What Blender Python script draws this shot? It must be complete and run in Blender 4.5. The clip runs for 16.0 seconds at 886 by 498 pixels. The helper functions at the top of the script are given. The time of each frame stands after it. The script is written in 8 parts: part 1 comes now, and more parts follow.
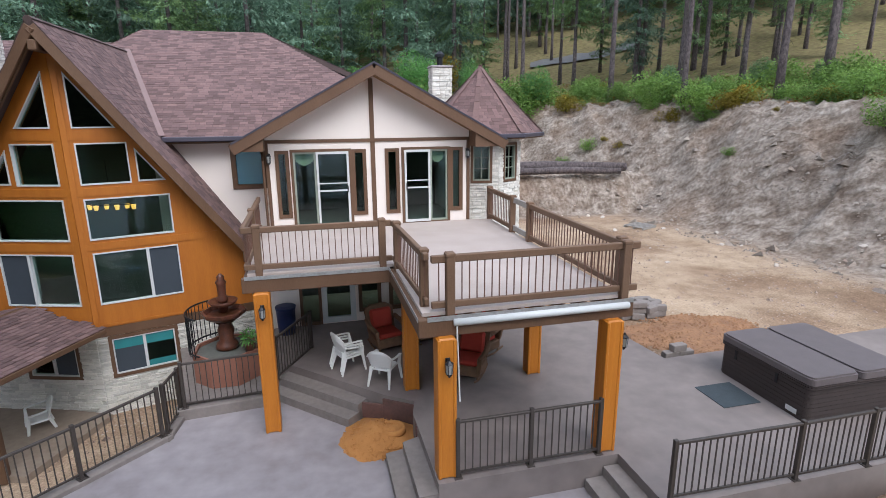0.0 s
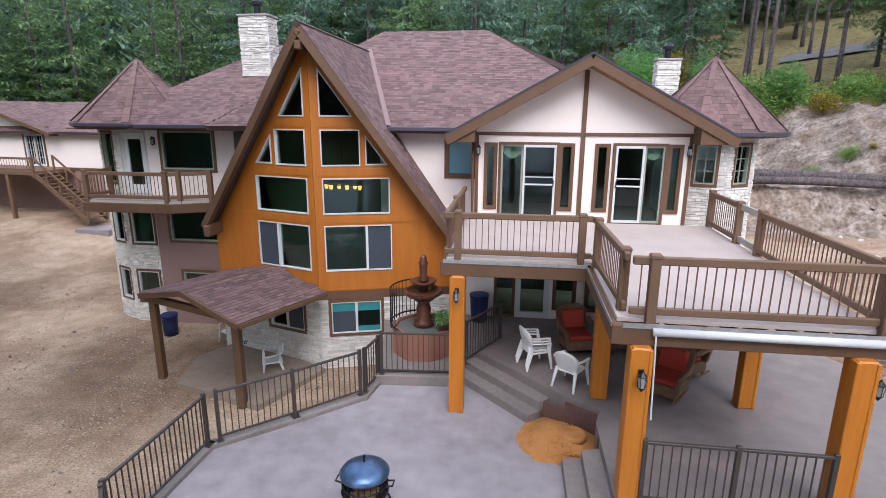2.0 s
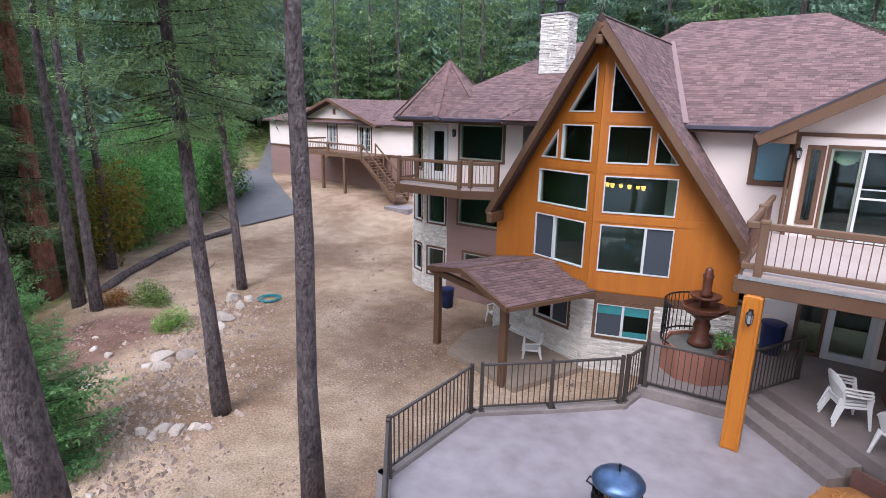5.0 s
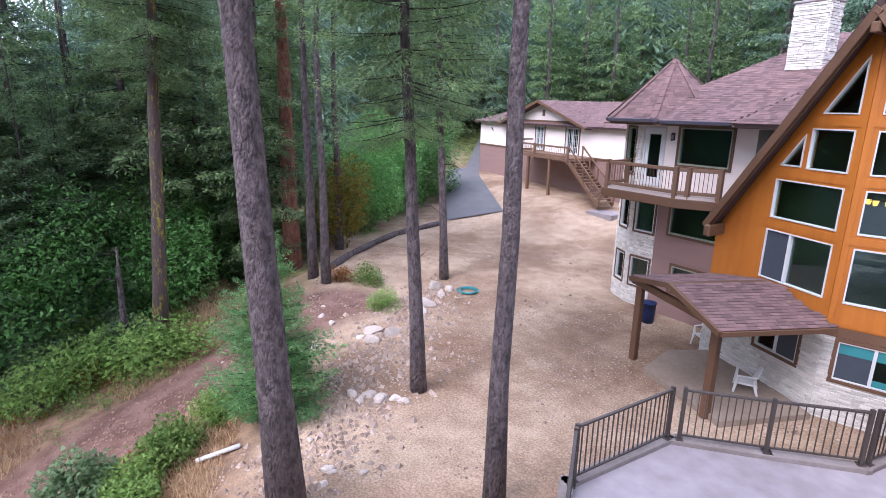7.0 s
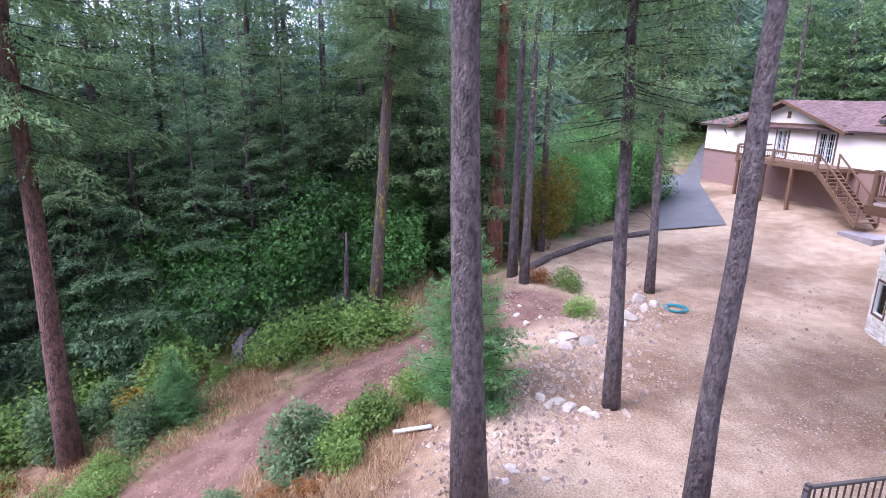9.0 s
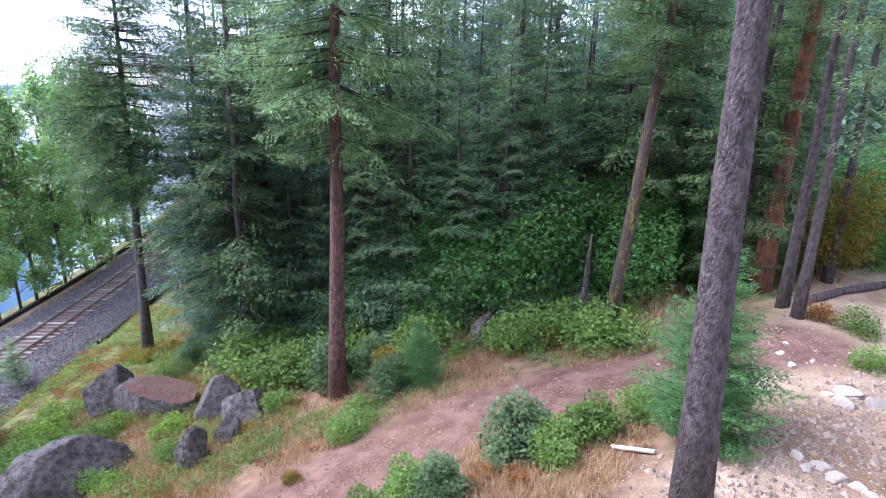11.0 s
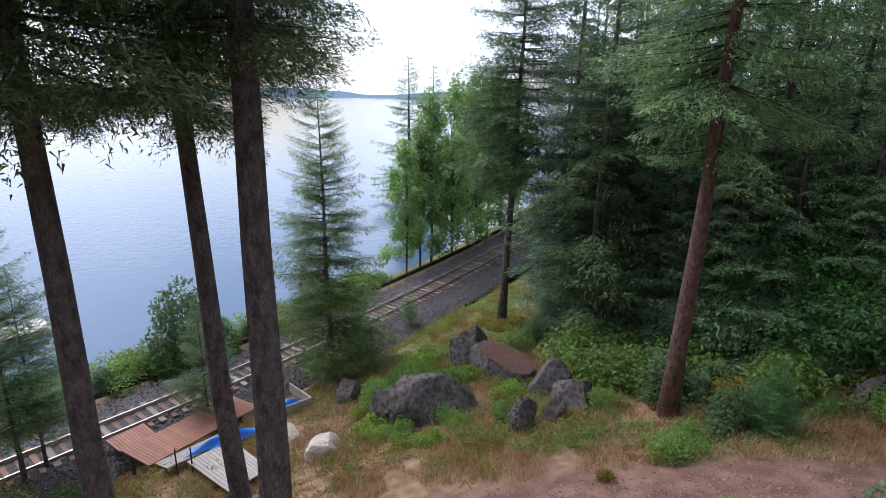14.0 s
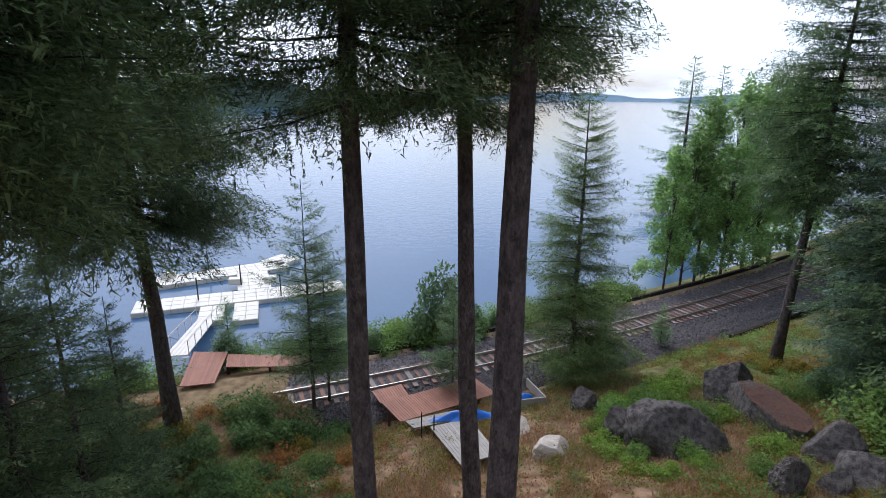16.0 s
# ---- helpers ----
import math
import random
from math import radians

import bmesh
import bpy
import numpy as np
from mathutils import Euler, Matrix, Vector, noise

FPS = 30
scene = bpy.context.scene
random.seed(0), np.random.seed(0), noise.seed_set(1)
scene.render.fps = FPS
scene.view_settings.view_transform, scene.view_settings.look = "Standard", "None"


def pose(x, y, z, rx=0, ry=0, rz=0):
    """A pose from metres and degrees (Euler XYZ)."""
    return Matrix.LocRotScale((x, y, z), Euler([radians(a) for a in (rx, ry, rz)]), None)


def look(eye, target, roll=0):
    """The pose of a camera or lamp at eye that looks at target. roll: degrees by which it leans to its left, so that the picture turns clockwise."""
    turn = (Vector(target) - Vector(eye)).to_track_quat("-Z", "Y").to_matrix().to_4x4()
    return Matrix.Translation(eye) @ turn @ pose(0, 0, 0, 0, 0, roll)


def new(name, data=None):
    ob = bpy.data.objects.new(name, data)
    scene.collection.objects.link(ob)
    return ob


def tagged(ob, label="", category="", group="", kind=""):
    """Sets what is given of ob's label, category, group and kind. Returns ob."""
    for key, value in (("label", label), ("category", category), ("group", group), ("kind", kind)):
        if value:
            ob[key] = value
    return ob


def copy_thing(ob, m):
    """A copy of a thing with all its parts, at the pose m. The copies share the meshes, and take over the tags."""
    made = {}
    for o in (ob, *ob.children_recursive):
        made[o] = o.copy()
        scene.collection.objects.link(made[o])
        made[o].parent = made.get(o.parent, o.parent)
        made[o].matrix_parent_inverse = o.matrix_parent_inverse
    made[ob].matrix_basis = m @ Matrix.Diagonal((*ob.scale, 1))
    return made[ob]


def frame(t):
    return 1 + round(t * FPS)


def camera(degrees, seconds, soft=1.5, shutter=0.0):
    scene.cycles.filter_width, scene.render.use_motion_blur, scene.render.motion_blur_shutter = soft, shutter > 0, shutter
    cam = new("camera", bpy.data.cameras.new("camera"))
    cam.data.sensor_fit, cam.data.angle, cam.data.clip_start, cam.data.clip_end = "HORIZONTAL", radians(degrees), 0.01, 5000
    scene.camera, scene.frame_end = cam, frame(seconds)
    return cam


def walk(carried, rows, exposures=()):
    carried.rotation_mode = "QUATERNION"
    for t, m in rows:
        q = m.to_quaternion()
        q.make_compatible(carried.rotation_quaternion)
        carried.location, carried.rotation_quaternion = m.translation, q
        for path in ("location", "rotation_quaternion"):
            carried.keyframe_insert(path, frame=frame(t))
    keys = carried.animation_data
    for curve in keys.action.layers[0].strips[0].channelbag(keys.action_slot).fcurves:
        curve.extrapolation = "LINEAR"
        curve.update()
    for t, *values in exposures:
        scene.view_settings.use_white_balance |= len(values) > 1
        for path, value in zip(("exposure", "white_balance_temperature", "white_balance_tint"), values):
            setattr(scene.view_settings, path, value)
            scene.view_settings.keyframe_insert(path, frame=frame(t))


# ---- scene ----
cam = camera(78.67, 16.0, soft=0.6)
PATH = [
    (0.0, pose(0.149, -0.116, 6.503, 75.82, 0.41, -14.02)),
    (0.5, pose(0.146, -0.042, 6.484, 75.82, 0.27, -8.22)),
    (1.0, pose(0.164, 0.005, 6.427, 75.95, 0.06, -2.73)),
    (1.5, pose(0.192, 0.037, 6.357, 75.98, -0.15, 2.82)),
    (2.0, pose(0.221, 0.067, 6.289, 75.97, -0.30, 7.78)),
    (2.5, pose(0.212, 0.052, 6.209, 75.97, -0.51, 12.40)),
    (3.0, pose(0.149, 0.014, 6.150, 75.98, -0.58, 16.62)),
    (3.5, pose(0.063, -0.009, 6.120, 75.93, -0.62, 21.12)),
    (4.0, pose(-0.024, -0.017, 6.132, 75.85, -0.72, 26.43)),
    (6.5, pose(-0.117, -0.073, 6.177, 75.48, -1.10, 50.85)),
    (7.0, pose(-0.161, -0.159, 6.150, 75.47, -1.05, 57.06)),
    (7.5, pose(-0.199, -0.177, 6.140, 75.49, -0.97, 62.76)),
    (8.0, pose(-0.260, -0.165, 6.130, 75.48, -0.97, 67.93)),
    (8.5, pose(-0.291, -0.161, 6.126, 75.39, -0.91, 72.97)),
    (9.0, pose(-0.295, -0.184, 6.102, 75.35, -0.84, 78.55)),
    (11.5, pose(-0.176, -0.026, 6.205, 74.28, -1.40, 111.83)),
    (12.0, pose(-0.149, -0.005, 6.193, 74.17, -1.30, 117.86)),
    (12.5, pose(-0.111, 0.022, 6.166, 74.14, -1.24, 123.45)),
    (13.0, pose(-0.072, 0.034, 6.129, 74.11, -1.14, 129.93)),
    (13.5, pose(-0.005, 0.007, 6.126, 74.07, -1.00, 136.22)),
    (14.0, pose(0.032, -0.014, 6.117, 74.05, -0.93, 142.38)),
    (14.5, pose(0.033, -0.026, 6.109, 74.01, -0.91, 148.80)),
    (15.0, pose(0.035, -0.028, 6.093, 74.02, -0.79, 156.16)),
    (15.5, pose(0.036, -0.025, 6.074, 74.05, -0.71, 162.47)),
    (16.0, pose(0.041, -0.032, 6.066, 74.07, -0.58, 169.66)),
]
walk(cam, PATH, exposures=[(0, 0.44, 6000, 10), (1.5, 0.64, 6000, 14), (3.5, 0.66, 6000, 16), (7, 1.15, 5750, 25), (9, 1.38, 5550, 31), (11.5, 1.45, 5550, 19), (12.5, 0.75, 6100, 16), (14, 0.27, 6150, 15), (16, -0.02, 6000, 13.5)])
# ---- place ----
# world and light: bright overcast with a soft sun
world = bpy.data.worlds.new("sky")
scene.world = world
world.use_nodes = True
wn, wl = world.node_tree.nodes, world.node_tree.links
wn.clear()
w_out, w_bg, w_sky = wn.new("ShaderNodeOutputWorld"), wn.new("ShaderNodeBackground"), wn.new("ShaderNodeTexSky")
w_sky.sky_type, w_sky.sun_disc = "NISHITA", False
w_sky.sun_elevation, w_sky.sun_rotation = radians(48), radians(170)
w_sky.air_density, w_sky.dust_density, w_sky.ozone_density = 1.0, 2.5, 1.0
w_co, w_no, w_ra, w_mix = wn.new("ShaderNodeTexCoord"), wn.new("ShaderNodeTexNoise"), wn.new("ShaderNodeValToRGB"), wn.new("ShaderNodeMix")
w_map = wn.new("ShaderNodeMapping")
w_map.inputs["Scale"].default_value = (1.0, 1.0, 3.5)
w_no.inputs["Scale"].default_value, w_no.inputs["Detail"].default_value = 2.2, 7
w_ra.color_ramp.elements[0].position, w_ra.color_ramp.elements[1].position = 0.36, 0.56
w_mix.data_type = "RGBA"
w_mix.inputs["B"].default_value = (8.4, 9.2, 10.4, 1)
wl.new(w_co.outputs["Generated"], w_map.inputs["Vector"])
wl.new(w_map.outputs["Vector"], w_no.inputs["Vector"])
wl.new(w_no.outputs["Fac"], w_ra.inputs["Fac"])
wl.new(w_ra.outputs["Color"], w_mix.inputs["Factor"])
wl.new(w_sky.outputs["Color"], w_mix.inputs["A"])
wl.new(w_mix.outputs["Result"], w_bg.inputs["Color"])
wl.new(w_bg.outputs["Background"], w_out.inputs["Surface"])
w_bg.inputs["Strength"].default_value = 0.15
sun = new("sun", bpy.data.lights.new("sun", "SUN"))
sun.data.energy, sun.data.angle, sun.data.color = 2.2, radians(40), (1.0, 0.98, 0.95)
sun.matrix_world = look((0, 0, 60), (-12, 52, 0))


# ---- materials ----
def mat(name, col, col2=None, rough=0.8, scale=3.0, fine=40.0, bump=0.15, metal=0.0, spec=0.4, vary=0.0, island=False, ovary=0.0, stretch=(1, 1, 1), dist=0.01, mid=0.5, soft=0.2, trans=0.0):
    """Two colours mixed by large and fine noise, with fine relief."""
    m = bpy.data.materials.new(name)
    m.use_nodes = True
    n, l = m.node_tree.nodes, m.node_tree.links
    b = n["Principled BSDF"]
    b.inputs["Roughness"].default_value, b.inputs["Metallic"].default_value = rough, metal
    b.inputs["Specular IOR Level"].default_value = spec
    co, mp = n.new("ShaderNodeTexCoord"), n.new("ShaderNodeMapping")
    mp.inputs["Scale"].default_value = stretch
    l.new(co.outputs["Object"], mp.inputs["Vector"])
    a, f = n.new("ShaderNodeTexNoise"), n.new("ShaderNodeTexNoise")
    a.inputs["Scale"].default_value, a.inputs["Detail"].default_value = scale, 4
    f.inputs["Scale"].default_value, f.inputs["Detail"].default_value = fine, 3
    l.new(mp.outputs["Vector"], a.inputs["Vector"])
    l.new(mp.outputs["Vector"], f.inputs["Vector"])
    add = n.new("ShaderNodeMix")
    add.data_type = "FLOAT"
    add.inputs["Factor"].default_value = 0.4
    l.new(a.outputs["Fac"], add.inputs["A"])
    l.new(f.outputs["Fac"], add.inputs["B"])
    rmp = n.new("ShaderNodeMapRange")
    rmp.inputs["From Min"].default_value, rmp.inputs["From Max"].default_value = mid - soft, mid + soft
    l.new(add.outputs["Result"], rmp.inputs["Value"])
    mx = n.new("ShaderNodeMix")
    mx.data_type = "RGBA"
    mx.inputs["A"].default_value = (*col, 1)
    mx.inputs["B"].default_value = (*(col2 or [c * 0.75 for c in col]), 1)
    l.new(rmp.outputs["Result"], mx.inputs["Factor"])
    out = mx.outputs["Result"]
    if vary:
        hs, mr = n.new("ShaderNodeHueSaturation"), n.new("ShaderNodeMapRange")
        src = n.new("ShaderNodeNewGeometry").outputs["Random Per Island"] if island else n.new("ShaderNodeObjectInfo").outputs["Random"]
        mr.inputs["To Min"].default_value, mr.inputs["To Max"].default_value = 1 - vary, 1 + vary
        l.new(src, mr.inputs["Value"])
        l.new(mr.outputs["Result"], hs.inputs["Value"])
        l.new(out, hs.inputs["Color"])
        out = hs.outputs["Color"]
    if ovary:
        hs, mr = n.new("ShaderNodeHueSaturation"), n.new("ShaderNodeMapRange")
        mr.inputs["To Min"].default_value, mr.inputs["To Max"].default_value = 1 - ovary, 1 + ovary
        l.new(n.new("ShaderNodeObjectInfo").outputs["Random"], mr.inputs["Value"])
        l.new(mr.outputs["Result"], hs.inputs["Value"])
        l.new(out, hs.inputs["Color"])
        out = hs.outputs["Color"]
    l.new(out, b.inputs["Base Color"])
    if bump:
        bp = n.new("ShaderNodeBump")
        bp.inputs["Strength"].default_value, bp.inputs["Distance"].default_value = bump, dist
        l.new(f.outputs["Fac"], bp.inputs["Height"])
        l.new(bp.outputs["Normal"], b.inputs["Normal"])
    if trans:
        tr, ms = n.new("ShaderNodeBsdfTranslucent"), n.new("ShaderNodeMixShader")
        ms.inputs["Fac"].default_value = trans
        l.new(out, tr.inputs["Color"])
        l.new(b.outputs["BSDF"], ms.inputs[1])
        l.new(tr.outputs["BSDF"], ms.inputs[2])
        l.new(ms.outputs["Shader"], n["Material Output"].inputs["Surface"])
    return m


M_STUCCO = mat("stucco", (0.8, 0.71, 0.65), (0.74, 0.65, 0.59), 0.9, 0.8, 60, 0.25)
M_TRIM = mat("brown_paint", (0.1, 0.05, 0.027), (0.14, 0.076, 0.042), 0.6, 2, 50, 0.1, stretch=(1, 1, 0.3))
M_RAIL = mat("deck_stain", (0.13, 0.072, 0.042), (0.18, 0.105, 0.064), 0.65, 2, 45, 0.15)
M_ORANGE = mat("orange_stained_wood", (0.46, 0.155, 0.018), (0.36, 0.11, 0.013), 0.55, 1.6, 22, 0.15, stretch=(3, 3, 0.25))
M_POST = mat("orange_post_wood", (0.56, 0.2, 0.02), (0.42, 0.13, 0.012), 0.45, 2.5, 25, 0.15, stretch=(4, 4, 0.3))
M_SHINGLE = mat("asphalt_shingle", (0.18, 0.108, 0.1), (0.112, 0.069, 0.066), 0.92, 1.2, 40, 0.6, vary=0.3, island=True)
M_SIDING = mat("mauve_siding", (0.29, 0.185, 0.16), (0.25, 0.155, 0.135), 0.75, 1.5, 40, 0.1, stretch=(0.3, 0.3, 2))
M_STONE = mat("ledge_stone", (0.76, 0.73, 0.68), (0.58, 0.54, 0.48), 0.9, 5, 40, 0.6, vary=0.16, island=True, dist=0.02)
M_MORTAR = mat("stone_backing", (0.6, 0.57, 0.53), None, 0.95, 4, 40, 0.4)
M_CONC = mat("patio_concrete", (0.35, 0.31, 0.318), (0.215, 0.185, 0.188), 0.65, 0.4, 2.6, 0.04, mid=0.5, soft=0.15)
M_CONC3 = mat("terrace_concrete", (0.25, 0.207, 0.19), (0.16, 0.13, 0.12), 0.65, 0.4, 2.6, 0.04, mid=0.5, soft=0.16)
M_CONC2 = mat("step_concrete", (0.26, 0.222, 0.205), (0.165, 0.138, 0.122), 0.8, 0.9, 9, 0.1)
M_DECK = mat("deck_coating", (0.47, 0.39, 0.355), (0.385, 0.315, 0.275), 0.85, 1.2, 30, 0.1)
M_WHITE = mat("white_vinyl", (0.62, 0.62, 0.61), (0.56, 0.56, 0.55), 0.4, 2, 30, 0.0)
M_METAL = mat("bronze_railing", (0.06, 0.048, 0.042), (0.08, 0.066, 0.058), 0.45, 6, 60, 0.05, metal=0.3)
M_GUTTER = mat("dark_gutter", (0.05, 0.045, 0.06), (0.07, 0.062, 0.08), 0.35, 3, 40, 0.0)
M_BLACK = mat("black_metal", (0.015, 0.015, 0.017), (0.03, 0.03, 0.033), 0.4, 8, 60, 0.1, metal=0.5)
# Dark tone standing in for unlit rooms; also colours the planter soil.
M_DARK = mat("dim_backing_and_soil", (0.15, 0.15, 0.13), (0.09, 0.09, 0.08), 0.9, 1, 10, 0)
M_BARK = mat("bark", (0.175, 0.14, 0.138), (0.055, 0.043, 0.044), 0.95, 8.0, 24, 1.0, stretch=(1, 1, 0.5), dist=0.09, soft=0.13)
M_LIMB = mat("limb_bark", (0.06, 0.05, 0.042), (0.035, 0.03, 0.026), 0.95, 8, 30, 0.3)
M_BARKR = mat("red_bark", (0.2, 0.105, 0.082), (0.06, 0.036, 0.033), 0.95, 8.0, 22, 1.0, stretch=(1, 1, 0.5), dist=0.09, soft=0.13)
M_NEEDLE = mat("fir_needles", (0.225, 0.32, 0.13), (0.095, 0.17, 0.085), 0.65, 1.1, 3, 0, vary=0.4, island=True, ovary=0.3, spec=0.3, trans=0.38, soft=0.12)
M_NEEDLEB = mat("blue_green_needles", (0.21, 0.31, 0.215), (0.1, 0.175, 0.125), 0.65, 1.1, 3, 0, vary=0.4, island=True, ovary=0.3, spec=0.3, trans=0.38, soft=0.12)
M_NEEDLED = mat("dark_fir_needles", (0.17, 0.235, 0.1), (0.075, 0.125, 0.06), 0.65, 1.1, 3, 0, vary=0.4, island=True, ovary=0.15, spec=0.3, trans=0.55, soft=0.12)
M_NEEDLEY = mat("young_fir_needles", (0.24, 0.33, 0.09), (0.11, 0.18, 0.065), 0.65, 1.2, 4, 0, vary=0.35, island=True, ovary=0.2, spec=0.3, trans=0.4, soft=0.13)
M_NEEDLEL = mat("light_fir_needles", (0.27, 0.39, 0.2), (0.13, 0.22, 0.125), 0.65, 1.1, 3, 0, vary=0.4, island=True, ovary=0.25, spec=0.3, trans=0.4, soft=0.12)
M_LEAFL = mat("pale_green_leaves", (0.42, 0.58, 0.22), (0.25, 0.4, 0.15), 0.6, 0.9, 4, 0, vary=0.35, island=True, ovary=0.2, spec=0.3, trans=0.7)
M_WEED = mat("yellow_green_weeds", (0.21, 0.21, 0.035), (0.15, 0.12, 0.03), 0.7, 0.9, 4, 0, vary=0.35, island=True, spec=0.2, trans=0.4)
M_LEAF = mat("green_leaves", (0.21, 0.42, 0.12), (0.12, 0.28, 0.09), 0.6, 0.9, 4, 0, vary=0.4, island=True, ovary=0.25, spec=0.3, trans=0.55)
M_LEAFY = mat("yellow_leaves", (0.3, 0.2, 0.03), (0.16, 0.16, 0.03), 0.65, 0.9, 4, 0, vary=0.4, island=True, ovary=0.25, spec=0.2, trans=0.45)
M_SHRUB = mat("shrub_leaves", (0.25, 0.36, 0.085), (0.13, 0.24, 0.07), 0.65, 0.9, 4, 0, vary=0.4, island=True, ovary=0.25, spec=0.25, trans=0.5)
M_WILLOW = mat("willow_leaves", (0.19, 0.28, 0.13), (0.12, 0.2, 0.1), 0.65, 0.9, 4, 0, vary=0.35, island=True, ovary=0.2, spec=0.25, trans=0.5)
M_MOSSY = mat("mossy_bark", (0.1, 0.072, 0.066), (0.27, 0.22, 0.03), 0.95, 3.5, 14, 1.0, stretch=(1, 1, 0.4), dist=0.06, mid=0.58, soft=0.05)
M_LEAFR = mat("rust_leaves", (0.36, 0.15, 0.045), (0.24, 0.13, 0.04), 0.7, 0.9, 4, 0, vary=0.4, island=True, ovary=0.25, spec=0.2, trans=0.45)
M_WICKER = mat("brown_wicker", (0.2, 0.11, 0.06), (0.11, 0.06, 0.035), 0.7, 8, 60, 0.5)
M_RED = mat("red_cushion", (0.42, 0.05, 0.03), (0.32, 0.035, 0.022), 0.85, 3, 50, 0.15)
M_PLASTIC = mat("white_plastic", (0.72, 0.71, 0.69), (0.66, 0.65, 0.62), 0.45, 3, 30, 0.02)
M_SAND = mat("orange_sand", (0.5, 0.23, 0.07), (0.38, 0.16, 0.045), 0.95, 4, 50, 0.5, dist=0.02)
M_BOULDER = mat("basalt", (0.19, 0.165, 0.155), (0.05, 0.042, 0.043), 0.92, 5.0, 30, 1.0, dist=0.08, mid=0.5, soft=0.1)
M_ROCKW = mat("pale_rock", (0.58, 0.51, 0.45), (0.36, 0.29, 0.24), 0.9, 3, 25, 0.7, dist=0.03, ovary=0.2)
M_WOODR = mat("red_decking", (0.34, 0.15, 0.1), (0.26, 0.11, 0.075), 0.7, 2, 30, 0.2, vary=0.12)
M_WOODG = mat("grey_decking", (0.36, 0.33, 0.3), (0.26, 0.235, 0.215), 0.8, 2, 30, 0.2, vary=0.12)
M_STEEL = mat("rail_steel", (0.55, 0.53, 0.5), (0.4, 0.36, 0.33), 0.3, 4, 30, 0.05, metal=0.9)
M_TIE = mat("rail_ties", (0.27, 0.155, 0.12), (0.13, 0.08, 0.065), 0.9, 3, 20, 0.4, vary=0.25)
M_TIEP = mat("pale_rail_ties", (0.34, 0.28, 0.25), (0.2, 0.16, 0.14), 0.9, 3, 20, 0.4, vary=0.2)
M_BLUE = mat("blue_tarp", (0.02, 0.16, 0.6), (0.015, 0.1, 0.42), 0.35, 5, 20, 0.3, dist=0.03)
M_ASPHALT = mat("asphalt", (0.15, 0.146, 0.148), (0.105, 0.102, 0.104), 0.9, 1, 30, 0.3)
M_TUB = mat("tub_cabinet", (0.055, 0.04, 0.036), (0.04, 0.03, 0.028), 0.6, 2, 40, 0.1, stretch=(1, 1, 8))
M_TUBCOVER = mat("tub_cover_vinyl", (0.14, 0.115, 0.115), (0.11, 0.09, 0.09), 0.5, 3, 40, 0.1)
M_SHORE2 = mat("wooded_shore", (0.045, 0.075, 0.06), (0.025, 0.045, 0.04), 1.0, 0.05, 0.4, 0)
# Distance haze is mixed into the blue base colour of the far hills.
M_SHORE = mat("haze_tinted_hills", (0.13, 0.21, 0.28), (0.1, 0.17, 0.23), 1.0, 0.01, 0.1, 0)

M_GLASS = bpy.data.materials.new("window_glass")
M_GLASS.use_nodes = True
ga, gl_ = M_GLASS.node_tree.nodes, M_GLASS.node_tree.links
g_tr, g_gl, g_fr, g_mx = ga.new("ShaderNodeBsdfTransparent"), ga.new("ShaderNodeBsdfGlossy"), ga.new("ShaderNodeFresnel"), ga.new("ShaderNodeMixShader")
g_tr.inputs["Color"].default_value = (0.68, 0.84, 0.8, 1)
g_gl.inputs["Roughness"].default_value = 0.02
g_fr.inputs["IOR"].default_value = 1.45
gl_.new(g_fr.outputs["Fac"], g_mx.inputs["Fac"])
gl_.new(g_tr.outputs["BSDF"], g_mx.inputs[1])
gl_.new(g_gl.outputs["BSDF"], g_mx.inputs[2])
gl_.new(g_mx.outputs["Shader"], ga["Material Output"].inputs["Surface"])
M_WATER = bpy.data.materials.new("lake_water")
M_WATER.use_nodes = True
wa = M_WATER.node_tree.nodes
g = wa["Principled BSDF"]
g.inputs["Base Color"].default_value = (0.05, 0.11, 0.2, 1)
g.inputs["Roughness"].default_value = 0.07
wnz, wbp, wco = wa.new("ShaderNodeTexNoise"), wa.new("ShaderNodeBump"), wa.new("ShaderNodeTexCoord")
wnz.inputs["Scale"].default_value, wnz.inputs["Detail"].default_value = 0.9, 6
wbp.inputs["Strength"].default_value, wbp.inputs["Distance"].default_value = 0.3, 0.14
M_WATER.node_tree.links.new(wco.outputs["Object"], wnz.inputs["Vector"])
M_WATER.node_tree.links.new(wnz.outputs["Fac"], wbp.inputs["Height"])
M_WATER.node_tree.links.new(wbp.outputs["Normal"], g.inputs["Normal"])


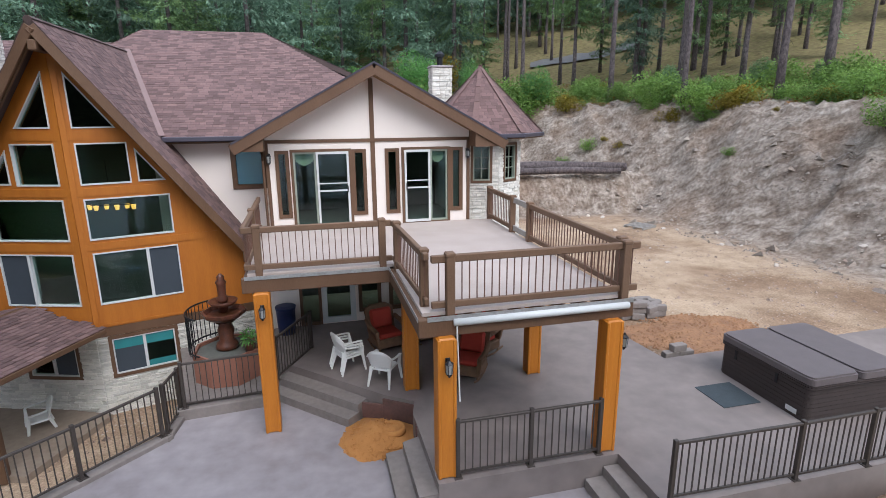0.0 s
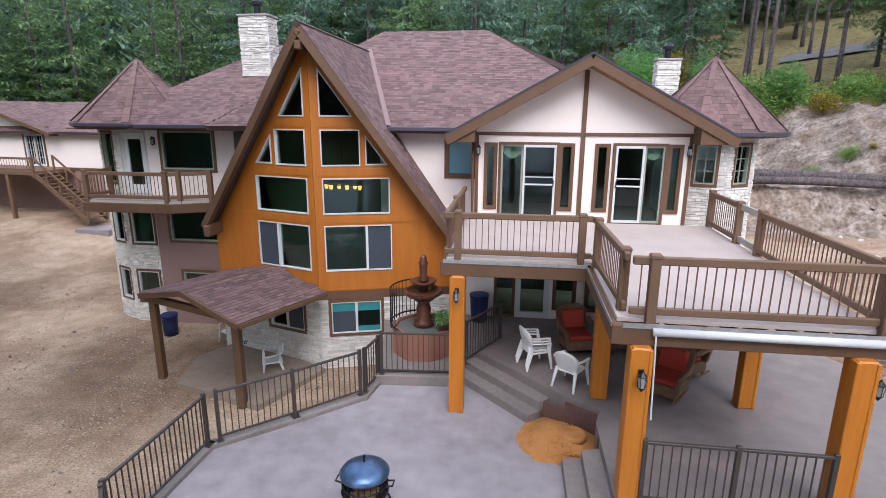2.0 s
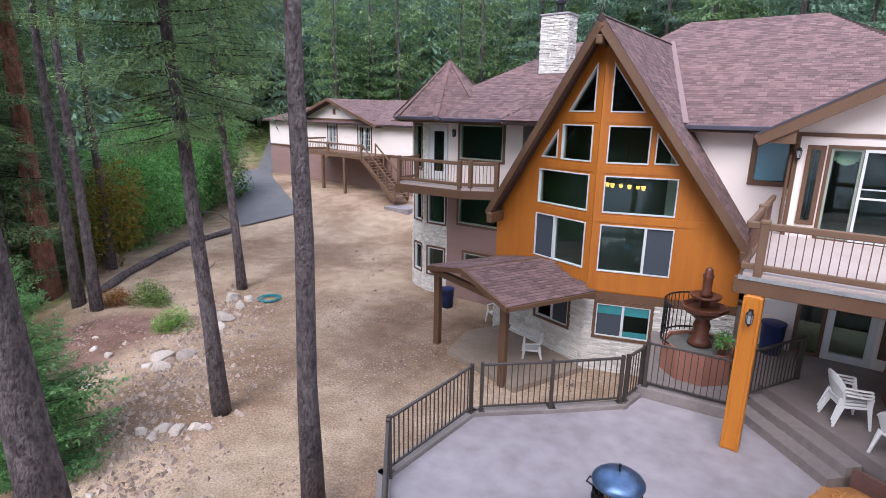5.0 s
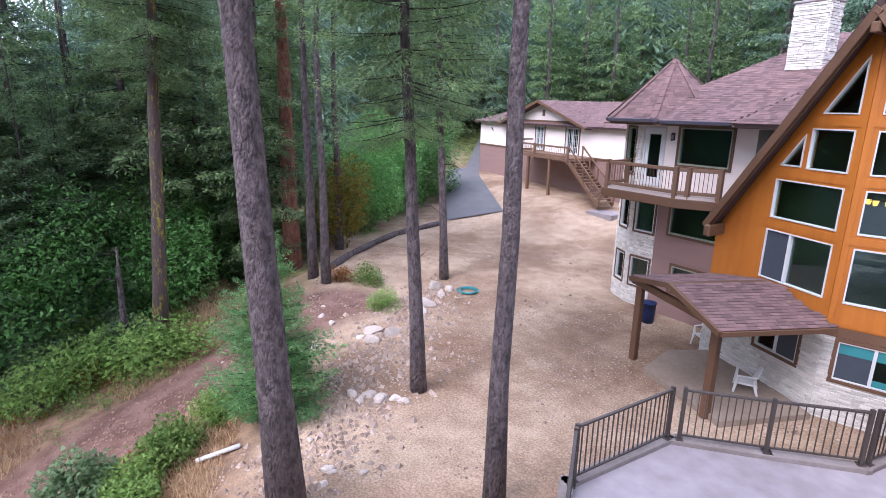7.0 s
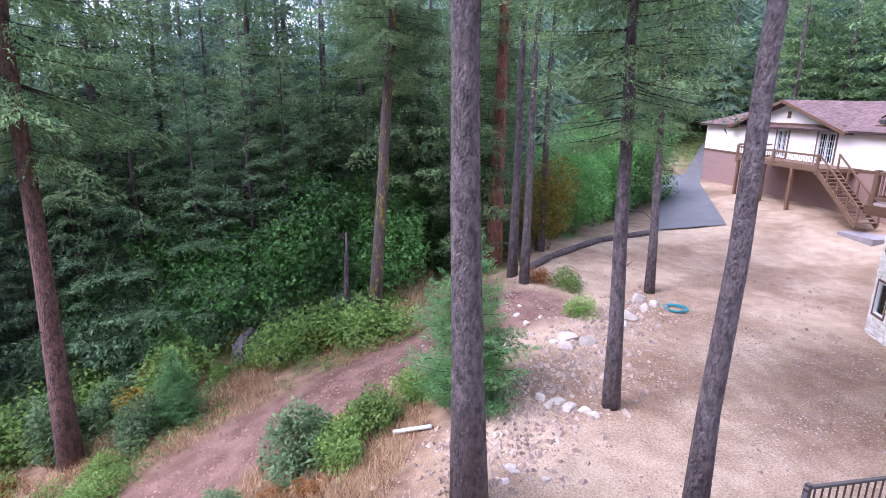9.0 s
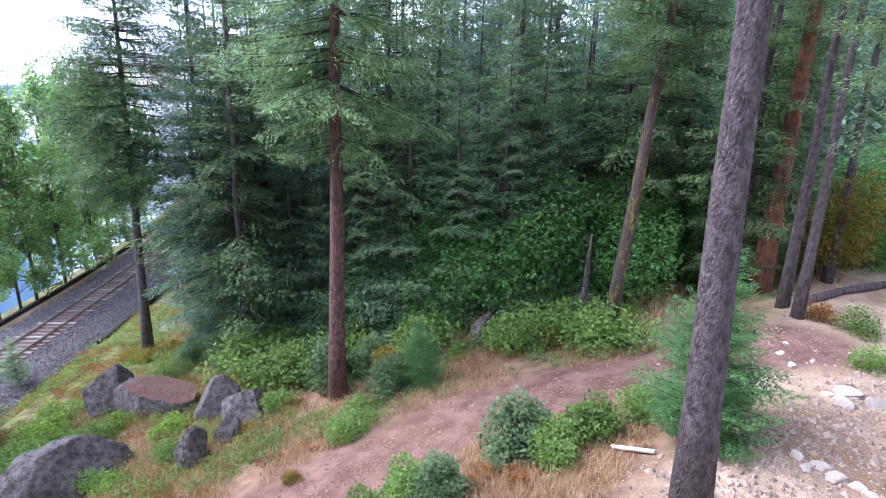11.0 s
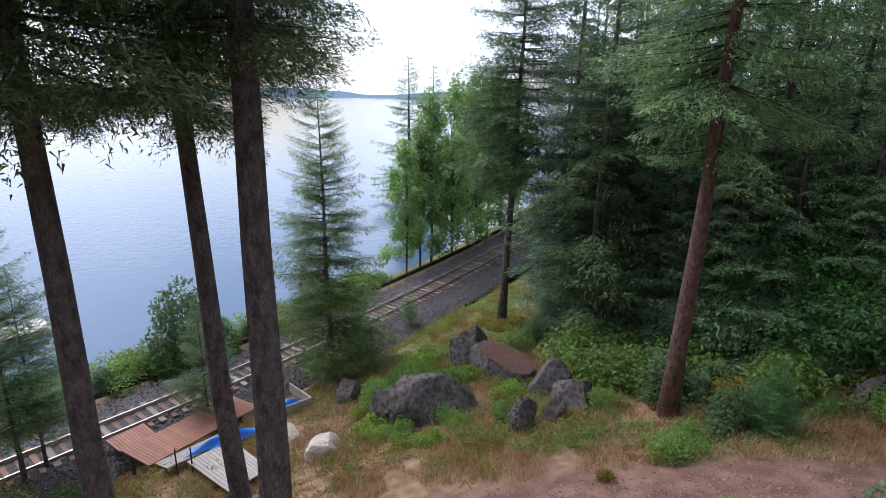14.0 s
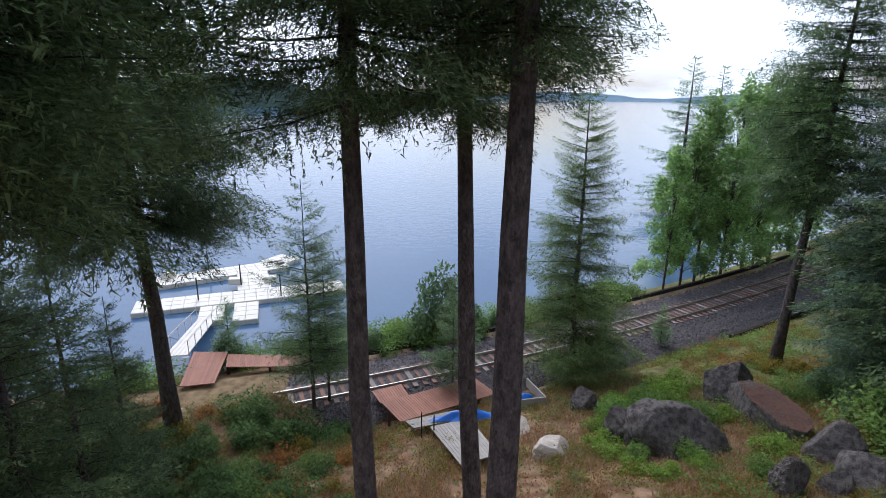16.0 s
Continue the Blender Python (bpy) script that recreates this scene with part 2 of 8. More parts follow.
# ---- mesh helpers ----
class Mesh:
    """Collects vertices and faces of one mesh."""

    def __init__(self):
        self.v, self.f = [], []

    def add(self, verts, faces):
        k = len(self.v)
        self.v += [tuple(p) for p in verts]
        self.f += [tuple(i + k for i in q) for q in faces]
        return self

    def box(self, x0, x1, y0, y1, z0, z1, m=None, c=0.0):
        """A box; c bevels its edges; m places it."""
        if c <= 0:
            vs = [Vector((x, y, z)) for x in (x0, x1) for y in (y0, y1) for z in (z0, z1)]
            fs = [(0, 1, 3, 2), (4, 6, 7, 5), (0, 4, 5, 1), (2, 3, 7, 6), (0, 2, 6, 4), (1, 5, 7, 3)]
        else:
            vs, fs = [], []
            ax = ((x0, x1), (y0, y1), (z0, z1))
            idx = {}
            for i in range(8):
                s = ((i >> 2) & 1, (i >> 1) & 1, i & 1)
                for k in range(3):
                    p = [ax[j][s[j]] + (0 if j == k else (c if s[j] == 0 else -c)) for j in range(3)]
                    idx[s, k] = len(vs)
                    vs.append(Vector(p))
            for k in range(3):
                a, b = [j for j in range(3) if j != k]
                for side in (0, 1):
                    q = []
                    for sa, sb in ((0, 0), (1, 0), (1, 1), (0, 1)):
                        s = [0, 0, 0]
                        s[k], s[a], s[b] = side, sa, sb
                        q.append(idx[tuple(s), k])
                    fs.append(q if (side == 1) ^ (k == 1) else q[::-1])
                for sa in (0, 1):
                    for sb in (0, 1):
                        q = []
                        for sk, who in ((0, a), (0, b), (1, b), (1, a)):
                            s = [0, 0, 0]
                            s[k], s[a], s[b] = sk, sa, sb
                            q.append(idx[tuple(s), who])
                        fs.append(q)
            for i in range(8):
                s = ((i >> 2) & 1, (i >> 1) & 1, i & 1)
                fs.append([idx[s, 0], idx[s, 1], idx[s, 2]])
        if m is not None:
            vs = [m @ p for p in vs]
        return self.add(vs, fs)

    def beam(self, p, q, w, h, c=0.0, up=(0, 0, 1), ext=0.0):
        """A bar from p to q, w wide and h high."""
        p, q = Vector(p), Vector(q)
        d = (q - p).normalized()
        s = d.cross(Vector(up))
        s = Vector((1, 0, 0)) if s.length < 1e-5 else s.normalized()
        u = s.cross(d)
        m = Matrix((s, d, u)).transposed().to_4x4()
        m.translation = p
        return self.box(-w / 2, w / 2, -ext, (q - p).length + ext, -h / 2, h / 2, m, c)

    def tube(self, pts, rad, n=8, cap=True):
        """A round bar through points with a radius at each."""
        rings = []
        pts = [Vector(p) for p in pts]
        rad = [rad] * len(pts) if isinstance(rad, (int, float)) else rad
        for i, p in enumerate(pts):
            d = (pts[min(i + 1, len(pts) - 1)] - pts[max(i - 1, 0)]).normalized()
            s = d.cross(Vector((0.13, 0.21, 0.97)) if abs(d.z) < 0.95 else Vector((1, 0, 0))).normalized()
            u = s.cross(d)
            rings.append([p + (s * math.cos(a) + u * math.sin(a)) * rad[i] for a in (2 * math.pi * k / n for k in range(n))])
        vs = [v for r in rings for v in r]
        fs = [(i * n + k, i * n + (k + 1) % n, (i + 1) * n + (k + 1) % n, (i + 1) * n + k) for i in range(len(pts) - 1) for k in range(n)]
        if cap:
            fs += [tuple(range(n)), tuple(range(len(vs) - n, len(vs)))[::-1]]
        return self.add(vs, fs)

    def lathe(self, prof, n=20, at=(0, 0, 0)):
        """A turned body: profile of (radius, height)."""
        vs = [(at[0] + r * math.cos(2 * math.pi * k / n), at[1] + r * math.sin(2 * math.pi * k / n), at[2] + z) for r, z in prof for k in range(n)]
        fs = [(i * n + k, i * n + (k + 1) % n, (i + 1) * n + (k + 1) % n, (i + 1) * n + k) for i in range(len(prof) - 1) for k in range(n)]
        fs += [tuple(range(n))[::-1], tuple(range(len(vs) - n, len(vs)))]
        return self.add(vs, fs)

    def prism(self, pts, z0, z1):
        """A flat outline pulled up from z0 to z1."""
        n = len(pts)
        vs = [(x, y, z0) for x, y in pts] + [(x, y, z1) for x, y in pts]
        return self.add(vs, [tuple(range(n))[::-1], tuple(range(n, 2 * n))] + [(i, (i + 1) % n, n + (i + 1) % n, n + i) for i in range(n)])

    def slab(self, pts, off):
        """A planar outline in space, thickened by the vector off."""
        n = len(pts)
        o = Vector(off)
        vs = [Vector(p) for p in pts] + [Vector(p) + o for p in pts]
        return self.add(vs, [tuple(range(n))[::-1], tuple(range(n, 2 * n))] + [(i, (i + 1) % n, n + (i + 1) % n, n + i) for i in range(n)])

    def data(self, name, material, smooth=False):
        me = bpy.data.meshes.new(name)
        me.from_pydata(self.v, [], self.f)
        bm = bmesh.new()
        bm.from_mesh(me)
        bmesh.ops.recalc_face_normals(bm, faces=bm.faces)
        bm.to_mesh(me)
        bm.free()
        me.materials.append(material)
        if smooth:
            me.shade_smooth()
        return me


def part(name, mesh, material, parent=None, label="", smooth=False, kind=""):
    ob = new(name, mesh.data(name, material, smooth))
    ob.parent = parent
    return tagged(ob, label, kind=kind)


def thing(name, label, category, at=(0, 0, 0), rz=0, group="", kind=""):
    ob = new(name)
    ob.matrix_basis = pose(*at, 0, 0, rz)
    return tagged(ob, label, category, group, kind)


def structure(name, mesh, material, label, category, smooth=False):
    return tagged(part(name, mesh, material, None, "", smooth), label, category, kind="structure")


def tri_mesh(name, tris, material):
    """A mesh of loose triangles, n x 3 x 3."""
    n = len(tris)
    me = bpy.data.meshes.new(name)
    me.vertices.add(n * 3)
    me.vertices.foreach_set("co", tris.astype(np.float32).ravel())
    me.loops.add(n * 3)
    me.loops.foreach_set("vertex_index", np.arange(n * 3, dtype=np.int32))
    me.polygons.add(n)
    me.polygons.foreach_set("loop_start", np.arange(0, n * 3, 3, dtype=np.int32))
    me.update(calc_edges=True)
    me.materials.append(material)
    return me



# ---- ground ----
def track_y(x):
    return -29.0 + 0.22 * x - 0.0025 * x * x if x > -70 else -56.65 + 0.57 * (x + 70)


def edge_y(x):
    """Rim of the yard, where the slope to the lake begins."""
    return 1.5 - 0.47 * max(min(x + 9, 0), -60) - 0.2 * max(x + 9, 0)


def sm(a, b, x):
    t = min(max((x - a) / (b - a), 0), 1)
    return t * t * (3 - 2 * t)


def bank_d(x, y):
    """Distance past the foot of the cut bank behind the terrace."""
    return min((x - 20.2) * 0.95 + (y - 15) * 0.1, 1e9) if y < 19 else (x - 20.2 + (y - 19) * 0.12) * 0.93 + max(0, (y - 30)) * 0.35


TRAIL = [(-19, 7), (-17.6, 3.2), (-16.5, 0), (-15.3, -2.8), (-13.2, -5.0), (-10.8, -7.0), (-7, -8.8), (-4, -10)]


def trail_d(x, y):
    """Distance to the middle of the trail."""
    best = 99.0
    for (ax, ay), (bx, by) in zip(TRAIL, TRAIL[1:]):
        t = min(max(((x - ax) * (bx - ax) + (y - ay) * (by - ay)) / ((bx - ax) ** 2 + (by - ay) ** 2), 0), 1)
        best = min(best, math.hypot(x - ax - t * (bx - ax), y - ay - t * (by - ay)))
    return best


def height(x, y):
    n = noise.noise((x * 0.12, y * 0.12, 3)) * 0.35 + noise.noise((x * 0.6, y * 0.6, 7)) * 0.07
    ty, ey = track_y(x), edge_y(x)
    u = (ey - y) / max(ey - (ty + 4.2), 5)
    z = -1.2 - 8.9 * min(max(u, 0), 1) ** 0.9
    if y < ty + 4.2:
        z = -10.1
    bk_ = sm(1.2, 4.2, x)
    z -= 0.75 * sm(7.5, 6.0, y - ty) * (1 - bk_)
    if bk_ > 0 and y > ty:
        z = max(z, -10.75 + bk_ * (0.55 + 2.0 * sm(2.0, 3.1, y - ty)))
    # level ground by the terrace, and the fall to the yard
    r = sm(3.0, 7.5, x) if y > 9 else sm(5, 9, x) * sm(-2, 4, y)
    z = z + (0.42 - z) * r * sm(-3, 5, y)
    # hill behind the house and the cut bank
    b = bank_d(x, y)
    hill = 0.0
    if b > 0:
        hill = 6.6 * sm(0, 6.0, b) + max(0, b - 5) * 0.16
    back = max(0.0, y - 36 + 0.0 * x)
    hill = max(hill, 5.5 * sm(0, 9, back) + back * 0.1) if x > -16 else max(hill, (5.5 * sm(0, 14, back) + back * 0.08) * sm(-48, -16, x) + max(0, y - 52) * 0.12)
    if x > 4:
        led = 2.5 * sm(30.4, 31.6, y + 0.12 * (x - 9) + 0.8 * noise.noise((x * 0.5, 0, 9))) * sm(4, 8, x)
        hill = max(hill, led)
    if hill > 0.3:
        rr = abs(noise.noise((x * 0.35, y * 0.35, hill * 0.5))) * 0.9 + abs(noise.noise((x * 1.1, y * 1.1, 4))) * 0.35
        rr += 0.3 * abs(noise.noise((x * 0.9 + y * 0.5, y * 0.9 - x * 0.3, hill * 1.6))) + 0.16 * noise.noise((x * 2.4, y * 2.4, 8)) + 0.09 * noise.noise((x * 4.6, y * 4.6, 6))
        z -= rr * sm(0.3, 2, hill) * (1 - 0.6 * sm(6.5, 8, hill))
    z += hill + n * (0.35 + min(hill, 2.0) * 0.35) * (1.0 if y < ey + 1 or hill > 0.2 else 0.5)
    z += 1.6 * sm(15, 5, math.hypot((x + 33) * 0.55, y - 33)) * (1 if z < 0 else 0)
    rr_ = math.hypot(x, y)
    if y > -20 and rr_ > 70:
        z += (rr_ - 70) * 0.34 * sm(-20, 25, y) * (0.55 + 0.45 * sm(-20, -60, x))
    # shore and lake bed
    s = ty - 2.6 - y
    if s > 0:
        z = -10.15 - min(s, 7) * 0.34 - max(0, s - 7) * 0.1
        z = max(z, -16)
    return z


def terrain(x0, x1, y0, y1, step, mesh, hole=None, gx=None, gy=None):
    gx = gx or [x0 + i * step for i in range(int((x1 - x0) / step) + 1)]
    gy = gy or [y0 + j * step for j in range(int((y1 - y0) / step) + 1)]
    nx, ny = len(gx), len(gy)
    vs, fs = [], []
    for y in gy:
        for x in gx:
            z = height(x, y)
            h = hole(x, y) if hole else None
            if h is not None:
                z = min(z, h)
            vs.append((x, y, z))
    fs = [(j * nx + i, j * nx + i + 1, (j + 1) * nx + i + 1, (j + 1) * nx + i) for j in range(ny - 1) for i in range(nx - 1)]
    mesh.add(vs, fs)


PATIO = [(-2.9, 11.75), (-3.05, 10.85), (-4.2, 9.75), (-5.48, 8.6), (-5.58, 6.0), (-4.1, 4.2), (5.2, 4.2), (5.2, 6.0), (16, 6.0), (16, 10.6), (8.4, 10.5), (8.1, 13.0), (7.0, 15.2), (-2.6, 15.2)]


def inside(x, y, poly):
    c = False
    for (ax, ay), (bx, by) in zip(poly, poly[1:] + poly[:1]):
        if (ay > y) != (by > y) and x < (bx - ax) * (y - ay) / (by - ay) + ax:
            c = not c
    return c


gm = Mesh()
terrain(-60, 44, -66, 60, 0.5, gm, lambda x, y: -1.4 if inside(x, y, PATIO) else None, [-60 + 0.5 * i for i in range(150)] + [15 + 0.25 * i for i in range(117)], [-66 + 0.5 * i for i in range(152)] + [10 + 0.25 * i for i in range(120)] + [40 + 0.5 * i for i in range(41)])
M_EARTH = bpy.data.materials.new("earth")


def zones(me):
    """How much green growth, dry grass and bare bank each place carries."""
    at = me.color_attributes.new("zone", "FLOAT_COLOR", "POINT")
    out = []
    for v in me.vertices:
        x, y, z = v.co
        ey, ty = edge_y(x), track_y(x)
        k = noise.noise((x * 0.25, y * 0.25, 11)) * 0.5 + noise.noise((x * 0.9, y * 0.9, 12)) * 0.3
        r = math.hypot(x, y)
        green = dry = bank = 0.0
        if y < ey:
            dry = sm(-0.5, 1.5, ey - y + 3 * k) * (1.0 if x > -40 else 0.5)
            green = sm(21.5, 27, r + 5 * k) * 0.7 * sm(-12, -17, x) + sm(0.1, 0.5, k) * sm(-18, -21, y) * 0.5
            if abs(y - ty) < 4.5:
                green, dry = sm(0.0, 0.4, k) * 0.4 + 0.25 * sm(0, 4, x), 0.2 + 0.75 * sm(0, 4, x)
        b = bank_d(x, y)
        if b > -2 or y > 28.4:
            bank = sm(-2, 1.0, b) if b > -2 else 0.0
            top = sm(6.6, 8.0, b + 3 * k) if b > 0 else 0
            if x > 4 and y > 28.4 and b <= 0:
                bank = max(bank, sm(28.2, 29.4, y))
                top = sm(36.5, 40, y + 2 * k)
            bank *= 1 - top
            deep = sm(11, 17, b + 4 * k) if b > 0 else 0
            green = max(green, top * (0.9 - 0.4 * deep))
            dry = max(dry, top * (0.6 + 0.35 * deep))
        if y > 38 and x <= 4:
            green = max(green, sm(38, 44, y))
        if x < -24 and y > ey - 2 and y < 60:
            green = max(green, sm(-24, -30, x) * sm(4 - 0.55 * (x + 24) * 1.0, -2 - 0.55 * (x + 24), y) if y < 22 else 0)
        tr_ = sm(2.5, 1.4, trail_d(x, y) + 0.8 * k) if r < 30 else 0.0
        out += [min(green, 1) * (1 - tr_), min(dry, 1), min(bank, 1), tr_]
    at.data.foreach_set("color", out)


ground = structure("ground", gm, M_EARTH, "bare tan dirt yard with dry grass slope", "ground", smooth=True)
M_EARTH.use_nodes = True
en, el = M_EARTH.node_tree.nodes, M_EARTH.node_tree.links
eb = en["Principled BSDF"]
eb.inputs["Roughness"].default_value, eb.inputs["Specular IOR Level"].default_value = 0.95, 0.15
eco = en.new("ShaderNodeTexCoord")


def enoise(scale, detail=5):
    t = en.new("ShaderNodeTexNoise")
    t.inputs["Scale"].default_value, t.inputs["Detail"].default_value = scale, detail
    el.new(eco.outputs["Object"], t.inputs["Vector"])
    return t.outputs["Fac"]


def eramp(src, a, b, c0, c1):
    r = en.new("ShaderNodeValToRGB")
    r.color_ramp.elements[0].position, r.color_ramp.elements[1].position = a, b
    r.color_ramp.elements[0].color, r.color_ramp.elements[1].color = (*c0, 1), (*c1, 1)
    el.new(src, r.inputs["Fac"])
    return r.outputs["Color"]


def emix(fac, a, b):
    m = en.new("ShaderNodeMix")
    m.data_type = "RGBA"
    el.new(fac, m.inputs["Factor"])
    el.new(a, m.inputs["A"])
    el.new(b, m.inputs["B"])
    return m.outputs["Result"]


dirt = eramp(enoise(0.3, 9), 0.38, 0.6, (0.265, 0.175, 0.115), (0.45, 0.335, 0.235))
coarse_n = eramp(enoise(1.7, 12), 0.36, 0.62, (0.68, 0.64, 0.6), (1.14, 1.14, 1.14))
cm_ = en.new("ShaderNodeMix")
cm_.data_type, cm_.blend_type = "RGBA", "MULTIPLY"
cm_.inputs["Factor"].default_value = 0.5
el.new(dirt, cm_.inputs["A"])
el.new(coarse_n, cm_.inputs["B"])
dirt = cm_.outputs["Result"]
fine = eramp(enoise(20, 9), 0.35, 0.68, (0.55, 0.52, 0.5), (1.28, 1.28, 1.28))
fm_ = en.new("ShaderNodeMix")
fm_.data_type, fm_.blend_type = "RGBA", "MULTIPLY"
fm_.inputs["Factor"].default_value = 0.65
el.new(dirt, fm_.inputs["A"])
el.new(fine, fm_.inputs["B"])
dirt = fm_.outputs["Result"]
vor = en.new("ShaderNodeTexVoronoi")
vor.inputs["Scale"].default_value = 7.0
el.new(eco.outputs["Object"], vor.inputs["Vector"])
pebble = eramp(vor.outputs["Distance"], 0.16, 0.24, (1, 1, 1), (0, 0, 0))
pmask = eramp(enoise(0.5, 5), 0.48, 0.62, (0, 0, 0), (0.9, 0.9, 0.9))
pmx = en.new("ShaderNodeMix")
pmx.data_type, pmx.blend_type = "RGBA", "MULTIPLY"
pmx.inputs["Factor"].default_value = 1.0
el.new(pebble, pmx.inputs["A"])
el.new(pmask, pmx.inputs["B"])
pale = eramp(enoise(2, 2), 0.3, 0.7, (0.56, 0.49, 0.43), (0.4, 0.33, 0.28))
base = emix(pmx.outputs["Result"], dirt, pale)
zat = en.new("ShaderNodeVertexColor")
zat.layer_name = "zone"
zsp = en.new("ShaderNodeSeparateColor")
el.new(zat.outputs["Color"], zsp.inputs["Color"])
straw = eramp(enoise(2.2, 9), 0.35, 0.66, (0.14, 0.08, 0.052), (0.3, 0.195, 0.12))
moss = eramp(enoise(1.6, 9), 0.35, 0.68, (0.06, 0.075, 0.025), (0.17, 0.2, 0.06))
emap = en.new("ShaderNodeMapping")
emap.inputs["Scale"].default_value = (1.2, 0.3, 1.2)
eturn = en.new("ShaderNodeMapping")
eturn.inputs["Rotation"].default_value = (radians(38), 0, 0)
el.new(eco.outputs["Object"], eturn.inputs["Vector"])
el.new(eturn.outputs["Vector"], emap.inputs["Vector"])
strata = en.new("ShaderNodeTexNoise")
strata.inputs["Scale"].default_value, strata.inputs["Detail"].default_value = 1.6, 13
el.new(emap.outputs["Vector"], strata.inputs["Vector"])
rock_a = eramp(strata.outputs["Fac"], 0.34, 0.66, (0.185, 0.14, 0.11), (0.4, 0.34, 0.29))
rock = emix(eramp(enoise(0.22, 4), 0.5, 0.64, (0, 0, 0), (0.7, 0.7, 0.7)), rock_a, eramp(enoise(1.0, 12), 0.36, 0.62, (0.17, 0.105, 0.068), (0.31, 0.225, 0.165)))
grit = eramp(enoise(5.5, 13), 0.36, 0.64, (0.6, 0.57, 0.54), (1.14, 1.14, 1.14))
gm_ = en.new("ShaderNodeMix")
gm_.data_type, gm_.blend_type = "RGBA", "MULTIPLY"
gm_.inputs["Factor"].default_value = 0.85
el.new(rock, gm_.inputs["A"])
el.new(grit, gm_.inputs["B"])
rock = gm_.outputs["Result"]
base = emix(zsp.outputs["Blue"], base, rock)
base = emix(zsp.outputs["Green"], base, straw)
base = emix(zsp.outputs["Red"], base, moss)
trail_c = eramp(enoise(1.4, 10), 0.36, 0.66, (0.13, 0.072, 0.055), (0.235, 0.14, 0.11))
base = emix(zat.outputs["Alpha"], base, trail_c)
el.new(base, eb.inputs["Base Color"])
ebp = en.new("ShaderNodeBump")
ebp.inputs["Strength"].default_value, ebp.inputs["Distance"].default_value = 0.7, 0.05
el.new(enoise(16, 10), ebp.inputs["Height"])
ebp2 = en.new("ShaderNodeBump")
ebp2.inputs["Distance"].default_value = 0.3
el.new(strata.outputs["Fac"], ebp2.inputs["Height"])
el.new(zsp.outputs["Blue"], ebp2.inputs["Strength"])
el.new(ebp.outputs["Normal"], ebp2.inputs["Normal"])
el.new(ebp2.outputs["Normal"], eb.inputs["Normal"])

# upper road on the hill behind the bank
ur = Mesh()
up_line = [(20 + 1.5 * i, 77.5 - 0.62 * 1.5 * i + 0.011 * (1.5 * i) ** 2) for i in range(7, 18)]
vs = []
for x, y in up_line:
    for k in (-1.9, -0.6, 0.6, 1.9):
        px, py = x + 0.4 * k, y + 0.9 * k
        vs.append((px, py, height(px, py) + (0.3 if abs(k) < 1 else 0.25)))
structure("road_upper", ur.add(vs, [(i * 4 + k, i * 4 + k + 1, i * 4 + k + 5, i * 4 + k + 4) for i in range(10) for k in range(3)]), M_ASPHALT, "grey road on the hillside behind the trees", "road", smooth=True)

# outer land in coarser sheets, and the lake
far = Mesh()
for a in ((-220, -56, -240, 200), (40, 200, -66, 200), (-60, 44, 56, 200)):
    terrain(a[0], a[1], a[2], a[3], 4.0, far, lambda x, y: height(x, y) - 0.5 if -60 < x < 44 and y < 60 else None)
gf = structure("ground_far", far, M_EARTH, "wooded hills round the house", "ground", smooth=True)
zones(ground.data)
zones(gf.data)
wm = Mesh().add([(-2500, -4500, -11.9), (2500, -4500, -11.9), (2500, -26, -11.9), (-2500, -26, -11.9)], [(0, 1, 2, 3)])
structure("water", wm, M_WATER, "calm pale lake with soft ripples", "lake")
bd, bd2 = Mesh(), Mesh()
for k, (ra, y0, y1, h0, h1) in enumerate(((2400, 100, 185, 12, 10), (3600, 95, 200, 26, 26), (760, 171, 290, 26, 14), (1150, 163, 290, 40, 26))):
    pts = []
    n = 121
    for i in range(n):
        a = radians(y0 + (y1 - y0) * i / (n - 1))
        r = ra * (1 + 0.12 * noise.noise((i * 0.1, k, 3)))
        rise = sm(0, 0.18, i / (n - 1)) * sm(1.0, 0.95, i / (n - 1)) if k >= 2 else 1
        hgt = -10 + rise * (h0 + h1 * noise.noise((i * 0.09, k * 5.0, 1)) + 9 * noise.noise((i * 0.45, k, 2)) + (5 * noise.noise((i * 2.1, k, 5)) if k >= 2 else 0))
        pts.append((-math.sin(a) * r, math.cos(a) * r, max(hgt, -11)))
    (bd2 if k >= 2 else bd).add([(x, y, -14) for x, y, z in pts] + [(x * 1.03, y * 1.03, z) for x, y, z in pts], [(i, i + 1, n + i + 1, n + i) for i in range(n - 1)])
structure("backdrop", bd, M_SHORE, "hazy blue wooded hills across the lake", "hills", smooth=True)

structure("backdrop_shore", bd2, M_SHORE2, "dark wooded shore across the bay", "hills")

# gravel road to the garage
rd = Mesh()
rp = []
for i in range(30):
    d = 34 * i / 29
    rp.append((-29.0 - d, 21.3 + 0.5 * d + 0.009 * d * d, 1.9 - 0.4 * sm(0, 12, d)))
vs, fs = [], []
for i, (x, y, w) in enumerate(rp):
    q = rp[min(i + 1, 29)], rp[max(i - 1, 0)]
    d = Vector((q[0][0] - q[1][0], q[0][1] - q[1][1])).normalized()
    for k in (-1, -0.33, 0.33, 1):
        px, py = x - d.y * w * k, y + d.x * w * k
        vs.append((px, py, height(px, py) + 0.1 - (0.05 if abs(k) == 1 else 0)))
fs = [(i * 4 + k, i * 4 + k + 1, i * 4 + k + 5, i * 4 + k + 4) for i in range(29) for k in range(3)]
structure("road", rd.add(vs, fs), M_ASPHALT, "grey asphalt drive curving past the garage", "road", smooth=True)


# ---- house ----
from mathutils.geometry import tessellate_polygon


